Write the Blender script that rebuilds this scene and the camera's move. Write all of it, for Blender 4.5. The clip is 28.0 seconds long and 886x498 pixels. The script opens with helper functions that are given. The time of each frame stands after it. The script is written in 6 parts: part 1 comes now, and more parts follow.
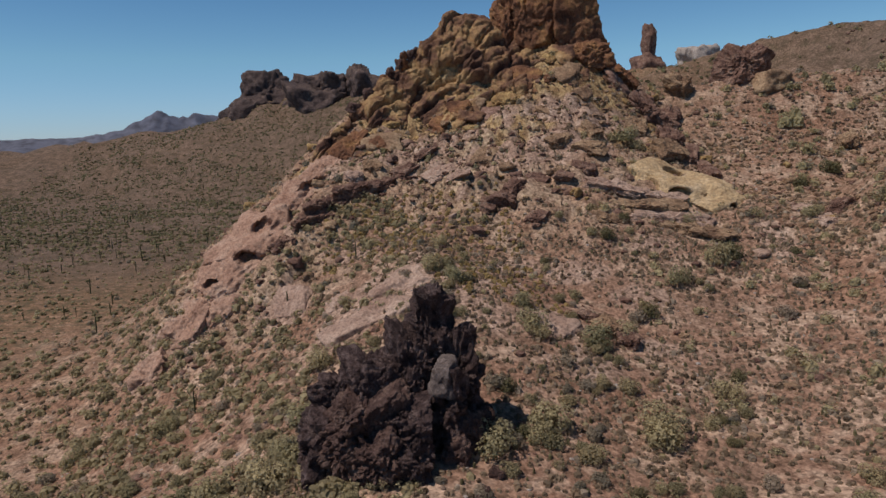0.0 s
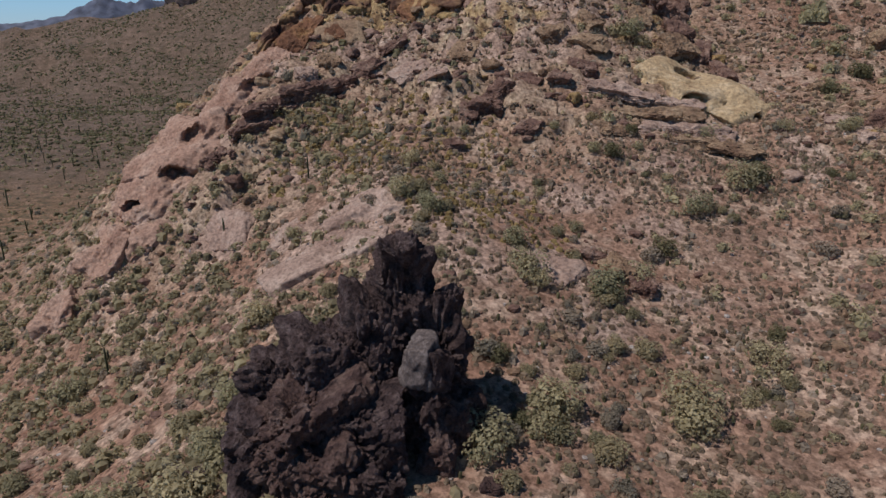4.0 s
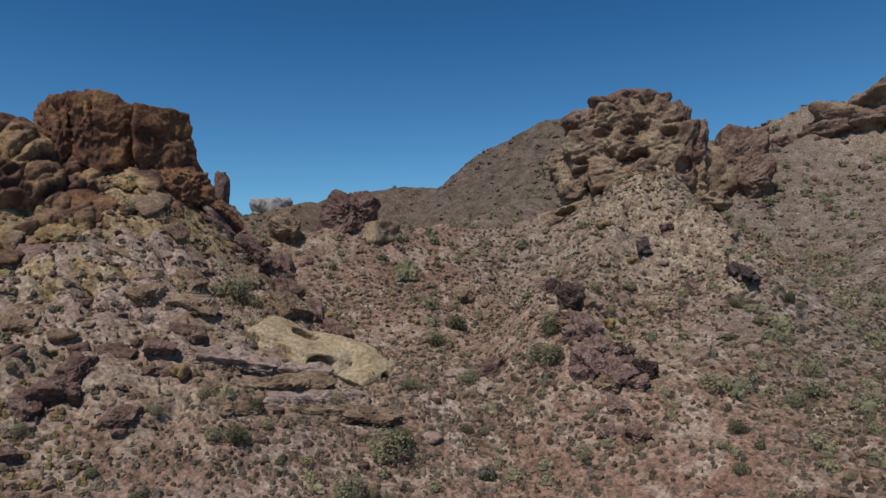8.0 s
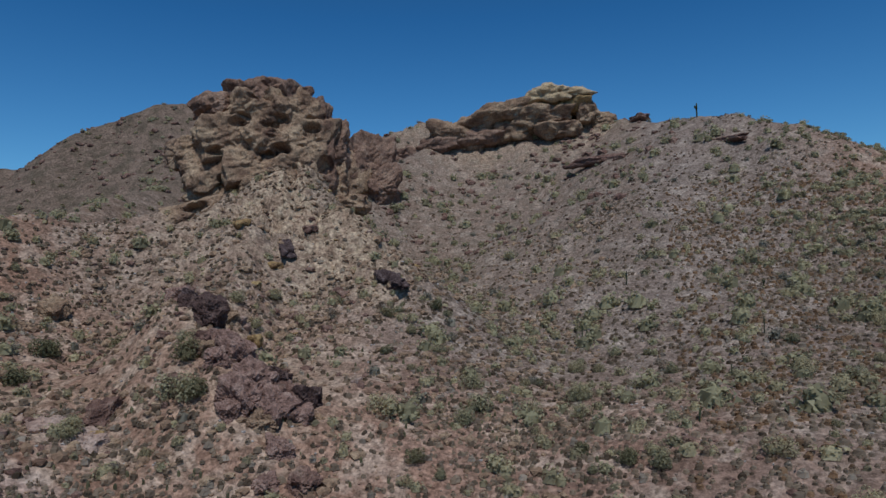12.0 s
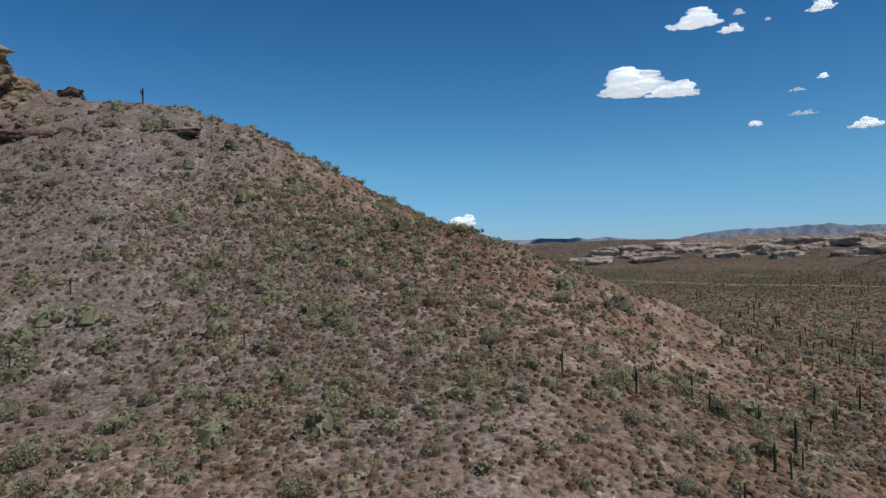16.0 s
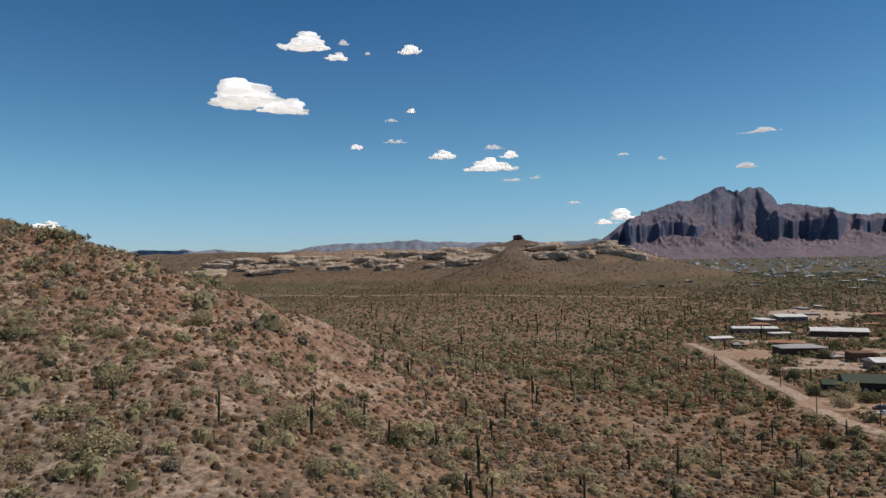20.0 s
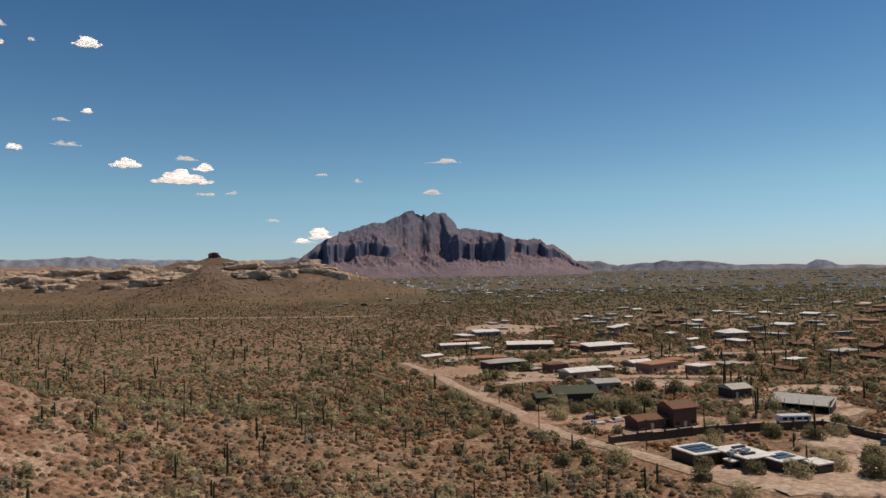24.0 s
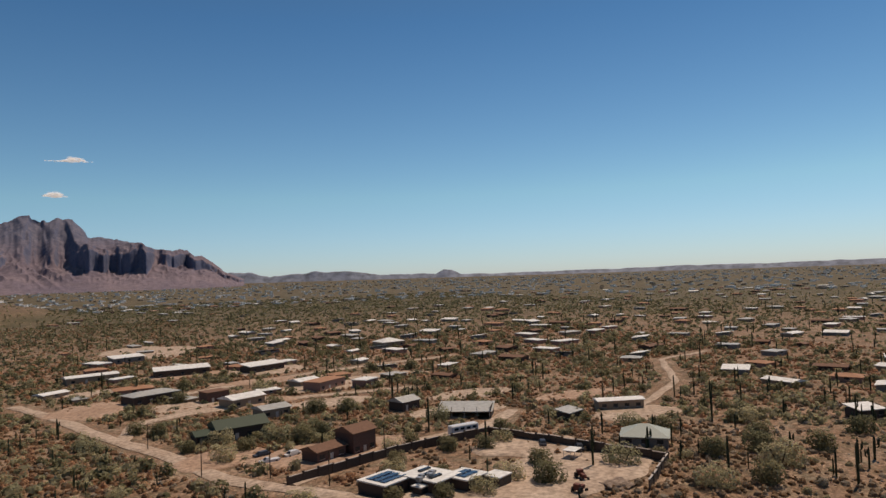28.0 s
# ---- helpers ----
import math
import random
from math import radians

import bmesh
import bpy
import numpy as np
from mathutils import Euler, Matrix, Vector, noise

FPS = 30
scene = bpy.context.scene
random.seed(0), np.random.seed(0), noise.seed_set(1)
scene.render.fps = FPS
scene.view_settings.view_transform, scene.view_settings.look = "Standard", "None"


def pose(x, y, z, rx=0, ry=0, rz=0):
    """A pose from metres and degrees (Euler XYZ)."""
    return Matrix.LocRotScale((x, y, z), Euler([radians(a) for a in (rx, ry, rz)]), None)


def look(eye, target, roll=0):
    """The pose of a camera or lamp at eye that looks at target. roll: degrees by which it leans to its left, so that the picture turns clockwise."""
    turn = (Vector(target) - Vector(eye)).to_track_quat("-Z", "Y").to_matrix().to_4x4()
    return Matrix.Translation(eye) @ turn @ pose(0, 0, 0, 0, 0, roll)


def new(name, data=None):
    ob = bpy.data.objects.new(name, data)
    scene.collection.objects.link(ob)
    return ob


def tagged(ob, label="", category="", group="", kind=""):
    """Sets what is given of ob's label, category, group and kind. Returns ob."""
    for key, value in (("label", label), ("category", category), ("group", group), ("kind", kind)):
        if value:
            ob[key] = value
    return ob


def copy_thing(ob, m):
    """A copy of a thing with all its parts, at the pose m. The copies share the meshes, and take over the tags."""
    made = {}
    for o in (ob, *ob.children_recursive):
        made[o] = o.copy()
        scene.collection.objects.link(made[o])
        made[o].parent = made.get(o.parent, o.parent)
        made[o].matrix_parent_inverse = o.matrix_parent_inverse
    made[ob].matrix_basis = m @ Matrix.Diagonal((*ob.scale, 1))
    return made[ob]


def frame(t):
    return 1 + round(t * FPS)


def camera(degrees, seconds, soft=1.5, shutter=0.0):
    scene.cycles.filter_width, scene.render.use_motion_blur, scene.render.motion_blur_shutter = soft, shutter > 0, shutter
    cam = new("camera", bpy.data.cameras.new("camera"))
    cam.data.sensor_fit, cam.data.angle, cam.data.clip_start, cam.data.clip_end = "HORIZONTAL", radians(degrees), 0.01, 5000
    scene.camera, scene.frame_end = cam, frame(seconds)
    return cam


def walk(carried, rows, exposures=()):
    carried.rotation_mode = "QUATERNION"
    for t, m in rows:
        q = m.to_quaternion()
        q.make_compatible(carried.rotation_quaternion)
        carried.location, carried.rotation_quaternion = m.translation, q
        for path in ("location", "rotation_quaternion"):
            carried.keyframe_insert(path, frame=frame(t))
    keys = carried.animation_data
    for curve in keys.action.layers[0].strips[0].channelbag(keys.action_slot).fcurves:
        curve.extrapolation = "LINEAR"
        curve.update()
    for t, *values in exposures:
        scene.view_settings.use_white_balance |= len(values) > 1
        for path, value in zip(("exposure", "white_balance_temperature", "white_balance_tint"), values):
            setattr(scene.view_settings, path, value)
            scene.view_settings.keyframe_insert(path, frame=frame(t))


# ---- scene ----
SOFT = 1.5
EXPO = [(0.0, -0.76, 7250, 20), (2.5, -0.74, 7200, 20), (5.0, -0.72, 6220, 14), (6.5, -0.74, 6170, 12), (8.0, -0.82, 6270, 11), (11.0, -0.96, 5870, 10), (14.0, -0.94, 5720, 9), (15.5, -0.88, 5950, 9), (17.0, -0.78, 6250, 9), (19.0, -0.72, 6800, 11), (20.0, -0.7, 7150, 13), (22.5, -0.66, 7750, 17), (25.0, -0.66, 8320, 19), (28.0, -0.66, 8320, 19)]
cam = camera(66.78, 28.0, soft=SOFT)
# seconds, eye x y z, heading clockwise from +y, pitch up, roll
PATH = [
    (0.0, -0.00, 0.00, 34.00, 3.80, -9.04, -1.73),
    (0.5, -0.21, 4.06, 33.95, 4.96, -9.05, -1.73),
    (1.0, -0.30, 8.13, 33.87, 5.99, -9.07, -1.70),
    (1.5, -0.28, 12.20, 33.80, 6.44, -9.06, -1.58),
    (2.0, -0.19, 16.17, 33.59, 6.52, -10.23, -1.48),
    (2.5, -0.07, 20.22, 33.47, 6.35, -14.12, -1.35),
    (4.5, 1.72, 35.60, 33.31, 6.78, -17.71, -0.49),
    (5.0, 2.45, 39.30, 33.64, 7.34, -17.17, -0.40),
    (5.5, 3.28, 42.98, 34.17, 8.20, -15.50, -0.31),
    (6.0, 4.20, 46.63, 34.94, 11.00, -10.75, -0.30),
    (6.3, 4.59, 48.52, 35.12, 13.13, -3.47, -0.00),
    (6.5, 4.82, 49.67, 35.04, 14.87, 1.07, 0.16),
    (6.6, 4.93, 50.24, 34.96, 16.21, 2.51, -0.22),
    (7.0, 5.42, 52.60, 34.54, 22.78, 3.11, -0.16),
    (7.5, 6.00, 56.06, 34.68, 35.59, 2.86, -1.00),
    (8.0, 6.59, 59.82, 35.00, 40.12, 2.75, -1.19),
    (8.5, 7.72, 63.30, 35.30, 42.28, 2.71, -1.06),
    (9.0, 9.13, 66.78, 35.52, 46.78, 2.62, -1.12),
    (9.5, 10.78, 70.25, 35.78, 50.94, 2.56, -1.08),
    (10.0, 12.71, 73.77, 36.04, 55.06, 2.50, -1.08),
    (10.5, 15.20, 76.97, 36.32, 59.25, 2.49, -1.04),
    (11.0, 18.27, 79.77, 36.57, 63.55, 2.19, -1.06),
    (11.5, 21.77, 82.20, 36.83, 67.82, 2.18, -1.19),
    (13.5, 34.61, 89.97, 38.06, 89.52, 1.53, -1.17),
    (14.0, 37.41, 91.80, 38.65, 96.52, 1.25, -1.17),
    (14.5, 40.39, 93.14, 39.24, 102.74, 1.05, -1.26),
    (15.0, 43.59, 93.97, 39.83, 108.31, 0.85, -1.26),
    (15.5, 46.97, 94.43, 40.15, 113.77, 0.72, -1.17),
    (16.0, 50.49, 94.70, 40.24, 119.23, 0.72, -1.02),
    (16.5, 53.94, 94.91, 40.37, 124.61, 0.70, -0.92),
    (17.0, 57.45, 94.58, 40.56, 128.58, 0.71, -0.81),
    (17.5, 60.74, 93.56, 40.58, 131.24, 0.85, -0.85),
    (18.0, 63.83, 92.05, 40.54, 134.90, 0.92, -0.80),
    (18.5, 66.93, 90.29, 40.52, 139.36, 1.00, -0.94),
    (19.0, 70.12, 88.38, 40.46, 143.73, 1.09, -1.06),
    (19.5, 73.11, 86.36, 40.45, 147.91, 1.15, -1.04),
    (20.0, 75.74, 84.11, 40.33, 151.72, 1.21, -1.10),
    (20.5, 78.19, 81.72, 40.22, 155.38, 1.33, -1.22),
    (21.0, 80.56, 79.15, 40.23, 158.94, 1.43, -1.24),
    (21.5, 82.68, 76.39, 40.19, 162.42, 1.54, -1.28),
    (22.0, 84.57, 73.71, 40.19, 166.01, 1.68, -1.32),
    (22.5, 86.38, 71.20, 40.09, 169.22, 1.83, -1.24),
    (24.5, 91.55, 62.77, 41.07, 179.54, 2.43, -1.31),
    (25.0, 92.20, 60.01, 41.34, 182.15, 2.53, -1.41),
    (25.5, 92.91, 57.18, 41.40, 185.53, 2.65, -1.35),
    (26.0, 93.41, 54.31, 41.39, 187.78, 2.80, -1.26),
    (26.5, 93.81, 51.36, 41.42, 191.19, 2.89, -1.15),
    (27.0, 93.78, 48.42, 41.45, 195.84, 2.98, -1.22),
    (27.5, 93.30, 45.47, 41.64, 201.02, 2.94, -1.49),
    (28.0, 92.44, 42.55, 42.09, 206.35, 2.39, -2.24),
]


def flight(x, y, z, heading, pitch, roll):
    h, p = radians(heading), radians(pitch)
    eye = Vector((x, y, z))
    return look(eye, eye + Vector((math.sin(h) * math.cos(p), math.cos(h) * math.cos(p), math.sin(p))), roll)


walk(cam, [(t, flight(*r)) for t, *r in PATH], EXPO)

# ---- daylight ----
SUN_AZ, SUN_EL = 247.0, 60.0
world = bpy.data.worlds.new("sky")
scene.world = world
world.use_nodes = True
wn = world.node_tree
sky = wn.nodes.new("ShaderNodeTexSky")
sky.sky_type = "NISHITA"
sky.sun_disc = False
sky.sun_elevation = radians(SUN_EL)
sky.sun_rotation = radians(SUN_AZ)
sky.altitude = 600.0
sky.air_density, sky.dust_density, sky.ozone_density = 1.0, 0.15, 1.2
tone = wn.nodes.new("ShaderNodeHueSaturation")
tone.inputs["Saturation"].default_value = 1.12
wn.links.new(sky.outputs[0], tone.inputs["Color"])
tint = wn.nodes.new("ShaderNodeMix")
tint.data_type, tint.blend_type = "RGBA", "MULTIPLY"
tint.inputs[0].default_value = 1.0
where = wn.nodes.new("ShaderNodeTexCoord")
height = wn.nodes.new("ShaderNodeSeparateXYZ")
wn.links.new(where.outputs["Generated"], height.inputs[0])
blue = wn.nodes.new("ShaderNodeValToRGB")
for spot in (0.5, 0.6):
    blue.color_ramp.elements.new(spot)
for el, (spot, c) in zip(blue.color_ramp.elements, ((0.0, (0.62, 0.905, 1.52, 1)), (0.12, (0.68, 1.12, 1.32, 1)), (0.36, (0.36, 0.83, 1.1, 1)), (0.62, (0.42, 0.62, 0.66, 1)))):
    el.position, el.color = spot, c
wn.links.new(height.outputs[2], blue.inputs[0])
wn.links.new(blue.outputs[0], tint.inputs[7])
wn.links.new(tone.outputs[0], tint.inputs[6])
wn.links.new(tint.outputs[2], wn.nodes["Background"].inputs[0])
wn.nodes["Background"].inputs[1].default_value = 0.121
sun = new("sun", bpy.data.lights.new("sun", "SUN"))
sun.data.energy = 4.9
sun.data.angle = radians(0.53)
sun.data.color = (1.0, 0.955, 0.885)
sa, se = radians(SUN_AZ), radians(SUN_EL)
sun.matrix_world = look((0, 0, 0), (-math.sin(sa) * math.cos(se), -math.cos(sa) * math.cos(se), -math.sin(se)))

# ---- materials ----


def shader(name, rough=0.9, metal=0.0):
    m = bpy.data.materials.new(name)
    m.use_nodes = True
    b = m.node_tree.nodes["Principled BSDF"]
    b.inputs["Roughness"].default_value = rough
    b.inputs["Metallic"].default_value = metal
    b.inputs["Specular IOR Level"].default_value = 0.25
    return m, m.node_tree, b


def noise_node(nt, scale, detail=4.0, rough=0.55, coord=None):
    n = nt.nodes.new("ShaderNodeTexNoise")
    n.inputs["Scale"].default_value = scale
    n.inputs["Detail"].default_value = detail
    n.inputs["Roughness"].default_value = rough
    if coord is not None:
        nt.links.new(coord, n.inputs["Vector"])
    return n


def ramp(nt, fac, stops):
    r = nt.nodes.new("ShaderNodeValToRGB")
    e = r.color_ramp.elements
    while len(e) < len(stops):
        e.new(0.5)
    for el, (p, c) in zip(e, stops):
        el.position, el.color = p, (*c, 1)
    nt.links.new(fac, r.inputs[0])
    return r.outputs[0]


def mix(nt, fac, a, b, mode="MIX"):
    n = nt.nodes.new("ShaderNodeMix")
    n.data_type, n.blend_type = "RGBA", mode
    for sock, v in ((n.inputs[0], fac), (n.inputs[6], a), (n.inputs[7], b)):
        if isinstance(v, (int, float)):
            sock.default_value = v
        elif isinstance(v, tuple):
            sock.default_value = (*v, 1)
        else:
            nt.links.new(v, sock)
    return n.outputs[2]


def position(nt):
    return nt.nodes.new("ShaderNodeNewGeometry").outputs["Position"]


def bump(nt, b, height, strength=0.5, dist=0.2):
    n = nt.nodes.new("ShaderNodeBump")
    n.inputs["Strength"].default_value, n.inputs["Distance"].default_value = strength, dist
    nt.links.new(height, n.inputs["Height"])
    nt.links.new(n.outputs[0], b.inputs["Normal"])


def grained(name, dark, mid, light, scale=0.6, fine=4.0, rough=0.92, relief=0.5, dist=0.25, vary=0.0):
    """Stone, earth and plaster: three tones over two scales of noise, with relief."""
    m, nt, b = shader(name, rough)
    p = position(nt)
    big, small = noise_node(nt, scale, 5, 0.6, p), noise_node(nt, fine, 5, 0.65, p)
    col = ramp(nt, big.outputs[0], [(0.3, dark), (0.5, mid), (0.7, light)])
    grit = ramp(nt, small.outputs[0], [(0.3, (0.45, 0.44, 0.43)), (0.55, (1.0, 1.0, 1.0)), (0.75, (1.35, 1.35, 1.35))])
    col = mix(nt, 1.0, col, grit, "MULTIPLY")
    if vary:
        o = nt.nodes.new("ShaderNodeObjectInfo")
        col = mix(nt, 1.0, col, ramp(nt, o.outputs["Random"], [(0.0, (1 - vary,) * 3), (1.0, (1 + vary,) * 3)]), "MULTIPLY")
    nt.links.new(col, b.inputs["Base Color"])
    bump(nt, b, small.outputs[0], relief, dist)
    return m


def leafy(name, dark, light, vary=0.35):
    m, nt, b = shader(name, 0.85)
    g = nt.nodes.new("ShaderNodeNewGeometry")
    o = nt.nodes.new("ShaderNodeObjectInfo")
    n = noise_node(nt, 0.35, 2, 0.5, g.outputs["Position"])
    col = mix(nt, n.outputs[0], dark, light)
    col = mix(nt, 1.0, col, ramp(nt, g.outputs["Random Per Island"], [(0.0, (1 - vary,) * 3), (1.0, (1 + vary,) * 3)]), "MULTIPLY")
    col = mix(nt, 1.0, col, ramp(nt, o.outputs["Random"], [(0.0, (0.8, 0.85, 0.8)), (1.0, (1.2, 1.15, 1.1))]), "MULTIPLY")
    nt.links.new(col, b.inputs["Base Color"])
    lit_through = nt.nodes.new("ShaderNodeBsdfTranslucent")
    both = nt.nodes.new("ShaderNodeMixShader")
    both.inputs[0].default_value = 0.5
    nt.links.new(col, lit_through.inputs["Color"])
    nt.links.new(b.outputs[0], both.inputs[1])
    nt.links.new(lit_through.outputs[0], both.inputs[2])
    nt.links.new(both.outputs[0], nt.nodes["Material Output"].inputs[0])
    return m


def plain(name, colour, rough=0.7, metal=0.0, grit=0.15, scale=3.0):
    """Paint, metal and plastic with faint dirt."""
    m, nt, b = shader(name, rough, metal)
    n = noise_node(nt, scale, 4, 0.6, position(nt))
    col = mix(nt, 1.0, colour, ramp(nt, n.outputs[0], [(0.3, (1 - grit,) * 3), (0.7, (1 + grit * 0.5,) * 3)]), "MULTIPLY")
    nt.links.new(col, b.inputs["Base Color"])
    return m


M_ROCK_DARK = grained("dark_volcanic_rock", (0.045, 0.03, 0.031), (0.112, 0.075, 0.072), (0.235, 0.175, 0.165), 0.55, 2.8, relief=1.0, dist=0.9)
M_ROCK_GREY = grained("grey_block_rock", (0.085, 0.068, 0.064), (0.135, 0.11, 0.103), (0.21, 0.175, 0.163), 0.7, 3.0, relief=0.4, dist=0.3)
M_ROCK_BROWN = grained("brown_tuff", (0.095, 0.046, 0.03), (0.235, 0.115, 0.066), (0.38, 0.215, 0.095), 0.13, 1.1, relief=0.9, dist=0.9)
M_ROCK_OCHRE = grained("ochre_tuff", (0.15, 0.082, 0.045), (0.37, 0.245, 0.112), (0.50, 0.37, 0.18), 0.17, 1.2, relief=0.9, dist=0.8)
M_ROCK_TAN = grained("tan_tuff", (0.15, 0.088, 0.06), (0.32, 0.215, 0.138), (0.45, 0.33, 0.215), 0.13, 1.1, relief=0.8, dist=0.8)
M_ROCK_RUSSET = grained("russet_tuff", (0.13, 0.075, 0.055), (0.25, 0.155, 0.11), (0.36, 0.25, 0.18), 0.13, 1.1, relief=0.8, dist=0.8)
M_ROCK_YELLOW = grained("pale_yellow_tuff", (0.38, 0.262, 0.15), (0.485, 0.36, 0.212), (0.56, 0.445, 0.30), 0.2, 1.2, relief=0.6, dist=0.5)
M_ROCK_PINK = grained("pink_slab_rock", (0.28, 0.185, 0.145), (0.39, 0.275, 0.218), (0.50, 0.385, 0.315), 0.15, 1.4, relief=0.5, dist=0.4)
M_ROCK_RED = grained("red_brown_rock", (0.105, 0.058, 0.046), (0.21, 0.124, 0.096), (0.34, 0.235, 0.18), 0.3, 1.6, relief=0.8, dist=0.6)
M_ROCK_WHITE = grained("white_rock", (0.30, 0.265, 0.24), (0.40, 0.36, 0.33), (0.50, 0.46, 0.42), 0.3, 1.6, relief=0.5, dist=0.5)
M_ROCK_MAROON = grained("dark_maroon_rock", (0.06, 0.035, 0.032), (0.12, 0.074, 0.064), (0.215, 0.148, 0.125), 0.45, 2.2, relief=0.9, dist=0.7)
M_ROCK_ROSE = grained("broken_rose_rock", (0.13, 0.075, 0.06), (0.30, 0.186, 0.147), (0.44, 0.31, 0.25), 0.5, 2.4, relief=0.9, dist=0.5)


def stained_tuff():
    """Brown tuff with ochre and maroon stains that run together."""
    m, nt, b = shader("stained_tuff", 0.93)
    p = position(nt)
    broad, fine = noise_node(nt, 0.075, 6, 0.62, p), noise_node(nt, 1.0, 5, 0.65, p)
    col = ramp(nt, broad.outputs[0], [(0.38, (0.085, 0.046, 0.036)), (0.46, (0.195, 0.108, 0.07)), (0.52, (0.31, 0.195, 0.105)), (0.58, (0.41, 0.27, 0.135)), (0.68, (0.48, 0.355, 0.205))])
    col = mix(nt, 1.0, col, ramp(nt, fine.outputs[0], [(0.3, (0.55, 0.52, 0.5)), (0.5, (1, 1, 1)), (0.72, (1.2, 1.18, 1.15))]), "MULTIPLY")
    nt.links.new(col, b.inputs["Base Color"])
    bump(nt, b, fine.outputs[0], 0.9, 0.7)
    return m


M_ROCK_STAINED = stained_tuff()
M_ROCK_SALMON = grained("salmon_rock", (0.27, 0.155, 0.112), (0.41, 0.262, 0.195), (0.51, 0.365, 0.285), 0.15, 1.4, relief=0.6, dist=0.5)
M_STONE = grained("loose_stone", (0.14, 0.10, 0.08), (0.24, 0.175, 0.135), (0.38, 0.29, 0.23), 0.8, 5.0, relief=0.4, dist=0.1)
M_PALO = leafy("palo_verde_leaf", (0.365, 0.328, 0.207), (0.47, 0.428, 0.285))
M_OLIVE = leafy("creosote_leaf", (0.285, 0.252, 0.16), (0.38, 0.342, 0.225))
M_STRAW = leafy("ochre_dry_grass", (0.34, 0.24, 0.11), (0.45, 0.34, 0.17))
M_TWIG = leafy("dark_brown_twigs", (0.15, 0.105, 0.075), (0.225, 0.165, 0.12))
M_DRY = leafy("dry_brittlebush", (0.31, 0.225, 0.165), (0.40, 0.30, 0.23))
M_RUST = leafy("rusty_dry_brush", (0.32, 0.185, 0.11), (0.42, 0.26, 0.165))
M_GREYB = leafy("grey_bursage", (0.29, 0.245, 0.20), (0.38, 0.335, 0.275))
M_DARKG = leafy("mesquite_leaf", (0.17, 0.16, 0.092), (0.24, 0.225, 0.135))
M_BARK = grained("bark", (0.05, 0.035, 0.025), (0.09, 0.065, 0.045), (0.13, 0.10, 0.07), 2.0, 12.0, relief=0.4, dist=0.05)
M_SAGUARO = grained("saguaro_skin", (0.035, 0.045, 0.022), (0.055, 0.068, 0.035), (0.085, 0.095, 0.055), 1.5, 8.0, relief=0.3, dist=0.05, vary=0.25)

# ---- the lie of the land ----
LATTICE = np.random.RandomState(7).rand(256, 256)


def field(x, y, size, seed=0):
    """Smooth value noise, -1 to 1, with lumps of that size in metres."""
    u, v = x / size + seed * 17.31, y / size + seed * 9.77
    i, j = np.floor(u).astype(int), np.floor(v).astype(int)
    a, b = u - i, v - j
    a, b = a * a * (3 - 2 * a), b * b * (3 - 2 * b)
    g = lambda p, q: LATTICE[p % 256, q % 256]
    low = g(i, j) * (1 - a) + g(i + 1, j) * a
    high = g(i, j + 1) * (1 - a) + g(i + 1, j + 1) * a
    return (low * (1 - b) + high * b) * 2 - 1


def step(v, lo, hi):
    s = np.clip((v - lo) / (hi - lo), 0, 1)
    return s * s * (3 - 2 * s)


# crest lines: how far the flanks reach (metres, and metres for each metre of height), then points x, y, height
RIDGES = [
    (34, 1.3, [(6, 118, -4), (8, 150, 3), (6, 190, 10), (35, 235, 30), (70, 280, 66)]),
    (34, 1.25, [(72, 280, 70), (55, 281, 73), (28, 283, 72), (3, 274, 60), (-22, 256, 36), (-43, 235, 17), (-54, 216, 6), (-68, 186, -12)], 3.2),
    (25, 1.2, [(70, 280, 66), (110, 284, 60), (155, 286, 58), (205, 272, 57), (268, 218, 68)]),
    (16, 0.6, [(80, 275, 60), (90, 250, 31), (90, 213, 24), (101, 192, 10)]),
    (16, 0.9, [(262, 230, 66), (225, 222, 52), (190, 204, 32), (164, 196, 20), (142, 168, 8), (128, 148, -3)]),
    (30, 1.4, [(268, 218, 68), (224, 162, 40), (195, 150, 20), (165, 150, 7)]),
    (95, 1.45, [(515, 255, 134), (522, 180, 148), (498, 108, 138), (414, 61, 119), (392, 42, 114), (370, 22, 103), (348, 6, 66), (304, -6, 50)]),
    (40, 1.6, [(304, -6, 50), (255, -22, 49), (205, -42, 47), (192, -57, 26), (175, -74, 4)]),
    (60, 1.2, [(515, 255, 134), (400, 380, 102), (215, 300, 60)]),
    (42, 0.9, [(500, 225, 118), (430, 238, 100), (388, 241, 86), (340, 238, 70), (290, 228, 66)]),
    (70, 1.0, [(620, 420, 180), (466, 381, 168), (426, 431, 161), (391, 468, 138), (371, 485, 108), (344, 507, 112), (290, 540, 104), (150, 520, 66)]),
    (80, 1.0, [(120, 700, 84), (280, 745, 112), (338, 735, 104), (430, 700, 100)]),
    (240, 1.5, [(-900, 1100, 36), (-450, 1150, 72), (-278, 1168, 102), (-207, 1162, 136), (-120, 1120, 140), (-40, 1080, 132), (40, 1000, 100), (60, 700, 50)]),
    (110, 2.5, [(1500, -500, 36), (1080, -762, 50), (765, -945, 53), (560, -1005, 50), (372, -1045, 58), (335, -1055, 22), (290, -1060, 2)]),
    (60, 2.8, [(760, -1400, 62), (693, -1453, 76), (630, -1480, 70), (540, -1490, 50)]),
    (30, 1.9, [(466, -848, 52), (462, -846, 52)]),
]
FLOOR = -6.0
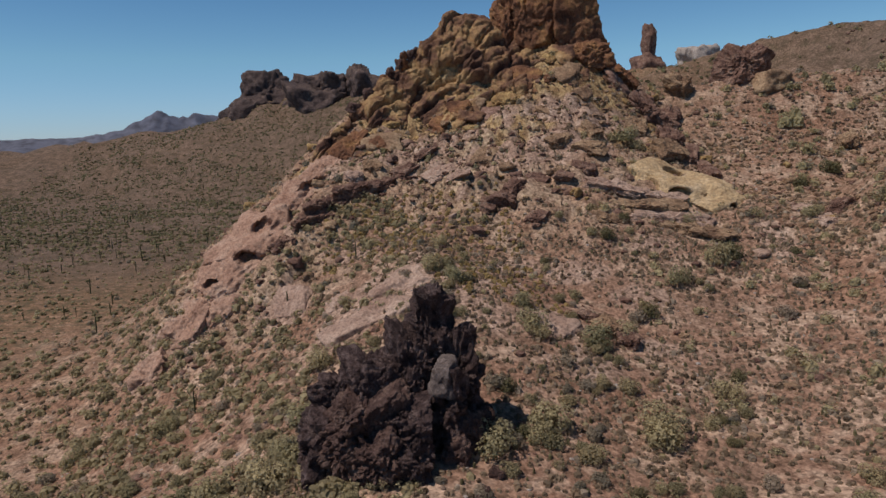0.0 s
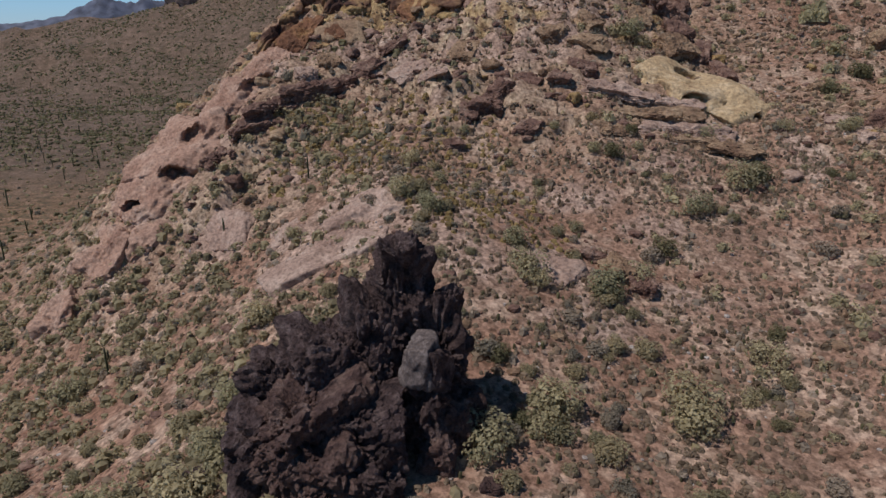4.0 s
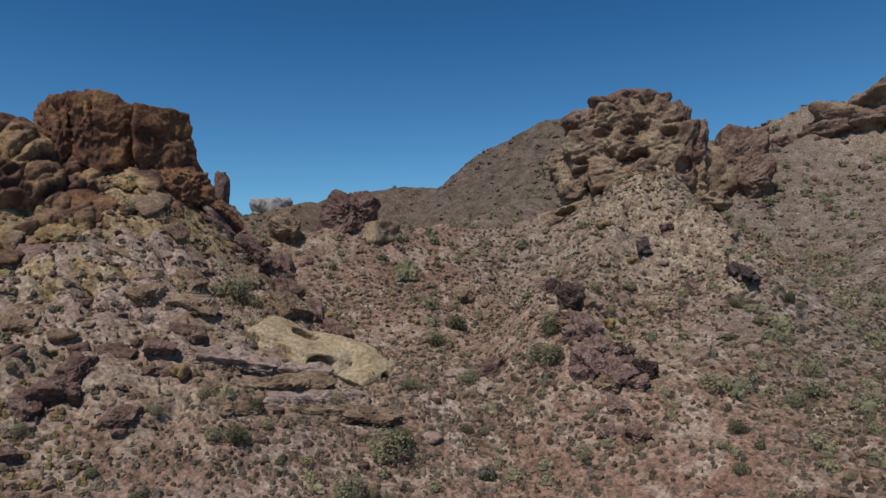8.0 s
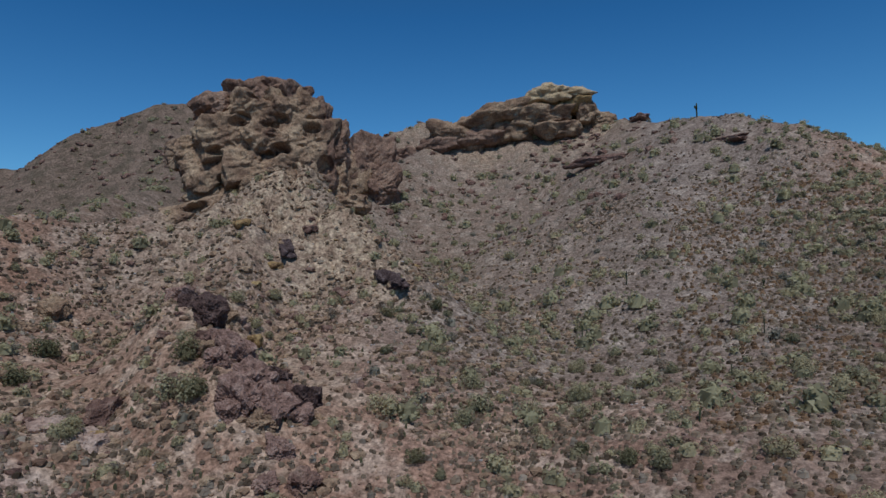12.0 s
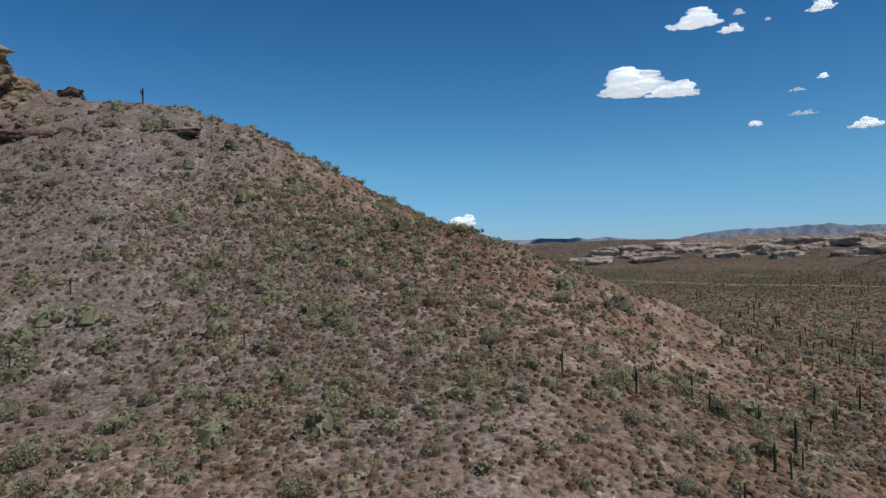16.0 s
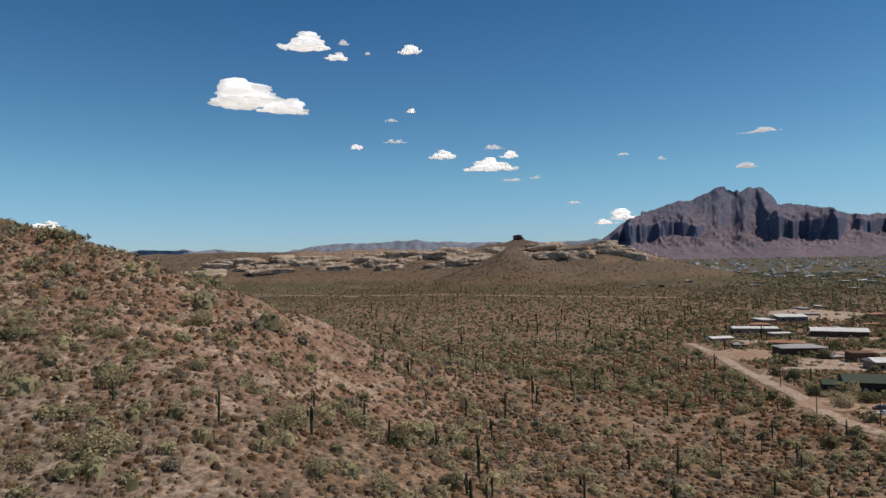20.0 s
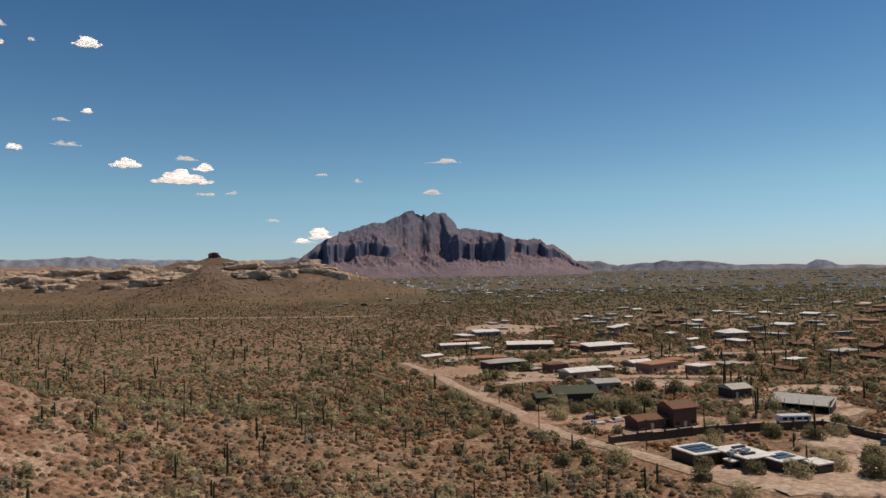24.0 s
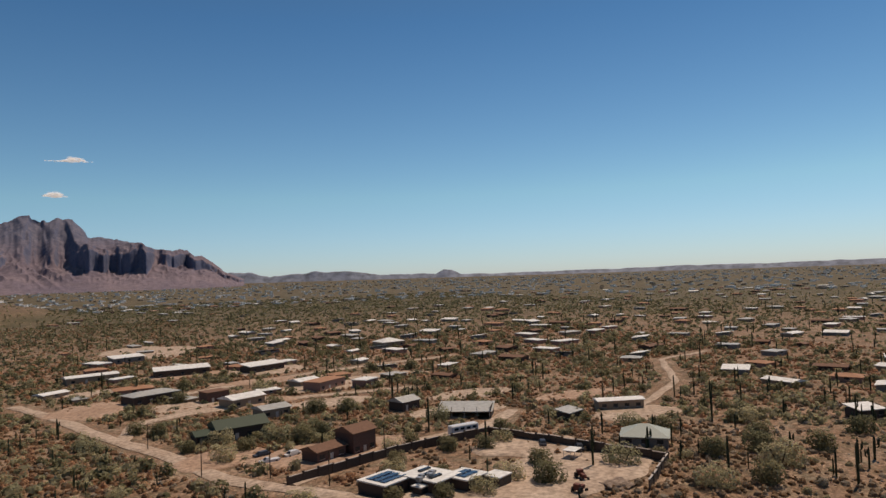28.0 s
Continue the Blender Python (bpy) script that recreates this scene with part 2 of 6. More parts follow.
# small pits in the slope behind the cave mouths: centre, width, depth
PITS = [(90.6, 217.5, 3.0, 5), (86, 202.5, 3.0, 4), (100.8, 196, 2.4, 4), (-40, 215, 3.4, 5), (-46.5, 204, 3.6, 5), (-29, 230, 4.4, 5), (231, 245, 5.0, 5)]
# broad swells and dips of the ground: heights on a square grid, from its south-west corner, 50 m apart
SWELL_X, SWELL_Y, SWELL_WIDE = -100, -50, 46.0
SWELLS = [
    [0, 0, 0, 0.9, -1, -12.2, -13.1],
    [0, 0, 0, 0, 1.2, 0, 4],
    [-2.1, -5.1, -6.1, -5.3, 1.2, 4.1, -2],
    [-7.5, -11.9, -1.5, -12.4, -8.7, 6, 0],
    [-6.9, -4.2, 1.2, 0, -3, 5.4, -3.1],
    [-0.8, 14.1, -6.1, 4.7, 2.3, 0, 0],
    [-1.3, 6.1, -2.3, -5, -12.1, 0, 0],
]


def crest(x, y, reach, more, line, steep=1.0):
    """Height that one crest line gives; its right-hand side as the line runs falls off so many times steeper."""
    best = np.zeros_like(x)
    for (ax, ay, az), (bx, by, bz) in zip(line, line[1:]):
        dx, dy = bx - ax, by - ay
        s = np.clip(((x - ax) * dx + (y - ay) * dy) / (dx * dx + dy * dy), 0, 1)
        d = np.hypot(x - ax - s * dx, y - ay - s * dy)
        h = np.maximum(az + s * (bz - az) - FLOOR, 0.0)
        if steep != 1.0:
            d = d * np.where((x - ax) * dy - (y - ay) * dx > 0, steep, 1.0)
        d = np.sqrt(d * d + 16) - 4
        best = np.maximum(best, h * np.clip(1 - d / (reach + more * h), 0, 1) ** 1.5)
    return best


def cells(x, y, size, seed):
    """Cracked ground: distance to the nearest crack, 0 to about 1, and a random number for each block."""
    u, v = x / size, y / size
    i, j = np.floor(u).astype(int), np.floor(v).astype(int)
    f1, f2, who = np.full(u.shape, 9.0), np.full(u.shape, 9.0), np.zeros(u.shape)
    for a in (-1, 0, 1):
        for b in (-1, 0, 1):
            p, q = (i + a + seed * 37) % 256, (j + b + seed * 91) % 256
            d = np.hypot(i + a + LATTICE[p, q] - u, j + b + LATTICE[q, p] - v)
            near = d < f1
            f2 = np.where(near, f1, np.minimum(f2, d))
            who = np.where(near, LATTICE[(p + 53) % 256, (q + 29) % 256], who)
            f1 = np.where(near, d, f1)
    return f2 - f1, who


def rocky(x, y, total):
    """Where bare rock breaks through: on the upper spurs of the near hills."""
    near_a = np.exp(-(((x - 45) / 72) ** 2 + ((y - 245) / 60) ** 2) ** 2)
    left = np.exp(-(((x + 45) / 34) ** 2 + ((y - 215) / 45) ** 2) ** 2)
    near_b = np.exp(-(((x - 240) / 62) ** 2 + ((y - 205) / 55) ** 2) ** 2)
    gully = 0.6 * np.exp(-(((x - 140) / 40) ** 2 + ((y - 180) / 35) ** 2) ** 2)
    crag = 0.9 * np.exp(-(((x - 500) / 45) ** 2 + ((y - 180) / 100) ** 2) ** 2)
    patch = step(field(x, y, 38, 15) + 0.5 * field(x, y, 14, 16), -0.35, 0.35)
    return np.clip(near_a + left + near_b + gully + crag, 0, 1) * (0.45 + 0.55 * patch)


def land(x, y):
    """Height of the ground."""
    x, y = np.asarray(x, float), np.asarray(y, float)
    wx, wy = x + 6 * field(x, y, 45, 1), y + 6 * field(x, y, 45, 2)
    total = sum(crest(wx, wy, *r) ** 6 for r in RIDGES) ** (1 / 6)
    far = np.hypot(x - 60, y - 60)
    base = FLOOR + 8 * np.exp(-(((x - 135) / 60) ** 2 + ((y - 45) / 60) ** 2))
    base = base + 13 * np.exp(-(((x - 145) / 38) ** 2 + ((y - 195) / 45) ** 2)) + 3 * step(-y, 20, 70)
    base = base - 24 * step(y, 70, 170) * step(-x, -10, 90)
    base = base + sum(up * np.exp(-(((x - SWELL_X - 50 * i) ** 2 + (y - SWELL_Y - 50 * j) ** 2) / SWELL_WIDE ** 2)) for j, row in enumerate(SWELLS) for i, up in enumerate(row) if up)
    bearing = np.degrees(np.arctan2(x - 60, y - 60)) % 360
    base = base + np.interp(bearing, [0, 150, 190, 213, 237, 300, 360], [0.017, 0.0155, 0.0128, 0.0088, 0.0055, 0.010, 0.017]) * np.maximum(far - 350, 0)
    hilly = step(total, 6, 30)
    total = total - np.minimum(total, 16) * step(y, 480, 640) * 0.75 * (1 - np.abs(field(x + 0.5 * y, 0.35 * y, 46, 31))) ** 3
    z = base + total
    bare = rocky(x, y, total)
    tx, ty = x + 2.5 * field(x, y, 9, 17), y + 2.5 * field(x, y, 9, 18)
    for size, high, seed in ((15, 3.4, 1), (7, 2.0, 2), (4, 1.1, 3)):
        gap, who = cells(0.8 * tx + 0.45 * ty, 0.8 * ty - 0.45 * tx, size, seed)
        z = z + bare * high * (step(gap, 0.02, 0.32) * (0.35 + who) - 0.55)
    z = z + bare * (2.5 * (np.abs(field(x, y, 15, 11)) - 0.35) + 1.2 * (np.abs(field(x, y, 5, 12)) - 0.35))
    z = z + bare * 1.8 * (np.abs(((z - 0.3 * x + 2 * field(x, y, 20, 14)) / 4.5) % 1.0 - 0.5) - 0.25)
    z = z + hilly * (1.6 * field(x, y, 23, 3) + 0.9 * field(x, y, 9, 4) + 0.45 * field(x, y, 4, 5))
    z = z + (0.5 * field(x, y, 30, 6) + 0.22 * field(x, y, 7, 7) + 0.12 * field(x, y, 3.1, 8)) * np.exp(-far / 900) * (1 - 0.8 * step(-y, 50, 90))
    for cx, cy, wide, deep in PITS:
        z = z - deep * np.exp(-((x - cx) ** 2 + (y - cy) ** 2) / wide ** 2)
    return z


def axis(lo, hi, fine, reach):
    mid = list(np.arange(lo, hi + fine, fine))
    out, stepsize, v = [], fine, hi
    while v < reach:
        stepsize *= 1.05
        v += stepsize
        out.append(v)
    inn, stepsize, v = [], fine, lo
    while v > -reach:
        stepsize *= 1.05
        v -= stepsize
        inn.append(v)
    return np.array(inn[::-1] + mid + out)


def sheet(name, xs, ys, zs, material):
    nx, ny = len(xs), len(ys)
    X, Y = np.meshgrid(xs, ys)
    co = np.stack([X, Y, zs], -1).reshape(-1, 3)
    i = np.arange(nx * ny).reshape(ny, nx)
    quads = np.stack([i[:-1, :-1], i[:-1, 1:], i[1:, 1:], i[1:, :-1]], -1).reshape(-1, 4)
    return new(name, mesh_from(name, co, quads, material))


def mesh_from(name, co, faces, material, smooth=True):
    """A mesh from arrays: faces all of one size."""
    me = bpy.data.meshes.new(name)
    n = faces.shape[1]
    me.vertices.add(len(co))
    me.vertices.foreach_set("co", np.ascontiguousarray(co, np.float32).ravel())
    me.loops.add(faces.size)
    me.loops.foreach_set("vertex_index", np.ascontiguousarray(faces, np.int32).ravel())
    me.polygons.add(len(faces))
    me.polygons.foreach_set("loop_start", np.arange(0, faces.size, n, dtype=np.int32))
    me.polygons.foreach_set("use_smooth", np.full(len(faces), smooth))
    me.update(calc_edges=True)
    me.materials.append(material)
    return me


def ground_material():
    m, nt, b = shader("desert_ground", 0.95)
    p = position(nt)
    big = noise_node(nt, 0.02, 4, 0.6, p)
    mid = noise_node(nt, 0.12, 5, 0.6, p)
    fine = noise_node(nt, 1.1, 5, 0.7, p)
    tuft = noise_node(nt, 0.2, 5, 0.8, p)
    pebble = nt.nodes.new("ShaderNodeTexVoronoi")
    pebble.inputs["Scale"].default_value = 1.5
    nt.links.new(p, pebble.inputs["Vector"])
    bare, green = nt.nodes.new("ShaderNodeAttribute"), nt.nodes.new("ShaderNodeAttribute")
    bare.attribute_name, green.attribute_name = "bare_rock", "scrub"
    col = ramp(nt, big.outputs[0], [(0.35, (0.29, 0.166, 0.115)), (0.5, (0.345, 0.213, 0.152)), (0.65, (0.30, 0.20, 0.148))])
    col = mix(nt, ramp(nt, mid.outputs[0], [(0.48, (0, 0, 0)), (0.60, (0.9, 0.9, 0.9))]), col, (0.50, 0.37, 0.282))
    grey, dusk = nt.nodes.new("ShaderNodeAttribute"), nt.nodes.new("ShaderNodeAttribute")
    grey.attribute_name, dusk.attribute_name = "grey_gravel", "dark_gravel"
    col = mix(nt, grey.outputs["Fac"], col, ramp(nt, mid.outputs[0], [(0.35, (0.222, 0.18, 0.15)), (0.55, (0.295, 0.246, 0.208)), (0.7, (0.42, 0.36, 0.305))]))
    bed = noise_node(nt, 0.26, 7, 0.72, p)
    stone = ramp(nt, bed.outputs[0], [(0.36, (0.10, 0.068, 0.05)), (0.43, (0.32, 0.225, 0.158)), (0.54, (0.48, 0.37, 0.262)), (0.68, (0.57, 0.475, 0.33))])
    col = mix(nt, bare.outputs["Fac"], col, stone)
    ochre = nt.nodes.new("ShaderNodeAttribute")
    ochre.attribute_name = "ochre_rock"
    col = mix(nt, ochre.outputs["Fac"], col, ramp(nt, bed.outputs[0], [(0.36, (0.12, 0.068, 0.04)), (0.46, (0.34, 0.225, 0.11)), (0.58, (0.49, 0.37, 0.195))]))
    slab = nt.nodes.new("ShaderNodeAttribute")
    slab.attribute_name = "pink_rock"
    col = mix(nt, slab.outputs["Fac"], col, ramp(nt, mid.outputs[0], [(0.35, (0.35, 0.24, 0.185)), (0.55, (0.45, 0.325, 0.26)), (0.7, (0.53, 0.42, 0.345))]))
    far_green = nt.nodes.new("ShaderNodeAttribute")
    far_green.attribute_name = "far_trees"
    scrub = ramp(nt, tuft.outputs[0], [(0.38, (0.085, 0.08, 0.04)), (0.45, (0.16, 0.125, 0.068)), (0.52, (0.28, 0.17, 0.10)), (0.62, (0.37, 0.245, 0.165))])
    col = mix(nt, green.outputs["Fac"], col, scrub)
    wood = noise_node(nt, 0.03, 6, 0.7, p)
    col = mix(nt, far_green.outputs["Fac"], col, ramp(nt, wood.outputs[0], [(0.4, (0.075, 0.075, 0.038)), (0.52, (0.13, 0.11, 0.062)), (0.64, (0.25, 0.185, 0.125))]))
    col = mix(nt, dusk.outputs["Fac"], col, ramp(nt, mid.outputs[0], [(0.38, (0.105, 0.085, 0.058)), (0.5, (0.165, 0.12, 0.088)), (0.65, (0.22, 0.155, 0.118))]))
    col = mix(nt, 1.0, col, ramp(nt, fine.outputs[0], [(0.32, (0.38, 0.36, 0.35)), (0.5, (0.95, 0.95, 0.95)), (0.7, (1.33, 1.31, 1.28))]), "MULTIPLY")
    col = mix(nt, 0.6, col, ramp(nt, pebble.outputs["Color"], [(0.1, (0.4, 0.37, 0.35)), (0.9, (1.3, 1.3, 1.3))]), "MULTIPLY")
    litter = noise_node(nt, 0.5, 6, 0.78, p)
    col = mix(nt, 1.0, col, ramp(nt, litter.outputs[0], [(0.36, (0.5, 0.47, 0.43)), (0.5, (0.98, 0.98, 0.98)), (0.66, (1.14, 1.13, 1.12))]), "MULTIPLY")
    nt.links.new(col, b.inputs["Base Color"])
    bump(nt, b, fine.outputs[0], 0.8, 0.35)
    return m


M_GROUND = ground_material()
gx, north = axis(-110, 540, 1.45, 4800), axis(90, 430, 1.35, 4800)
gy = np.concatenate([(-280 - np.cumsum(1.9 * 1.05 ** np.arange(1, 98)))[::-1], np.arange(-280, 89.5, 1.9), north[north >= 90]])
GX, GY = np.meshgrid(gx, gy)
GZ = land(GX, GY)
ground = sheet("ground", gx, gy, GZ, M_GROUND)
attr = ground.data.attributes.new("bare_rock", "FLOAT", "POINT")
attr.data.foreach_set("value", rocky(GX, GY, None).astype(np.float32).ravel())
attr = ground.data.attributes.new("scrub", "FLOAT", "POINT")
reach = np.hypot(GX - 60, GY - 60)
attr.data.foreach_set("value", (np.where(GY > 90, (1.15 - 0.7 * step(GY, 300, 480) * step(-GX, -260, -120)) * step(reach, 140, 330), np.maximum(step(reach, 200, 800), 0.68 * step(-GY, -50, 10))) * 0.85 * (1 - np.where((GY > 500) | (GX < -90), 0.25, 0.75) * step(sum(crest(GX, GY, *r) for r in RIDGES), 12, 40))).astype(np.float32).ravel())
SLABS = [(-3, 160, 15, 10), (-13, 151, 9, 8), (9, 166, 8, 6), (-30, 178, 8, 8), (32, 144, 9, 5), (-42, 212, 11, 11), (-51, 199, 10, 13), (-60, 187, 9, 12), (-30, 230, 9, 9), (-16, 246, 12, 7), (8, 238, 22, 6), (40, 222, 20, 7), (121, 187, 4, 9), (60, 232, 12, 6), (58, 246, 24, 5), (80, 247, 9, 5), (22, 226, 16, 4), (30, 206, 12, 3), (104, 178, 4, 7), (70, 178, 8, 3), (-10, 190, 10, 4), (18, 160, 10, 6), (30, 172, 10, 4), (46, 168, 9, 4), (60, 160, 8, 4), (18, 144, 8, 5), (38, 131, 9, 5), (62, 140, 8, 4), (2, 178, 8, 5)]
attr = ground.data.attributes.new("pink_rock", "FLOAT", "POINT")
ragged = 0.45 * field(GX, GY, 7, 23) + 0.3 * field(GX, GY, 3, 24)
pale_bands = 0.9 * step(-GY, 600, 750) * step(sum(crest(GX, GY, *r) for r in RIDGES), 22, 34) * step(field(GX, GY, 90, 27) + 0.5 * field(GX, GY, 40, 28), -0.1, 0.3)
attr.data.foreach_set("value", np.maximum(pale_bands, 0.95 * np.clip(sum(step(1.25 + ragged - np.hypot((GX - cx) / a, (GY - cy) / b), 0, 0.3) for cx, cy, a, b in SLABS), 0, 1)).astype(np.float32).ravel())
attr = ground.data.attributes.new("ochre_rock", "FLOAT", "POINT")
attr.data.foreach_set("value", (0.9 * step(1.2 + 0.5 * field(GX, GY, 12, 25) + 0.4 * field(GX, GY, 4, 26) - np.hypot((GX - 40) / 62, (GY - 264) / 26), 0, 0.5)).astype(np.float32).ravel())
attr = ground.data.attributes.new("far_trees", "FLOAT", "POINT")
attr.data.foreach_set("value", (0.85 * step(reach, 420, 1000) * step(-GY, 150, 400) * (1 - 0.9 * step(sum(crest(GX, GY, *r) for r in RIDGES), 4, 14))).astype(np.float32).ravel())
attr = ground.data.attributes.new("grey_gravel", "FLOAT", "POINT")
attr.data.foreach_set("value", (0.8 * step(GX + 0.35 * (150 - GY) + 25 * field(GX, GY, 40, 19), 120, 240) * step(GY, -25, 45) * (1 - step(GX, 600, 900))).astype(np.float32).ravel())
attr = ground.data.attributes.new("dark_gravel", "FLOAT", "POINT")
back_hill = 0.85 * np.exp(-(((GX - 400) / 200) ** 2 + ((GY - 470) / 170) ** 2) ** 2)
brown_slope = 0.9 * step(GY, 250, 430) * step(-GX, -260, -120)
far_hills = 0.85 * (1 - pale_bands) * step(sum(crest(GX, GY, *r) for r in RIDGES), 6, 22) * step(-GY, 350, 500)
attr.data.foreach_set("value", np.maximum(np.maximum(np.maximum(far_hills, brown_slope), back_hill), sum(np.exp(-(((GX - cx) / s) ** 2 + ((GY - cy) / s) ** 2) ** 2) for cx, cy, s in ((464, -848, 85), (660, -1450, 190)))).astype(np.float32).ravel())


def on_sheet(x, y):
    """Height of the ground sheet as built, which is coarse far out."""
    x, y = np.asarray(x, float), np.asarray(y, float)
    i, j = np.clip(np.searchsorted(gx, x) - 1, 0, len(gx) - 2), np.clip(np.searchsorted(gy, y) - 1, 0, len(gy) - 2)
    a, b = (x - gx[i]) / (gx[i + 1] - gx[i]), (y - gy[j]) / (gy[j + 1] - gy[j])
    return (GZ[j, i] * (1 - a) + GZ[j, i + 1] * a) * (1 - b) + (GZ[j + 1, i] * (1 - a) + GZ[j + 1, i + 1] * a) * b


def land_at(x, y):
    return float(on_sheet(x, y))


tagged(ground, "stony pinkish-tan desert ground rising into hills", "ground", kind="structure")

# ---- making things ----


def part(name, me, parent=None, label=""):
    ob = new(name, me)
    if parent is not None:
        ob.parent = parent
    if label:
        tagged(ob, label)
    return ob


def thing(name, m, label, category, group=""):
    ob = new(name)
    ob.matrix_world = m
    return tagged(ob, label, category, group)


BALLS = {}


def ball(cuts):
    if cuts not in BALLS:
        bm = bmesh.new()
        bmesh.ops.create_icosphere(bm, subdivisions=cuts, radius=1.0)
        BALLS[cuts] = ([v.co.normalized() for v in bm.verts], np.array([[v.index for v in f.verts] for f in bm.faces]))
        bm.free()
    return BALLS[cuts]


def rock_mesh(name, size, material, seed=0, cuts=5, rough=0.3, lump=0.35, grain=0.0, strata=0.0, square=0.4, crack=0.0, sharp=False):
    """A rock: a ball squared off and pushed about by noise at several scales; strata cuts level ledges into it."""
    dirs, tris = ball(cuts)
    off = Vector((seed * 13.7, seed * 5.3, seed * 3.1))
    sx, sy, sz = size
    lumpsize = grain or max(min(sx, sy, sz) * 0.45, 0.6)
    out = np.empty((len(dirs), 3))
    # flat faces: six that square it off and some that cut its corners, each a little askew
    cut = np.random.RandomState(seed + 1000)
    sides = np.concatenate([np.array([(1, 0, 0), (-1, 0, 0), (0, 1, 0), (0, -1, 0), (0, 0, 1), (0, 0, -1)]) + cut.normal(0, 0.16, (6, 3)), cut.normal(0, 1, (11, 3))])
    sides /= np.linalg.norm(sides, axis=1, keepdims=True)
    reach = np.concatenate([cut.uniform(0.82, 1.0, 6), cut.uniform(0.92, 1.0 + 0.6 * square, 11)])
    lean = np.array([tuple(n) for n in dirs]) @ sides.T
    flat_r = np.minimum((reach / np.maximum(lean, 0.05)).min(axis=1), 1.6)
    for i, n in enumerate(dirs):
        p = Vector((n.x * sx, n.y * sy, n.z * sz))
        d = flat_r[i] * (1 + 0.6 * lump * noise.noise(n * 1.4 + off))
        q = p / lumpsize + off
        push = rough * 1.5 * noise.noise(q * 0.8) + rough * 0.9 * (0.25 - abs(noise.noise(q * 2.1))) + rough * 0.5 * noise.noise(q * 4.7) + rough * 0.4 * (0.25 - abs(noise.noise(q * 7.5)))
        if crack:
            for fine, share in ((0.4, 1.0), (0.95, 0.45)):
                near, where = noise.voronoi(q * fine + 0.25 * noise.noise_vector(q * 0.6))
                lot = (math.sin(where[0].x * 12.9 + where[0].y * 78.2 + where[0].z * 37.7) * 437.58) % 1.0
                push += crack * share * (1.1 * (lot - 0.5) - 0.5 * max(0.0, 1 - (near[1] - near[0]) / 0.13))
        if strata:
            w = p.z - 0.38 * p.x + 1.6 * noise.noise(p * 0.07 + off)
            push += strata * (abs((w / 3.1) % 1.0 - 0.5) - 0.25) + strata * 0.5 * (abs((w / 1.3) % 1.0 - 0.5) - 0.25)
        out[i] = p * d + n * push * lumpsize
    return mesh_from(name, out, tris, material, not sharp)


def rock(name, x, y, size, material, label, seed=0, cuts=4, sink=0.3, turn=0.0, tilt=0.0, lean=0.0, z=None, category="rock", **shape):
    ob = new(name, rock_mesh(name, size, material, seed, cuts, **shape))
    base = land_at(x, y) if z is None else z
    ob.matrix_world = pose(x, y, base + size[2] * (1 - 2 * sink), tilt, lean, turn)
    return tagged(ob, label, category)


PLACES = {}


def crag(name, label, x, y, z, blocks, category="cliff", scale=1.0, heading=0.0, fat=1.0):
    """One outcrop of several blocks: part name, offset, half size, material, seed, cuts, turn, shape."""
    top = thing(name, pose(x, y, z, 0, 0, heading), label, category)
    for bname, at, size, material, seed, cuts, turn, shape in blocks:
        shape = dict(shape)
        tilt, lean = shape.pop("tilt", 0.0), shape.pop("lean", 0.0)
        b = part(bname, rock_mesh(bname, tuple(fat * scale * v for v in size), material, seed, cuts, **shape), top)
        b.matrix_local = pose(*(scale * v for v in at), tilt, lean, turn)
        PLACES[b.name] = pose(x, y, z, 0, 0, heading) @ pose(*(scale * v for v in at), tilt, lean, turn)
    return top


# ---- the hill with the brown cliff ----
ROUGH = dict(rough=0.35, lump=0.3)
CRACK = dict(rough=0.42, lump=0.25, square=0.7, crack=0.4, sharp=True)
LAYER = dict(rough=0.4, lump=0.6, strata=0.35, square=0.5)


def bed(x, y, turn=0.0, lean=0.8, lift=0.0):
    """A place on the slope, leaning with it."""
    n = Vector((lean * (land_at(x - 5, y) - land_at(x + 5, y)) / 10, lean * (land_at(x, y - 5) - land_at(x, y + 5)) / 10, 1)).normalized()
    m = Vector((0, 0, 1)).rotation_difference(n).to_matrix().to_4x4() @ Matrix.Rotation(radians(turn), 4, "Z")
    m.translation = Vector((x, y, land_at(x, y))) + n * lift
    return m


def bedded(name, x, y, size, material, label, seed, cuts=5, turn=0.0, out=0.0, lean=0.8, group="", category="rock", **shape):
    """A rock bedded in the slope, standing out by a share of its own half height."""
    ob = new(name, rock_mesh(name, size, material, seed, cuts, **shape))
    ob.matrix_world = bed(x, y, turn, lean, out * size[2])
    return tagged(ob, label, category, group)


def hollow_out(ob, m, spot, radius, push):
    """Press a cave into a rock: the skin round a spot goes in along push."""
    inv = m.inverted()
    n = len(ob.data.vertices)
    co = np.empty(3 * n, np.float32)
    ob.data.vertices.foreach_get("co", co)
    co = co.reshape(-1, 3)
    c, p = np.array(inv @ Vector(spot)), np.array(inv.to_3x3() @ Vector(push))
    far = np.linalg.norm(co - c, axis=1)
    if far.min() > 4:
        return
    c = co[far.argmin()].copy()
    d = np.linalg.norm((co - c) / np.array([radius[0], radius[0], radius[1]]), axis=1)
    co += p * np.clip(1.6 - 1.6 * d ** 2, 0, 1)[:, None]
    ob.data.vertices.foreach_set("co", co.ravel())
    ob.data.update()


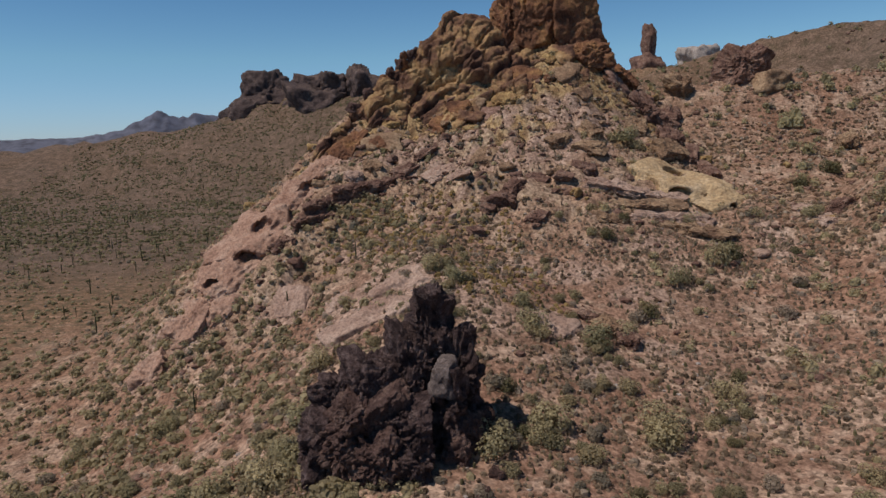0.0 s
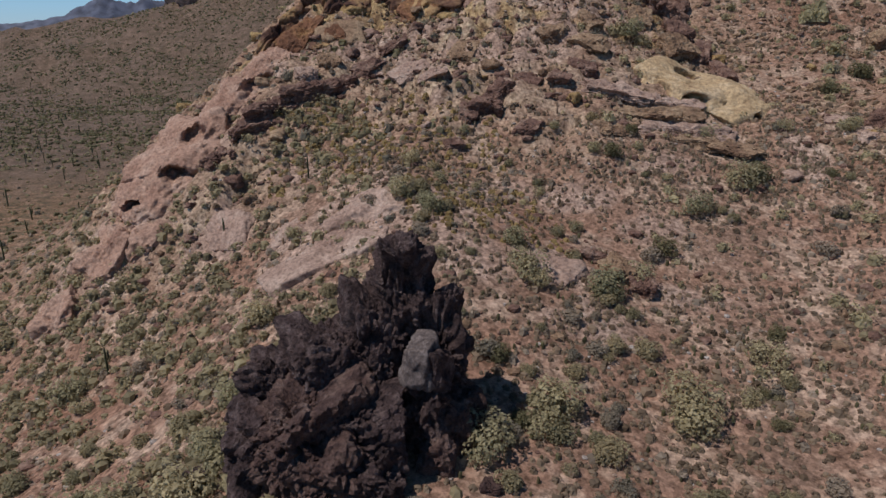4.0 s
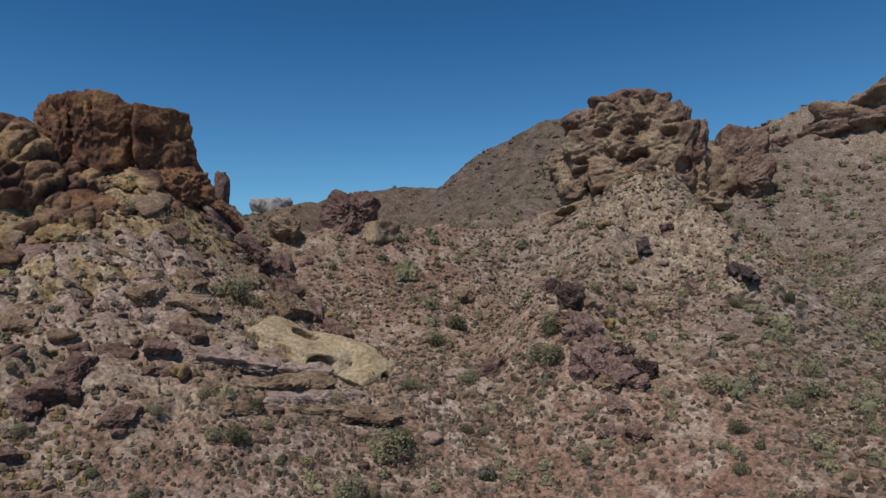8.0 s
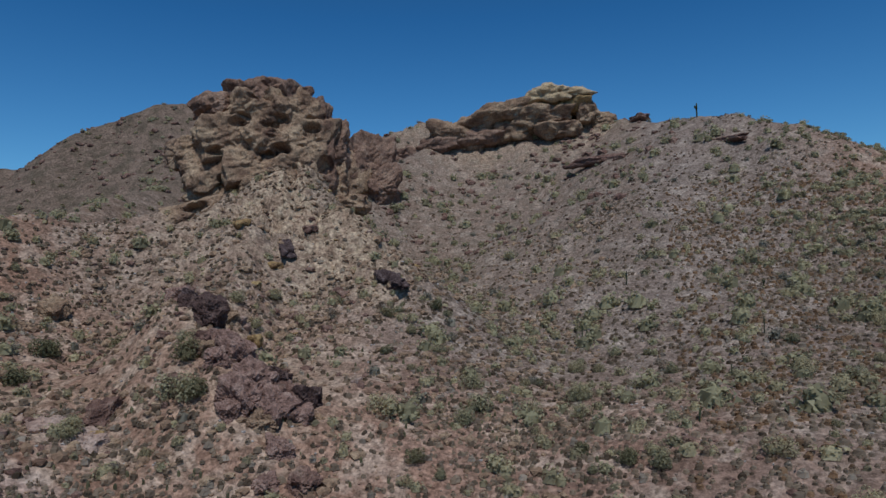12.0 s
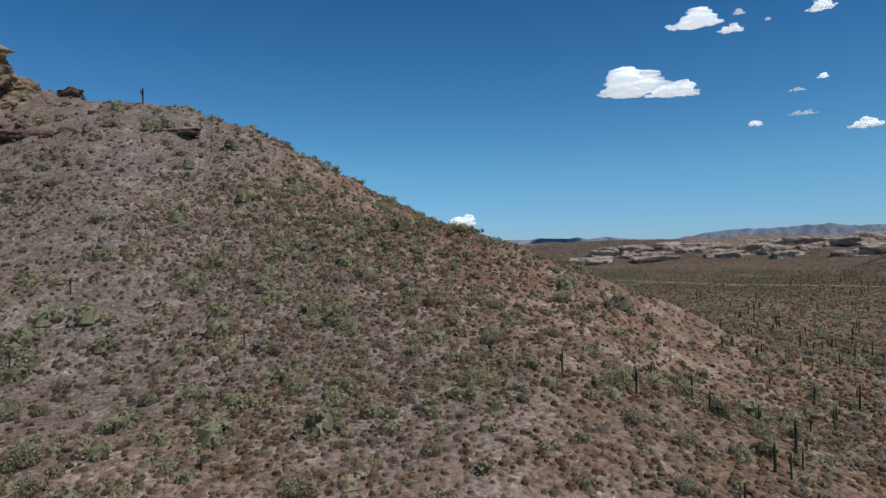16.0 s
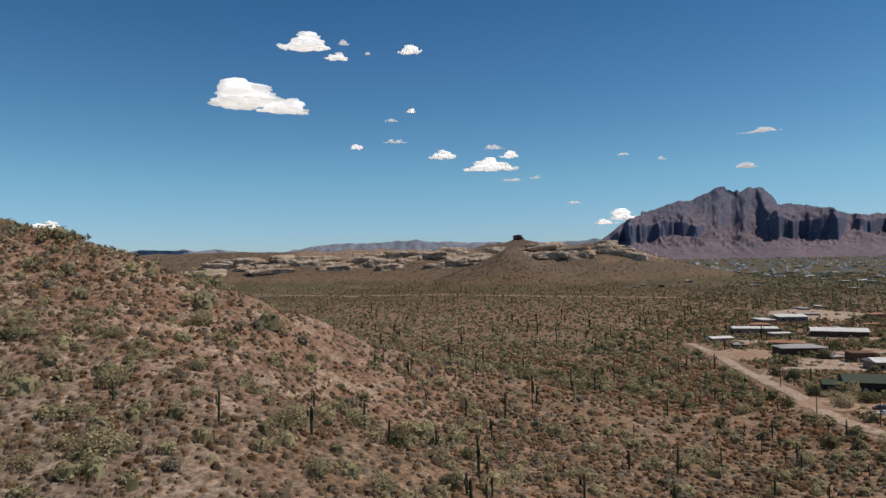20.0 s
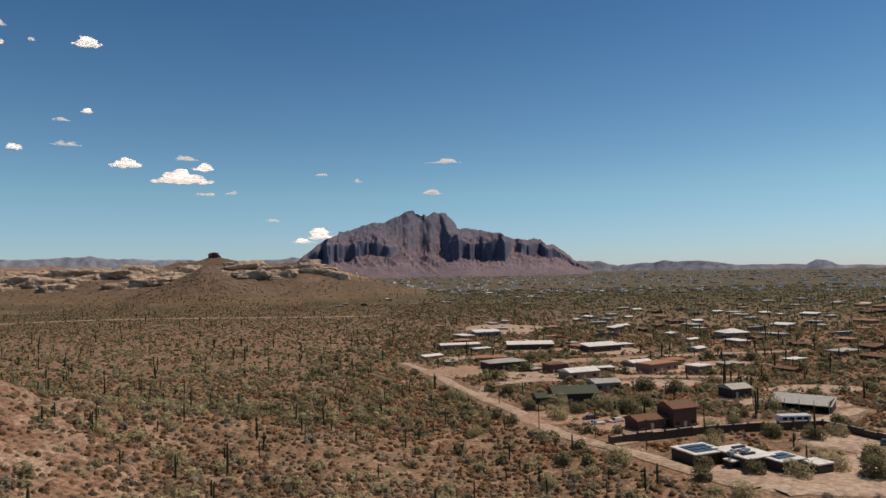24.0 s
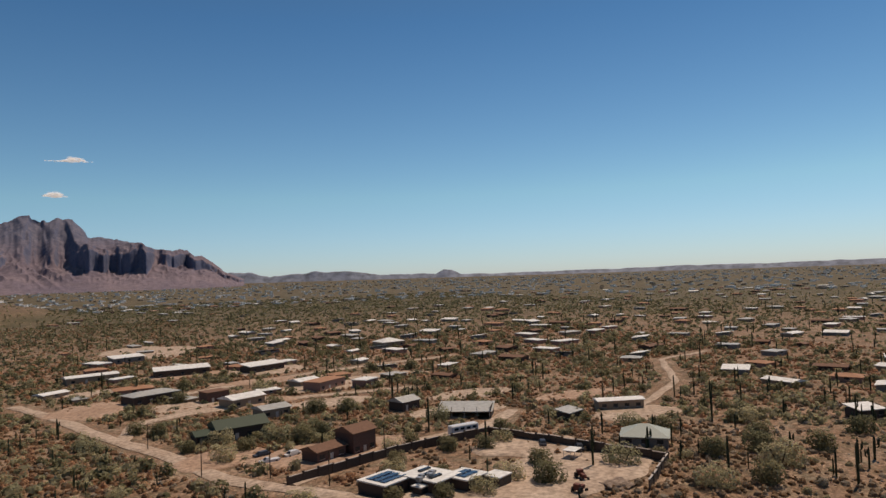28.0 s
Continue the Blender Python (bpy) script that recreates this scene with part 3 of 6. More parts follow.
CLIFF = (66, 279, 64)
cliff = crag("brown_cliff", "brown and yellow craggy cliff crowning the hill", *CLIFF, [
    ("block", (7.0, 2, 15.0), (11.2, 9.5, 12.8), M_ROCK_BROWN, 15, 6, 6, dict(rough=0.14, lump=0.06, square=1.6, grain=8, crack=0.14)),
    ("block", (-5.5, 0, 16.0), (6.4, 8, 12.2), M_ROCK_BROWN, 4, 6, -6, dict(rough=0.18, lump=0.12, square=0.9, grain=8, crack=0.16)),
    ("block", (-13.5, 1, 17.5), (5.2, 8, 12), M_ROCK_BROWN, 5, 6, 10, dict(rough=0.2, lump=0.15, square=0.3, grain=7, crack=0.16)),
    ("block", (-20.0, 3, 15.5), (4.6, 7, 13), M_ROCK_BROWN, 25, 6, 24, dict(rough=0.22, lump=0.2, square=0.2, grain=6, crack=0.2)),
    ("overhang", (11.5, -9.5, 1.5), (8.0, 7, 6.4), M_ROCK_BROWN, 6, 6, 8, dict(rough=0.25, lump=0.3, square=0.2, grain=5, crack=0.2)),
])


def crag_face():
    """The broken face below the blocks: one craggy sheet hung from the crest and let into the slope."""
    crest_x = np.linspace(92, -29, 250)
    line = [(-29, 249, 32.5, 8), (-14, 261, 48.5, 14), (-5.4, 266.6, 55.5, 16), (-0.4, 270, 61, 18), (5.6, 273, 65.5, 19), (12, 275, 72, 21), (18, 277.4, 79, 23), (21.5, 278.7, 84.5, 24), (25, 280, 86, 25), (34, 281, 84, 26), (38, 281, 83, 26), (46, 281, 77, 27), (60, 281, 73.5, 27), (84, 280, 72, 22), (92, 278, 66, 16)]
    xs, ys, tops, wide = (np.interp(crest_x, [q[0] for q in line], [q[k] for q in line]) for k in range(4))
    down = np.concatenate([np.linspace(-0.4, -0.04, 12), np.linspace(0, 1, 96)])
    co = np.empty((len(down), len(crest_x), 3))
    feet = np.array([land_at(x, y - w) for x, y, w in zip(xs, ys, wide)]) - 2.5
    for j, v in enumerate(down):
        out = wide * (abs(v) ** 0.85) * (1 if v > 0 else -1)
        drop = v if v > 0 else -1.6 * v
        co[j] = np.stack([xs - 0.25 * out, ys - out, tops + (feet - tops) * drop ** 1.1], -1)
    du, dv = np.gradient(co, axis=1), np.gradient(co, axis=0)
    n = np.cross(du, dv)
    n /= np.linalg.norm(n, axis=2, keepdims=True)
    if n[60, 100, 1] > 0:
        n = -n
    for j in range(len(down)):
        for i in range(len(crest_x)):
            p = Vector(co[j, i])
            along, across = 0.8 * p.x + 0.6 * p.z, 0.8 * p.z - 0.6 * p.x
            q = Vector((along / 15, across / 7, p.y / 12)) + 0.3 * noise.noise_vector(p / 9)
            push = 3.2 * noise.noise(p / 13) + 1.2 * noise.noise(p / 4.5) + 0.9 * (0.25 - abs(noise.noise(p / 3.0))) + 0.5 * noise.noise(p / 1.3)
            for size, step_out, deep in ((1.5, 4.6, 2.6), (0.62, 1.6, 1.3), (0.28, 0.5, 0.4)):
                near, where = noise.voronoi(q / size)
                lot = (math.sin(where[0].x * 12.9 + where[0].y * 78.2 + where[0].z * 37.7) * 437.58) % 1.0
                push += step_out * (lot - 0.5) - deep * max(0.0, 1 - (near[1] - near[0]) / 0.16)
            edge = min(1.0, (1 - down[j]) * 6, 0.15 + 6 * abs(down[j]), i / 14, (len(crest_x) - 1 - i) / 14)
            co[j, i] += n[j, i] * push * (0.25 + 0.75 * max(edge, 0.0))
    k = np.arange(co.shape[0] * co.shape[1]).reshape(co.shape[:2])
    quads = np.stack([k[:-1, :-1], k[:-1, 1:], k[1:, 1:], k[1:, :-1]], -1).reshape(-1, 4)
    return mesh_from("face", co.reshape(-1, 3) - np.array(CLIFF), quads, M_ROCK_STAINED)


part("face", crag_face(), cliff, "ochre and maroon broken rock face")
# dark spikes where the cliff runs out along the crest
for k, (x, y, z, w, h) in enumerate([(13, 275, 71, 1.8, 4), (9.5, 274, 68, 1.7, 4), (7.5, 273.5, 67, 1.5, 3.6), (5, 272.6, 65.5, 1.6, 4.4), (3, 272, 64, 1.5, 3.2), (-0.5, 270, 61, 1.8, 3), (-3, 268, 58.5, 1.8, 2.6), (-9, 264, 53, 2, 2.6), (-15, 260, 47.5, 2.2, 2.6)]):
    spike = part("spike", rock_mesh("spike", (w, w, h * 0.8), M_ROCK_MAROON if k % 3 else M_ROCK_BROWN, 600 + k, 4, rough=0.4, lump=0.3, square=0.4, crack=0.4, grain=1.4), cliff)
    spike.matrix_local = pose(x - CLIFF[0], y - CLIFF[1], z - CLIFF[2], 0, 0, 40 * k)
# knobs of yellow and brown tuff over the slope below the blocks
krng = np.random.RandomState(23)
knobs = [rock_mesh("knob", (1.0, 0.85, 0.8), m, 640 + k, 4, rough=0.42, lump=0.4, square=0.25, crack=0.4, grain=0.55) for k, m in enumerate((M_ROCK_STAINED, M_ROCK_BROWN, M_ROCK_OCHRE, M_ROCK_STAINED, M_ROCK_ROSE, M_ROCK_TAN))]
made = 0
while made < 75:
    x, y = krng.uniform(-30, 92), krng.uniform(228, 268)
    low = 250 + 16 * (x - 30) / 60 if x > 30 else 250 - 8 * (30 - x) / 60
    if y < low - 14 * krng.uniform() ** 2 or y > low + 10:
        continue
    size = (1.6 + 4.4 * krng.uniform() ** 1.8) * (1.0 if y > low else 0.6)
    knob = part("knob", knobs[krng.randint(0, 6)], cliff)
    knob.matrix_local = Matrix.Translation(-Vector(CLIFF)) @ bed(x, y, krng.uniform(0, 360), 1.0, -0.1 * size) @ Matrix.Diagonal((size * 1.25, size * krng.uniform(0.9, 1.6), size * krng.uniform(0.5, 0.8), 1))
    made += 1
crag("rock_spire", "slender dark red rock spire standing on the far ridge", 280, 742, 112, [
    ("base", (0, 0, -2), (7, 6, 6), M_ROCK_RED, 13, 4, 0, ROUGH),
    ("pillar", (0.5, 0, 9), (2.7, 2.5, 8.0), M_ROCK_RED, 14, 5, 15, dict(rough=0.4, lump=0.4, square=0.1, crack=0.2, grain=1.6)),
], "rock spire", 2.5)
rock("white_outcrop", 338, 733, (26, 18, 20), M_ROCK_WHITE, "pale white rock outcrop on the skyline", 15, 5, 0.3, 10, rough=0.35, lump=0.3, square=0.4, crack=0.3)
rock("red_boulder", 150, 286, (9.5, 8, 8.5), M_ROCK_RED, "large red-brown boulder on the saddle", 16, 5, 0.2, 20, **CRACK)
rock("tan_boulder", 157, 276, (7, 6, 5), M_ROCK_TAN, "tan rock below the red boulder", 17, 4, 0.35, **ROUGH)
# dark rib down to the yellow dome
for k, (x, y, a, b, c, mat) in enumerate([(93, 274, 6, 5, 3.2, M_ROCK_BROWN), (100, 270, 5, 5, 3.0, M_ROCK_RED), (97, 263, 5, 6, 4, M_ROCK_RED), (104, 262, 5, 7, 3.6, M_ROCK_RED), (103, 250, 5, 6, 3.2, M_ROCK_RED), (98, 240, 5, 7, 2.6, M_ROCK_TAN), (108, 243, 3.6, 6, 2.8, M_ROCK_RED), (110, 232, 3, 6, 2.4, M_ROCK_RED), (112, 272, 4, 4, 3, M_ROCK_RED), (121, 284, 5, 5, 5, M_ROCK_TAN), (90, 250, 6, 5, 2.2, M_ROCK_TAN)]):
    bedded("rib_rock", x, y, (a, b, c), mat, "dark red-brown craggy rock on the rib below the cliff", 30 + k, 5, 25 * k, 0.25, group="rib rocks", **CRACK)
dome = thing("yellow_dome", pose(0, 0, 0), "smooth pale yellow tuff dome with dark holes", "rock dome")
for k, (name, x, y, size, turn) in enumerate((("dome", 88, 215, (12, 10, 4.8), -50), ("dome", 91, 209, (13, 11, 5.4), -60), ("tongue", 97, 199, (10, 9, 4.6), -60))):
    lobe = part(name, rock_mesh(name, size, M_ROCK_YELLOW, 40 + k, 6, rough=0.1, lump=0.4, square=0.0, grain=4), dome)
    m = bed(x, y, turn, 1.0, -0.54 * size[2])
    lobe.matrix_local = m
    for spot, radius, push in (((90.6, 213.5, 24.0), (4.2, 2.6), (0.3, 5.0, -2.6)), ((86, 199, 16.2), (3.6, 1.8), (0.6, 4.5, 0.0)), ((100.8, 193.2, 12.0), (1.9, 1.4), (0.2, 3.6, 0.0))):
        hollow_out(lobe, m, spot, radius, push)
for k, (x, y, a, c, turn) in enumerate([(72, 196, 10, 1.9, -14), (80, 190, 9, 1.8, -12), (84, 186, 8, 1.5, -18), (66, 203, 8, 1.6, -20), (88, 183, 6, 1.3, -22), (77, 201, 8, 1.4, -10), (61, 190, 5, 1.2, -5)]):
    bedded("rock_ledge", x, y, (a * 1.25, 3.4, c * 0.9), M_ROCK_PINK if k % 2 else M_ROCK_TAN, "long grey-pink layered rock ledge on the slope", 50 + k, 5, turn, 0.25, 0.5, group="rock ledges", rough=0.45, lump=0.4, strata=0.12, square=0.7, crack=0.4, grain=1.4, sharp=True)
# pink slabs on the spur
for k, (x, y, a, b, c, turn) in enumerate([(1, 163, 12, 7, 5.0, 22), (-6, 154, 13, 8, 5.0, 10), (-29, 178, 7, 8, 4.0, 60), (33, 143, 7, 4.5, 2.4, -25), (-17, 168, 6, 5, 2.6, 30)]):
    bedded("pink_slab", x, y, (a, b, c), M_ROCK_PINK, "smooth pale pink rock slab bedded in the slope", 60 + k, 6, turn, -0.7, 1.0, group="pink slabs", rough=0.16, lump=0.35, square=0.0, grain=4.5, crack=0.1)
# smooth pinkish rock along the crest of the left flank, with caves
CAVES = [((-39.6, 211.4, 8.6), (4.0, 2.2)), ((-46.2, 200.4, 0.8), (4.6, 2.4)), ((-28.5, 226, 20.5), (6.0, 2.6)), ((-54, 193, -5), (2.4, 1.4)), ((-33.5, 214, 12.5), (2.0, 1.2))]
for k, (x, y, a, b, c, turn) in enumerate([(-26, 238, 12, 8, 6.0, 55), (-34, 225, 13, 10, 7.0, 52), (-43, 212, 14, 11, 7.5, 55), (-51, 199, 13, 10, 7.0, 60), (-59, 187, 11, 8, 5.6, 60), (-67, 175, 9, 6, 4.0, 58), (-17, 249, 10, 6, 3.4, 45), (-53, 183, 8, 5, 2.2, 60)]):
    ob = bedded("flank_rock", x, y, (a, b, c), M_ROCK_SALMON if k != 6 else M_ROCK_BROWN, "rounded pinkish rock with weathered hollows on the flank", 70 + k, 6, turn, -0.42, 1.0, group="flank rocks", rough=0.24, lump=0.35, square=0.0, crack=0.12, grain=5)
    for spot, radius in CAVES:
        hollow_out(ob, ob.matrix_world, Vector(spot) + Vector((0.4, -0.6, 0.8)), radius, (-0.6, 5.0, -0.6))
for k, (x, y, a, c, turn) in enumerate([(-22, 209, 8, 2.0, 34), (-12, 216, 9, 2.2, 36), (-3, 224, 8, 1.9, 38), (4, 231, 6, 1.5, 40), (-27, 204, 5, 2.0, 30), (12, 237, 6, 1.3, 30), (-34, 198, 4, 1.6, 40)]):
    bedded("slanting_ledge", x, y, (a, 2.6, c), M_ROCK_RED, "dark slanting rock band across the slope", 85 + k, 5, turn, 0.3, 0.5, group="slanting ledges", rough=0.5, lump=0.4, square=0.7, crack=0.4, grain=1.4, sharp=True)
for k, (x, y, a, c, mat) in enumerate([(32, 200, 4.5, 2.6, M_ROCK_RED), (36, 203, 3.5, 2.2, M_ROCK_RED), (27, 198, 3.2, 1.6, M_ROCK_RED), (46, 145, 3.4, 2.2, M_ROCK_TAN), (50, 141, 2.6, 2.2, M_ROCK_RED), (43, 149, 2.4, 1.5, M_ROCK_RED), (128, 186, 3.5, 3, M_ROCK_RED), (120, 190, 4, 1.0, M_ROCK_PINK), (121, 182, 3.5, 1.0, M_ROCK_PINK), (44, 210, 4, 1.8, M_ROCK_RED), (52, 206, 3, 1.4, M_ROCK_RED), (60, 212, 4, 1.6, M_ROCK_RED), (55, 228, 4, 2, M_ROCK_TAN), (167, 240, 4, 3, M_ROCK_TAN), (70, 238, 4, 2.0, M_ROCK_TAN), (64, 222, 5, 1.6, M_ROCK_TAN), (20, 214, 4, 1.4, M_ROCK_PINK), (14, 224, 5, 1.4, M_ROCK_PINK), (30, 226, 5, 1.5, M_ROCK_TAN), (-8, 232, 4, 2, M_ROCK_TAN), (-14, 226, 3.5, 2.0, M_ROCK_PINK), (40, 190, 3, 1.4, M_ROCK_RED), (22, 188, 2.6, 1.2, M_ROCK_RED)]):
    bedded("slope_rock", x, y, (a, a * 0.8, c), mat, "weathered rock half buried in the slope", 100 + k, 5, 33 * k, 0.15, 0.7, group="slope rocks", **CRACK)

# broken rocks bedded all over the bare parts of the hills
srng = np.random.RandomState(91)
kinds = [rock_mesh("bedded_rock", (1.0, 0.85, 0.6), m, 500 + k, 3, rough=0.35, lump=0.35, square=0.6, crack=0.35, grain=0.8) for k, m in enumerate((M_ROCK_RED, M_ROCK_TAN, M_ROCK_PINK, M_ROCK_RED, M_ROCK_TAN, M_ROCK_OCHRE))]
made = 0
while made < 290:
    x, y = srng.uniform(-75, 290), srng.uniform(140, 285)
    if srng.uniform() > float(rocky(np.array([x]), np.array([y]), None)[0]) + 0.04 or (70 < x < 106 and 188 < y < 216):
        continue
    size = 0.6 + 2.0 * srng.uniform() ** 2.4
    ob = new("bedded_rock", kinds[srng.randint(0, 6)])
    ob.matrix_world = pose(x, y, land_at(x, y) + 0.1 * size, srng.uniform(-15, 15), srng.uniform(-15, 15), srng.uniform(0, 360)) @ Matrix.Scale(size, 4)
    tagged(ob, "broken brown rock bedded in the stony slope", "rock", "bedded rocks")
    made += 1

# ---- black outcrop in the foreground ----
JAG = dict(rough=0.5, lump=0.25, square=0.9, crack=0.5, sharp=True)
crag("black_outcrop", "black volcanic outcrop with a tall horn and a grey block", 0, 108, -16, [
    ("horn", (4.6, 1.5, 13.5), (3.5, 3.8, 13.6), M_ROCK_DARK, 121, 6, 8, dict(JAG, grain=2.4)),
    ("horn", (9.4, 2.0, 8.0), (3.2, 4.0, 10.5), M_ROCK_DARK, 122, 6, -15, dict(JAG, grain=2.2)),
    ("horn", (1.0, 1.5, 9.5), (4.0, 5, 9.0), M_ROCK_DARK, 134, 6, 25, dict(JAG, grain=2.4)),
    ("mass", (-4.5, 1, 7.0), (6.0, 5.8, 8.0), M_ROCK_DARK, 123, 6, 20, dict(JAG, grain=2.6)),
    ("mass", (-10, 2.5, 5.0), (5.6, 5.6, 7.2), M_ROCK_DARK, 124, 6, -10, dict(JAG, grain=2.4)),
    ("mass", (-7.5, -4.5, 3.6), (6.2, 5.5, 6.8), M_ROCK_MAROON, 125, 6, 30, dict(JAG, grain=2.2)),
    ("mass", (-1.5, -5.5, 3.6), (4.6, 4.8, 6.6), M_ROCK_DARK, 126, 6, 0, dict(JAG, grain=2.2)),
    ("mass", (-12.5, -2.5, 1.8), (4.4, 5, 5.0), M_ROCK_DARK, 130, 5, 15, dict(JAG, grain=2.0)),
    ("mass", (-5.0, -9.5, 1.0), (4.6, 3.6, 4.8), M_ROCK_MAROON, 131, 5, -20, dict(JAG, grain=2.0)),
    ("mass", (1, -9.5, 0.5), (3.0, 3, 4.4), M_ROCK_DARK, 133, 5, 5, dict(JAG, grain=1.9)),
    ("grey_block", (6.4, -4.6, 12.6), (2.2, 1.8, 3.2), M_ROCK_GREY, 127, 5, -38, dict(rough=0.14, lump=0.1, square=1.0, crack=0.22, grain=1.8)),
    ("pillar", (7.2, -3.8, 6.5), (2.6, 2.2, 6.4), M_ROCK_DARK, 136, 5, -30, dict(JAG, grain=1.9)),
    ("foot", (10.5, -3, 2.0), (2.2, 2.2, 3.4), M_ROCK_MAROON, 128, 4, 0, CRACK),
    ("foot", (12.5, 0.5, 2), (2.4, 3.0, 3.4), M_ROCK_MAROON, 129, 4, 40, CRACK),
    ("foot", (8, -6.5, 1), (2.0, 2.2, 2.4), M_ROCK_MAROON, 135, 4, 70, CRACK),
])
for k, (x, y, a, mat) in enumerate([(-17, 119, 2.4, M_ROCK_GREY), (-22, 108, 1.6, M_ROCK_DARK), (-12, 120, 1.8, M_ROCK_GREY), (-20, 97, 1.4, M_ROCK_DARK), (14, 98, 1.2, M_ROCK_MAROON), (-6, 88, 1.9, M_ROCK_GREY), (0, 89, 1.3, M_ROCK_MAROON), (16, 106, 1.4, M_ROCK_MAROON), (-12, 91, 1.5, M_ROCK_MAROON), (11, 93, 1.0, M_ROCK_MAROON)]):
    bedded("fallen_block", x, y, (a, a * 0.9, a * 0.8), mat, "fallen dark block beside the black outcrop", 140 + k, 4, 40 * k, 0.4, 0.5, group="fallen blocks", **CRACK)

for k, (x, y, a, turn) in enumerate([(-6.5, 103.4, 4.2, 15), (-1.5, 99.5, 2.4, 40)]):
    bedded("pale_slab", x, y, (a, 1.6, 1.1), M_ROCK_PINK, "pale pinkish slab at the foot of the black outcrop", 155 + k, 5, turn, 0.3, 0.5, group="pale slabs", rough=0.3, lump=0.4, square=0.5, crack=0.3, grain=1.2)

# ---- the tower and the ridge crags ----
PILLOW = dict(rough=0.2, lump=0.4, square=0.2, crack=0.1, strata=0.08, grain=8)
tower = [("core", (-2, 9, 26), (22, 11, 27), M_ROCK_TAN, 150, 6, 0, dict(rough=0.3, lump=0.3, square=0.2, grain=6, crack=0.3))]
for k, (name, u, v, z, a, c, red) in enumerate([
        ("cap", 3, 5, 50, 9, 4, 1), ("cap", -6, 4, 46, 8, 5, 1), ("cap", 11, 5, 45, 7, 6, 1),
        ("pillow", -19, 4, 39, 9, 7, 1), ("pillow", -5, 0, 39, 10, 7, 0), ("pillow", 10, 0, 38, 11, 8, 0), ("pillow", 22, 4, 37, 6, 8, 1),
        ("pillow", -28, 6, 21, 8, 7, 0), ("pillow", -15, 0, 26, 11, 8, 0), ("pillow", 1, -4, 27, 10, 7, 0), ("pillow", 16, -3, 25, 11, 9, 0), ("pillow", 28, 2, 25, 6, 9, 1),
        ("pillow", -22, 3, 13, 11, 8, 0), ("pillow", -6, -4, 14, 11, 8, 0), ("pillow", 10, -7, 13, 10, 9, 0),
        ("pillar", 23, -3, 11, 5, 13, 1), ("pillar", 30, 0, 8, 4, 10, 0), ("foot", 3, -8, 2, 12, 6, 0), ("foot", -16, 0, 2, 13, 6, 0), ("foot", 34, -4, 1, 7, 4, 0)]):
    tower.append((name, (u, v, z), (a * 1.1, 9 if a > 6 else 6.5, c * 1.12), M_ROCK_RUSSET if red else M_ROCK_TAN, 151 + k, 6 if c > 5 else 5, 17 * (k % 3) - 17, PILLOW))
pillar = crag("rock_tower", "tall tan layered rock tower with dark hollows", 264, 236, 66.5, tower, heading=-54)
for ob in pillar.children:
    m = PLACES[ob.name]
    for u, v, z, wide, high in ((-10, -9, 33, 4, 2.2), (4, -12, 33, 5, 2.2), (-20, -6, 20, 4, 2), (6, -13, 20, 5, 2.4), (18, -11, 31, 4, 2.4), (24, -9, 16, 4, 4), (-3, -8, 45, 4, 1.6), (14, -14, 8, 4, 5), (-13, -8, 8, 4, 2)):
        hollow_out(ob, m, pillar.matrix_world @ Vector((u, v, z)), (wide, high), pillar.matrix_world.to_3x3() @ Vector((0.5, 4.5, -1.2)))
crag("tower_shoulder", "dark brown rock buttress behind the tower", 381, 244, 82, [
    ("body", (2, 0, 16), (13, 12, 18), M_ROCK_RUSSET, 161, 6, 10, dict(rough=0.28, lump=0.4, square=0.2, grain=6, crack=0.2, strata=0.1)),
    ("lump", (-6, -6, 10), (10, 9, 14), M_ROCK_TAN, 164, 5, 10, dict(rough=0.28, lump=0.4, square=0.2, grain=6, crack=0.2, strata=0.1)),
    ("foot", (8, -8, 5), (9, 8, 10), M_ROCK_RUSSET, 162, 6, 30, dict(rough=0.28, lump=0.4, square=0.2, grain=6, crack=0.2, strata=0.1)),
], heading=-62, fat=1.12)
beds = []
for k, (u, z, half, thick, kind) in enumerate([(34, 27, 33, 4.5, 0), (46, 21, 26, 4, 0), (20, 19, 38, 5.5, 1), (0, 17, 34, 5, 1), (26, 12, 36, 5.5, 1), (-16, 9, 32, 5.5, 1), (-36, 4, 28, 5, 1), (-16, 0, 32, 5.5, 2), (8, 4, 32, 6, 1), (-46, -5, 26, 5, 2), (-62, -12, 24, 5, 2), (-26, -8, 26, 5, 1), (-76, -19, 18, 4, 2), (58, 14, 14, 6, 1), (66, 8, 16, 4, 1), (40, 3, 24, 5, 1)]):
    beds.append(("bed", (u - 12, 3 * (k % 3) - 3, z), (half * 0.6, 14, thick * 1.35), (M_ROCK_OCHRE if k else M_ROCK_YELLOW, M_ROCK_TAN, M_ROCK_RUSSET)[kind], 171 + k, 5, 7 * (k % 3) - 7, dict(rough=0.3, lump=0.35, strata=0.16, square=0.25, grain=6, crack=0.2, lean=-5)))
crag("layered_crag", "pale yellow layered cliff along the ridge crest", 486, 172, 131, beds, heading=-79)
for k, (x, y, a, b, c, turn) in enumerate([(412, 113, 20, 3, 2.4, 60), (478, 92, 8, 5, 2.0, 20), (366, 50, 9, 3, 1.6, 40)]):
    tagged(rock("crest_rock", x, y, (a, b, c), M_ROCK_RED, "brown rock ledge near the ridge crest", 180 + k, 5, 0.3, turn, **LAYER), group="crest rocks")
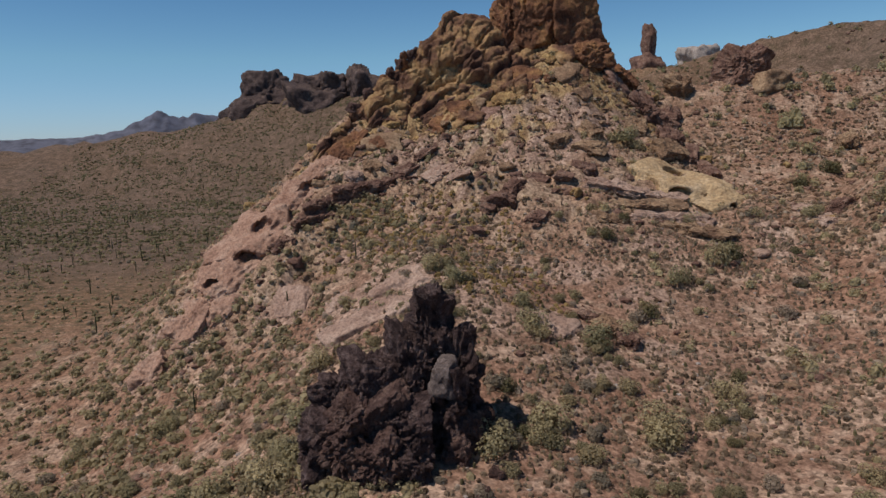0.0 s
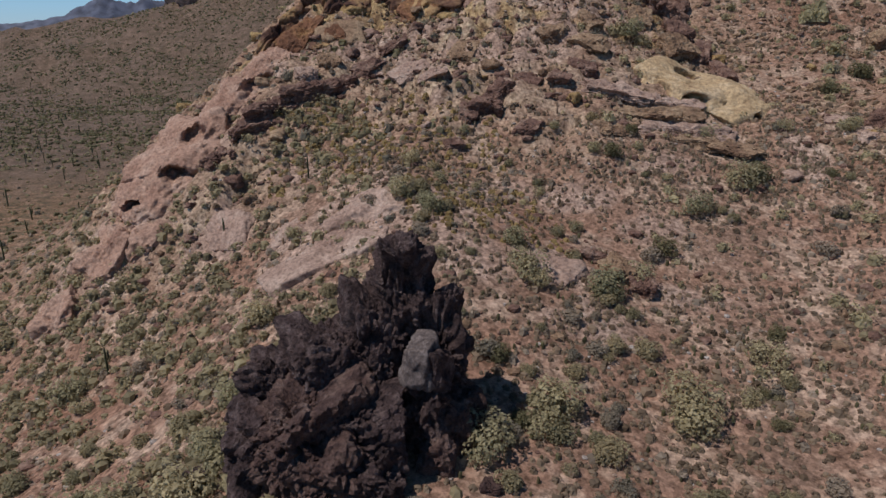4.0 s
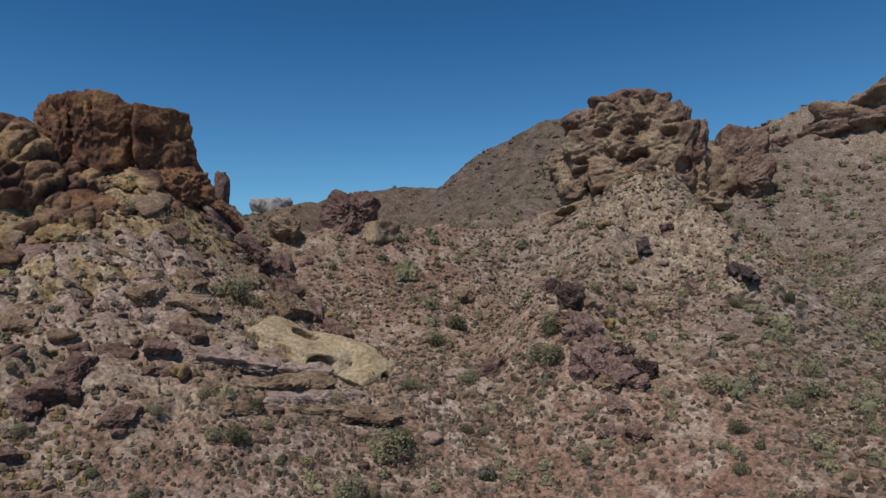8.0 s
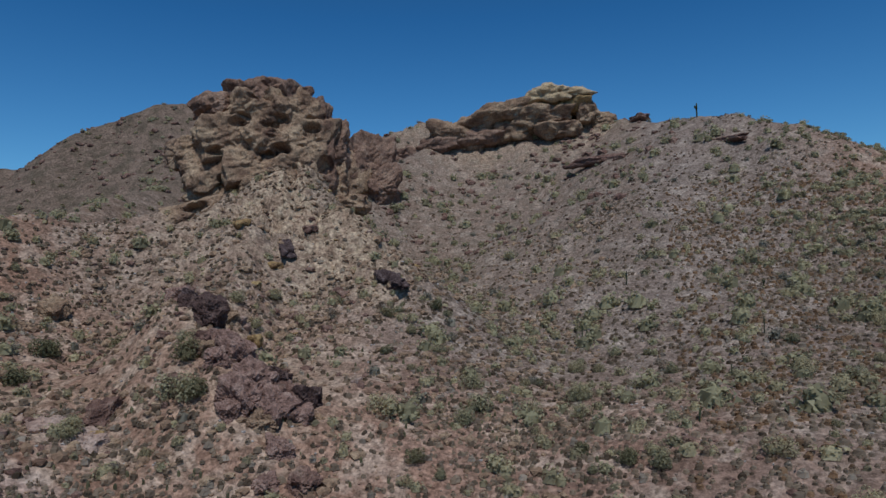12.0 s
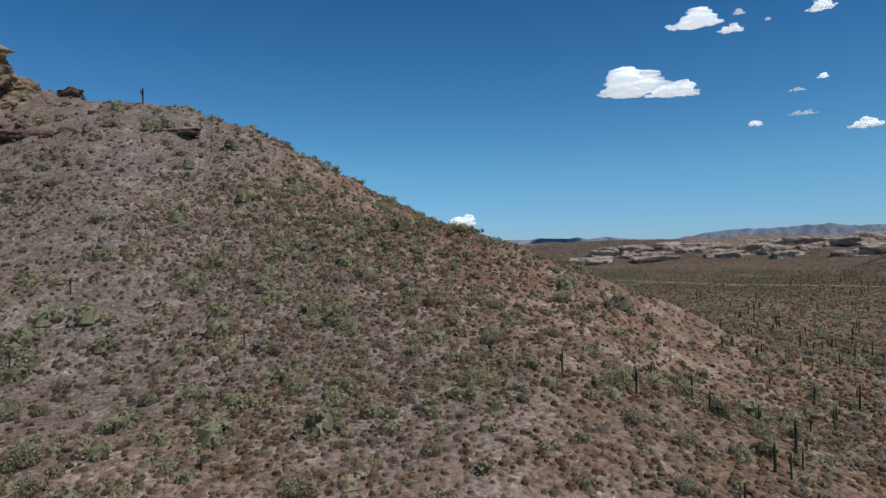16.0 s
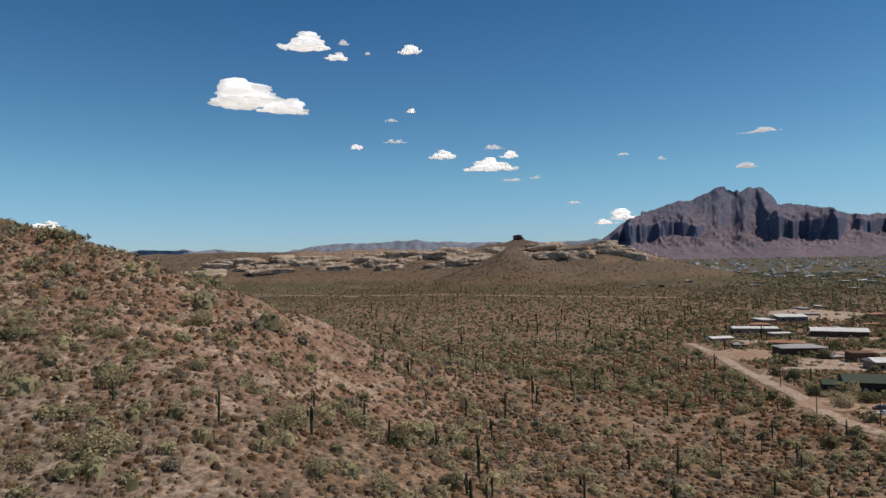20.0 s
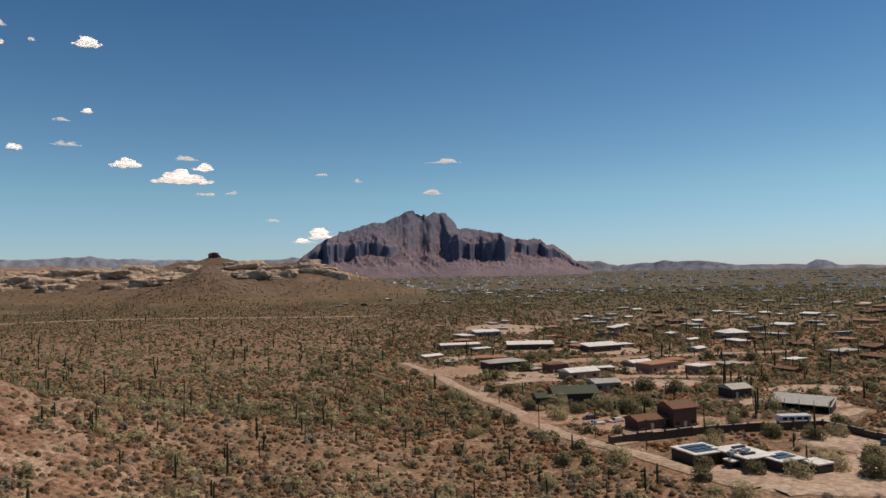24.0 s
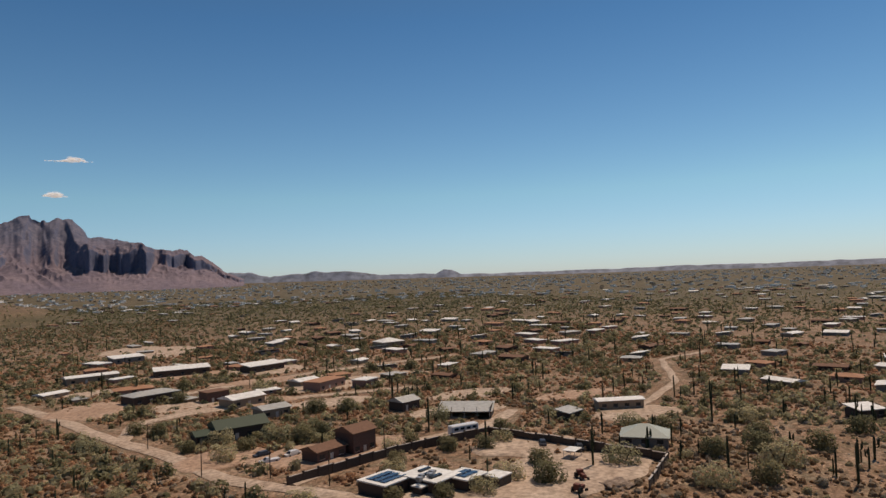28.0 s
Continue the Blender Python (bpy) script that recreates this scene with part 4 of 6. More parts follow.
for k, (x, y, a, b, c, mat) in enumerate([
        (137, 161, 4.5, 4.5, 3.4, M_ROCK_ROSE), (142, 162, 4, 4, 3.4, M_ROCK_ROSE), (139, 156, 4.2, 4, 3.6, M_ROCK_ROSE), (144, 157, 3.4, 4, 3.2, M_ROCK_RED), (141, 152, 3, 3, 2.6, M_ROCK_ROSE), (146, 153, 2.4, 3, 3.0, M_ROCK_MAROON), (135, 155, 2.6, 2.4, 2.0, M_ROCK_TAN), (133, 161, 2.4, 2.4, 1.8, M_ROCK_ROSE), (148, 161, 3, 3, 3.2, M_ROCK_MAROON), (146, 168, 4, 4, 3, M_ROCK_ROSE), (141, 169, 2.6, 3, 2.2, M_ROCK_ROSE), (151, 174, 4, 3.5, 3, M_ROCK_ROSE), (147, 178, 2.6, 2.4, 2.0, M_ROCK_RED),
        (157, 183, 4, 3.6, 3.6, M_ROCK_MAROON), (163, 193, 3.4, 3.4, 3.6, M_ROCK_DARK), (159, 189, 2.6, 2.6, 2.4, M_ROCK_MAROON), (167, 199, 3.4, 3, 2.8, M_ROCK_ROSE), (144, 176, 3, 2.6, 2.0, M_ROCK_TAN), (132, 150, 2.4, 2.4, 1.8, M_ROCK_ROSE), (128, 143, 2.8, 2.6, 1.8, M_ROCK_RED), (125, 148, 2, 2, 1.4, M_ROCK_ROSE), (172, 190, 3, 3, 2.2, M_ROCK_TAN), (176, 204, 3.2, 2.8, 2.4, M_ROCK_TAN)]):
    bedded("red_outcrop_rock", x, y, (a, b, c), mat, "broken reddish rock of the outcrop in the gully", 190 + k, 5, 47 * k, 0.05, 0.7, group="red outcrop rocks", rough=0.55, lump=0.3, square=0.8, crack=0.45, grain=1.1, sharp=True)
bedded("dark_ledge", 219, 164, (11, 2.6, 1.7), M_ROCK_DARK, "dark rock ledge on the spur", 205, 5, 50, 0.2, 0.5, group="spur ledges", rough=0.4, lump=0.5, square=0.7, crack=0.6, grain=1.6)
bedded("dark_ledge", 226, 204, (7, 2.4, 1.3), M_ROCK_DARK, "small dark rock ledge on the spur", 206, 5, 40, 0.2, 0.5, group="spur ledges", **LAYER)
cave = bedded("cave_rock", 231, 246, (11, 8, 5.5), M_ROCK_TAN, "tan rock with a dark cave mouth below the tower", 207, 6, -50, 0.1, 0.8, **ROUGH)
hollow_out(cave, cave.matrix_world, (226.5, 240.5, 63.5), (5.0, 2.6), (6.0, 4.0, -2.0))

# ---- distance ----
# distance haze is painted into the base colour of the blue and blue-grey ranges
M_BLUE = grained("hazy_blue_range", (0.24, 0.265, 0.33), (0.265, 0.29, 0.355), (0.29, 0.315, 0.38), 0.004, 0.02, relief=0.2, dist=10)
M_DUSK = grained("hazy_blue_grey_mountain", (0.09, 0.105, 0.15), (0.115, 0.13, 0.175), (0.14, 0.155, 0.20), 0.004, 0.02, relief=0.2, dist=10)
M_PALE = grained("pale_hill_rock", (0.34, 0.245, 0.18), (0.47, 0.365, 0.28), (0.56, 0.46, 0.37), 0.03, 0.15, relief=0.8, dist=4)


def mountain_material():
    """Dark cliffs where it is steep, pinkish talus where it is not; cliff shade and blue haze are painted in."""
    m, nt, b = shader("mesa_mountain", 0.95)
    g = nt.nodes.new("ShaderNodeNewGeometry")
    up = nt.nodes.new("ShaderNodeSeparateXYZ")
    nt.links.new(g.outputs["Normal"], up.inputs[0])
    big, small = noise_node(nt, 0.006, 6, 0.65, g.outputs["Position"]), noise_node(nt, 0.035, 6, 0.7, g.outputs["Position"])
    # dark blue: the shade on the steep faces and the haze, put into the colour
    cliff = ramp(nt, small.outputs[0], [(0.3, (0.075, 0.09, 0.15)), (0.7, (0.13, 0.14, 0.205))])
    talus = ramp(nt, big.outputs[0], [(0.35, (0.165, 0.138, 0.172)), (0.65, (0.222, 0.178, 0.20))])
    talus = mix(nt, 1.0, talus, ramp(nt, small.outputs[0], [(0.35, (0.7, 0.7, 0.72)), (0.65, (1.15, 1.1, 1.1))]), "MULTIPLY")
    tall = nt.nodes.new("ShaderNodeSeparateXYZ")
    nt.links.new(g.outputs["Position"], tall.inputs[0])
    share = nt.nodes.new("ShaderNodeMapRange")
    share.inputs[1].default_value, share.inputs[2].default_value = 190, 330
    nt.links.new(tall.outputs[2], share.inputs[0])
    talus = mix(nt, share.outputs[0], talus, ramp(nt, small.outputs[0], [(0.35, (0.075, 0.084, 0.135)), (0.65, (0.17, 0.16, 0.20))]))
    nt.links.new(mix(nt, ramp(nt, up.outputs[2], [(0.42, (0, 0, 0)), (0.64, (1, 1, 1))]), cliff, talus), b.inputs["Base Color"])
    bump(nt, b, small.outputs[0], 0.5, 12)
    return m


M_MOUNT = mountain_material()
EYE = Vector((84, 70, 40))


def bearing_point(az, dist, z=0.0):
    return Vector((EYE.x + dist * math.sin(radians(az)), EYE.y + dist * math.cos(radians(az)), z))


def relief(name, dist, A, across, zz, material, label):
    """A sheet over bearings and depths, as seen from the middle of the flight."""
    n, m = A.shape[1], A.shape[0]
    X = EYE.x + (dist + across) * np.sin(np.radians(A))
    Y = EYE.y + (dist + across) * np.cos(np.radians(A))
    i = np.arange(n * m).reshape(m, n)
    quads = np.stack([i[:-1, :-1], i[1:, :-1], i[1:, 1:], i[:-1, 1:]], -1).reshape(-1, 4)
    ob = new(name, mesh_from(name, np.stack([X, Y, zz], -1).reshape(-1, 3), quads, material))
    return tagged(ob, label, "mountain", kind="structure")


def far_range(name, dist, deep, profile, foot, material, label, rugged=0.12, seed=1, n=260, m=40):
    """A low mountain range: its crest follows a profile of bearing and rise in degrees."""
    az = np.linspace(profile[0][0], profile[-1][0], n)
    rise = np.interp(az, [p[0] for p in profile], [p[1] for p in profile])
    A, V = np.meshgrid(az, np.linspace(-1, 1, m))
    H = np.tile(dist * np.tan(np.radians(rise)) + EYE.z - foot, (m, 1))
    along, across = np.radians(A) * dist, V * deep
    grooves = np.abs(field(along, across, dist * 0.03, seed)) + 0.6 * np.abs(field(along, across, dist * 0.012, seed + 1)) + 0.3 * np.abs(field(along, across, dist * 0.006, seed + 2))
    front = np.clip(1 - np.abs(V) + rugged * (0.5 - grooves) * (1 - np.abs(V)) * 2, 0, 1)
    zz = foot + np.maximum(H, 0) * front ** 1.2 * (1 - 0.35 * rugged * grooves * (V > -0.5)) - 8 * np.abs(V)
    return relief(name, dist, A, across, zz, material, label)


def mesa(name, dist, deep, profile, foot, material, label, seed=3, n=560, m=210):
    """The great mountain: a fan of talus, walls of cliff with alcoves on both wings, and a peak set back above them."""
    az = np.linspace(profile[0][0], profile[-1][0], n)
    rise = np.interp(az, [p[0] for p in profile], [p[1] for p in profile])
    A, V = np.meshgrid(az, np.concatenate([np.linspace(-1, -0.62, 50), np.linspace(-0.615, -0.3, 100), np.linspace(-0.29, 1, m - 150)]))
    along, across = np.radians(A) * dist, V * deep
    H = np.maximum(np.tile(dist * np.tan(np.radians(rise)) + EYE.z - foot, (m, 1)), 0)
    H = H * (1 + 0.012 * field(along, 0 * along, dist * 0.008, seed + 4) + 0.008 * field(along, 0 * along, dist * 0.003, seed + 3))
    whole = dist * math.tan(radians(5.74)) + EYE.z - foot
    base = np.minimum(whole * (0.33 + 0.06 * field(along, 0 * along, dist * 0.03, seed + 10)), 0.62 * H)
    top = np.minimum(whole * (0.54 + 0.06 * field(along, 0 * along, dist * 0.02, seed + 11)), 0.97 * H)
    # how sheer the wall stands: a broken slope between the two wings
    sheer = 1 - 0.95 * np.exp(-((A - 175.2) / 1.9) ** 4) - 0.5 * np.exp(-((A - 183.2) / 0.5) ** 2)
    wander = 0.11 * field(along, 0 * along, dist * 0.028, seed + 5) + 0.055 * field(along, 0 * along, dist * 0.010, seed + 6) + 0.02 * field(along, 0.5 * across, dist * 0.004, seed + 8)
    edge = V + wander * (0.25 + 0.75 * sheer)
    gully = np.abs(field(along + 0.3 * across, 0.35 * across, dist * 0.016, seed + 7)) + 0.5 * np.abs(field(along, 0.5 * across, dist * 0.006, seed + 9))
    fan = base * np.clip((V + 1) / 0.52, 0, 1) ** 1.25 * (1 - 0.22 * gully * step(V, -1, -0.6))
    wide = (0.022 + 0.32 * (1 - sheer)) * (1.15 + 0.85 * field(along, 0 * along, dist * 0.017, seed + 14))
    rock_wall = step(edge, -0.47, -0.47 + wide) * 0.72 + 0.28 * step(edge, -0.47 + wide, -0.40 + 1.3 * wide)
    upper = step(V, -0.40, 0.02) ** 0.8 * (1 - 0.12 * gully * (1 - step(V, -0.2, 0.0)))
    front = fan + (top - fan) * rock_wall * (1 - 0.08 * gully - 0.03 * field(along, 1.5 * across, dist * 0.006, seed + 15)) + np.maximum(H - top, 0) * upper
    zz = foot + np.where(V <= 0.02, np.minimum(front, H), H * np.clip(1 - V, 0, 1)) - 8 * np.abs(V)
    return relief(name, dist, A, across, zz, material, label)


mesa("backdrop_mountain", 4300, 1150, [(164.2, 0.9), (165.69, 2.07), (167.26, 3.12), (168.2, 3.5), (168.32, 3.97), (168.76, 3.92), (169.91, 4.27), (170.81, 4.62), (172.07, 4.7), (173.0, 5.15), (174.1, 5.6), (174.64, 5.74), (175.55, 5.4), (175.83, 5.21), (176.48, 5.57), (177.4, 5.37), (178.21, 4.43), (178.39, 4.02), (179.04, 4.08), (180.34, 3.86), (182.0, 3.51), (182.37, 3.07), (183.48, 2.97), (184.22, 2.8), (184.78, 2.93), (185.34, 2.92), (185.88, 2.39), (186.44, 2.46), (187.7, 1.5), (188.06, 1.12), (189.6, 0.5)], 30, M_MOUNT, "large hazy purple-grey mesa mountain with shade-coloured cliffs and talus slopes")
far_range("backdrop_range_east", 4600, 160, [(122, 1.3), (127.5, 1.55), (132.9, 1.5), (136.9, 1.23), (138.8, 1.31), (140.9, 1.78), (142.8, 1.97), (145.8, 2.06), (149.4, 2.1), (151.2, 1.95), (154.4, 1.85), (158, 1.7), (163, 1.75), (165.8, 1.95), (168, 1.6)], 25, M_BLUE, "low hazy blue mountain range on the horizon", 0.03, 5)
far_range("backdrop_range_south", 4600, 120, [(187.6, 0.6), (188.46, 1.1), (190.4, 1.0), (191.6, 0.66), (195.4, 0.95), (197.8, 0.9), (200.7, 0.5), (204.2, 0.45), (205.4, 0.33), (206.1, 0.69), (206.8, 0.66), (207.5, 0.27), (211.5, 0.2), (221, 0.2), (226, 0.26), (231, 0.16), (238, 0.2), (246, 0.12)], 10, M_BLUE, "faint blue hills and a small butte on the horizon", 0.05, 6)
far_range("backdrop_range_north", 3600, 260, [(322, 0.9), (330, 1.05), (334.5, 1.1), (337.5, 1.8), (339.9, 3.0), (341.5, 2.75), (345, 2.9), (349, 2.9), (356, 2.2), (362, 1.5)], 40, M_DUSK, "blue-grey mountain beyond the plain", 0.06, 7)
# dark crags on the ridge beyond the cliff
M_CRAG = grained("far_dark_crag", (0.055, 0.042, 0.042), (0.105, 0.078, 0.074), (0.185, 0.14, 0.12), 0.03, 0.2, relief=0.8, dist=3)
for k, (az, dist, rise, w, c) in enumerate([(349.9, 1180, 5.5, 22, 30), (351.3, 1180, 4.3, 22, 18), (353.8, 1130, 5.3, 26, 24), (355.3, 1120, 5.4, 24, 22), (357.3, 1080, 5.9, 20, 24), (348.2, 1190, 3.6, 22, 20), (352.4, 1160, 3.7, 20, 16), (350.5, 1165, 3.9, 40, 26), (354.6, 1110, 4.3, 40, 26), (352.6, 1140, 3.3, 36, 22), (347.4, 1190, 2.8, 26, 18)]):
    d = Vector((math.sin(radians(az)), math.cos(radians(az)), 0)) * dist
    tagged(rock("distant_crag", d.x, d.y, (w * 1.75, w * 0.9, c * 1.5), M_CRAG, "dark jagged crag on the distant ridge", 220 + k, 5, 0.5, 30 * k, z=34 + dist * math.tan(radians(rise)) - 1.1 * c, rough=0.4, lump=0.45, square=0.35, crack=0.5, grain=9, category="cliff"), group="distant crags")
# pale sandstone along the hills across the valley
RNG = np.random.RandomState(11)
for k in range(60):
    az = 130 + 38 * (k + 0.5) / 60 + RNG.uniform(-0.5, 0.5)
    dist = 1215 - 2.2 * (az - 130) + RNG.uniform(-80, 0)
    p = bearing_point(az, dist)
    w = RNG.uniform(16, 36)
    c = RNG.uniform(6, 11)
    tagged(rock("sandstone_outcrop", p.x, p.y, (w, w * 0.6, c), M_PALE, "pale yellow sandstone outcrop on the far hills", 240 + k, 5, 0.62, -az + RNG.uniform(-20, 20), z=land_at(p.x, p.y), rough=0.3, lump=0.5, square=0.2, crack=0.12, grain=5), group="far sandstone outcrops")
butte = bearing_point(158.2, 1640)
rock("butte_cap", butte.x, butte.y, (12, 9, 7), M_CRAG, "small dark rock cap on the far hill", 280, 4, 0.3, z=land_at(butte.x, butte.y), **CRACK)

# ---- clouds ----


def vapour(name, cover):
    """White cloud with emission added for light scattered inside it; a thin one lets the sky show."""
    m, nt, b = shader(name, 1.0)
    b.inputs["Base Color"].default_value = (0.97, 0.97, 0.97, 1)
    # added glow in place of sunlight scattering through the cloud
    b.inputs["Emission Color"].default_value, b.inputs["Emission Strength"].default_value = (0.95, 0.97, 1.0, 1), 0.62
    b.inputs["Specular IOR Level"].default_value = 0.0
    glow = nt.nodes.new("ShaderNodeBsdfTranslucent")
    glow.inputs["Color"].default_value = (0.95, 0.95, 0.95, 1)
    both, veil, clear_air = nt.nodes.new("ShaderNodeMixShader"), nt.nodes.new("ShaderNodeMixShader"), nt.nodes.new("ShaderNodeBsdfTransparent")
    both.inputs[0].default_value, veil.inputs[0].default_value = 0.35, cover
    nt.links.new(b.outputs[0], both.inputs[1])
    nt.links.new(glow.outputs[0], both.inputs[2])
    nt.links.new(clear_air.outputs[0], veil.inputs[1])
    nt.links.new(both.outputs[0], veil.inputs[2])
    nt.links.new(veil.outputs[0], nt.nodes["Material Output"].inputs[0])
    return m


M_CLOUD, M_WISP = vapour("cloud_white", 0.62), vapour("thin_cloud", 0.2)


def cloud(az, rise, wide, tall, seed, thin=False):
    """A flat-bottomed heap of many puffs, large in the middle and shredding out at both ends."""
    dist = 4400.0
    w, h = math.radians(wide) * dist / 2, math.radians(tall) * dist * 0.74
    r = np.random.RandomState(seed)
    dirs, tris = ball(2)
    unit = np.array([tuple(v) for v in dirs])
    cos, faces = [], []
    humps = [(r.uniform(-0.6, 0.6), r.uniform(0.2, 0.45), r.uniform(0.6, 1.0)) for k in range(3)]
    count = int(40 + 26 * wide)
    for k in range(count):
        x = float(np.clip(r.normal(0, 0.42), -0.95, 0.95))
        crown = max(c * math.exp(-((x - m) / q) ** 2) for m, q, c in humps) * max(0.0, 1.06 - x * x) ** 0.6 + 0.12
        z = crown * r.uniform(0.0, 0.85)
        size = h * (0.09 + 0.19 * crown * r.uniform(0.35, 1.0)) * (1.0 if k % 3 else 0.5)
        bumpy = 1 + 0.22 * np.sin(unit @ r.normal(0, 4, 3) + r.uniform(0, 6)) + 0.12 * np.sin(unit @ r.normal(0, 8, 3))
        cos.append(unit * bumpy[:, None] * (size * r.uniform(1.6, 2.8), size, size * r.uniform(0.7, 1.0)) + (x * w, r.normal(0, 0.3) * h, (z - 0.35) * h))
        faces.append(tris + k * len(unit))
    ob = new("cloud", mesh_from("cloud", np.concatenate(cos), np.concatenate(faces), M_WISP if thin else M_CLOUD))
    at = bearing_point(az, dist * math.cos(radians(rise)), EYE.z + dist * math.sin(radians(rise)))
    ob.matrix_world = pose(at.x, at.y, at.z, 0, 0, -az)
    return tagged(ob, "thin white shred of cloud in the blue sky" if thin else "small white fair-weather cloud in the blue sky", "cloud", "fair-weather clouds")


for k, c in enumerate([(135.4, 13.9, 5.0, 2.7), (138.4, 13.1, 3.9, 1.5), (140.2, 18.26, 3.9, 1.8), (142.9, 17.18, 1.7, 0.75), (149.2, 17.77, 1.9, 0.8), (144.5, 9.92, 1.0, 0.5), (151.8, 9.16, 2.2, 0.8), (155.8, 8.21, 4.8, 1.2), (157.5, 9.1, 1.9, 0.7), (149.2, 12.89, 0.8, 0.45), (120.9, 3.09, 2.2, 1.1), (166.9, 3.7, 2.3, 1.1), (165.5, 3.2, 1.9, 0.6)]):
    cloud(*c, 300 + k)
for k, c in enumerate([(156.3, 9.75, 1.7, 0.45), (157.6, 6.97, 1.9, 0.35), (159.6, 7.14, 1.2, 0.4), (147.5, 12.16, 1.2, 0.4), (147.8, 10.39, 2.0, 0.4), (177.2, 9.74, 3.2, 0.5), (176.3, 7.15, 1.9, 0.5), (167.0, 8.69, 1.2, 0.3), (170.0, 8.19, 0.6, 0.35), (163.0, 4.89, 1.5, 0.3), (143.6, 18.3, 0.9, 0.5), (145.6, 17.5, 0.4, 0.3)]):
    cloud(*c, 330 + k, True)

# ---- plants ----


def leaf_cloud(rng, n, wide, tall, leaf, lobes=5, low=0.0):
    """Leaves for a bush crown: leaves gathered in lobes, with gaps and an uneven outline."""
    centres = rng.normal(0, 1, (lobes, 3)) * (wide * 0.24, wide * 0.24, tall * 0.10) + (0, 0, tall * 0.38)
    pick = rng.randint(0, lobes, n)
    d = rng.normal(0, 1, (n, 3))
    d /= np.linalg.norm(d, axis=1, keepdims=True)
    r = rng.uniform(0.55, 1.0, (n, 1)) ** 0.5
    p = centres[pick] + d * r * (wide * 0.44, wide * 0.44, tall * 0.46)
    p[:, 2] = np.maximum(p[:, 2], low + rng.uniform(0, 0.12, n) * tall)
    up = d + (0, 0, 0.6) + 0.35 * rng.normal(0, 1, (n, 3))
    a = np.cross(up, rng.normal(0, 1, (n, 3)))
    a /= np.linalg.norm(a, axis=1, keepdims=True)
    b = np.cross(up, a)
    b /= np.linalg.norm(b, axis=1, keepdims=True)
    s = leaf * rng.uniform(0.6, 1.3, (n, 1))
    co = np.stack([p - a * s, p + a * s * 0.4 - b * s, p + a * s * 0.7 + b * s], 1).reshape(-1, 3)
    return co, np.arange(3 * n).reshape(n, 3)


def sticks(rng, n, base, wide, tall, thick, lift=0.0):
    """Thin three-sided stems fanning up from one root."""
    ring = np.array([[math.cos(u), math.sin(u), 0] for u in (0, 2.09, 4.19)])
    cos, faces = [ring * thick * 1.6 + (0, 0, lift - 0.3)], []
    for k in range(n):
        a, r = rng.uniform(0, 2 * math.pi), wide * rng.uniform(0.3, 0.8)
        cos.append(np.array([r * math.cos(a), r * math.sin(a), tall * rng.uniform(0.5, 0.85)]) + ring * thick * 0.4)
        i = 3 * k + 3
        faces += [[0, 1, i + 1, i], [1, 2, i + 2, i + 1], [2, 0, i, i + 2]]
    return np.concatenate(cos), np.array(faces)


def joined(pieces):
    cos, faces, n = [], [], 0
    for co, f in pieces:
        cos.append(co)
        faces.append(f + n)
        n += len(co)
    return np.concatenate(cos), np.concatenate(faces)


def strewn(name, protos, at, scale, turn, which, material, label, category, smooth=False):
    """Many small plants or stones as one mesh."""
    cos, faces, n = [], [], 0
    for k, (co, f) in enumerate(protos):
        idx = np.where(which == k)[0]
        if not len(idx):
            continue
        c, s = np.cos(turn[idx])[:, None], np.sin(turn[idx])[:, None]
        sc = scale[idx][:, None]
        X = (co[None, :, 0] * c - co[None, :, 1] * s) * sc + at[idx, 0][:, None]
        Y = (co[None, :, 0] * s + co[None, :, 1] * c) * sc + at[idx, 1][:, None]
        Zz = co[None, :, 2] * sc + at[idx, 2][:, None]
        cos.append(np.stack([X, Y, Zz], -1).reshape(-1, 3))
        faces.append((f[None] + (np.arange(len(idx)) * len(co))[:, None, None]).reshape(-1, f.shape[1]) + n)
        n += len(idx) * len(co)
    ob = new(name, mesh_from(name, np.concatenate(cos), np.concatenate(faces), material, smooth))
    return tagged(ob, label, category, kind="stuff")


ROADS = [
    [(128, -275), (110, -232), (96, -196), (90, -179), (79, -153), (69, -122), (62, -111), (52, -98), (38, -70)],
    [(90, -179), (84, -207), (69, -213), (50, -216), (20, -222), (-20, -215)],
    [(58, -110), (43, -119), (27, -124), (12, -131), (-6, -134), (-25, -150)],
    [(34, -68), (14, -74), (0, -82)],
    [(110, -232), (60, -265), (0, -290), (-80, -300)],
    [(-45, -118), (-110, -160), (-150, -210), (-190, -220)],
    [(720, -540), (637, -546), (535, -556), (499, -588), (440, -606), (372, -607), (270, -605), (190, -612)],
]
YARDS = [(40, -132, 24, 12), (18, -80, 26, 11), (-4, -84, 17, 15), (66, -142, 12, 10), (60, -228, 22, 14), (-55, -122, 16, 10), (45, -222, 16, 9), (70, -455, 32, 40), (10, -242, 24, 12), (100, -244, 14, 18), (20, -312, 20, 14), (-10, -160, 16, 10), (60, -322, 24, 9), (22, -204, 22, 8), (-32, -186, 18, 8), (30, -276, 26, 8), (-22, -256, 20, 8), (96, -290, 18, 8), (-60, -160, 18, 7), (-5, -108, 14, 12)]


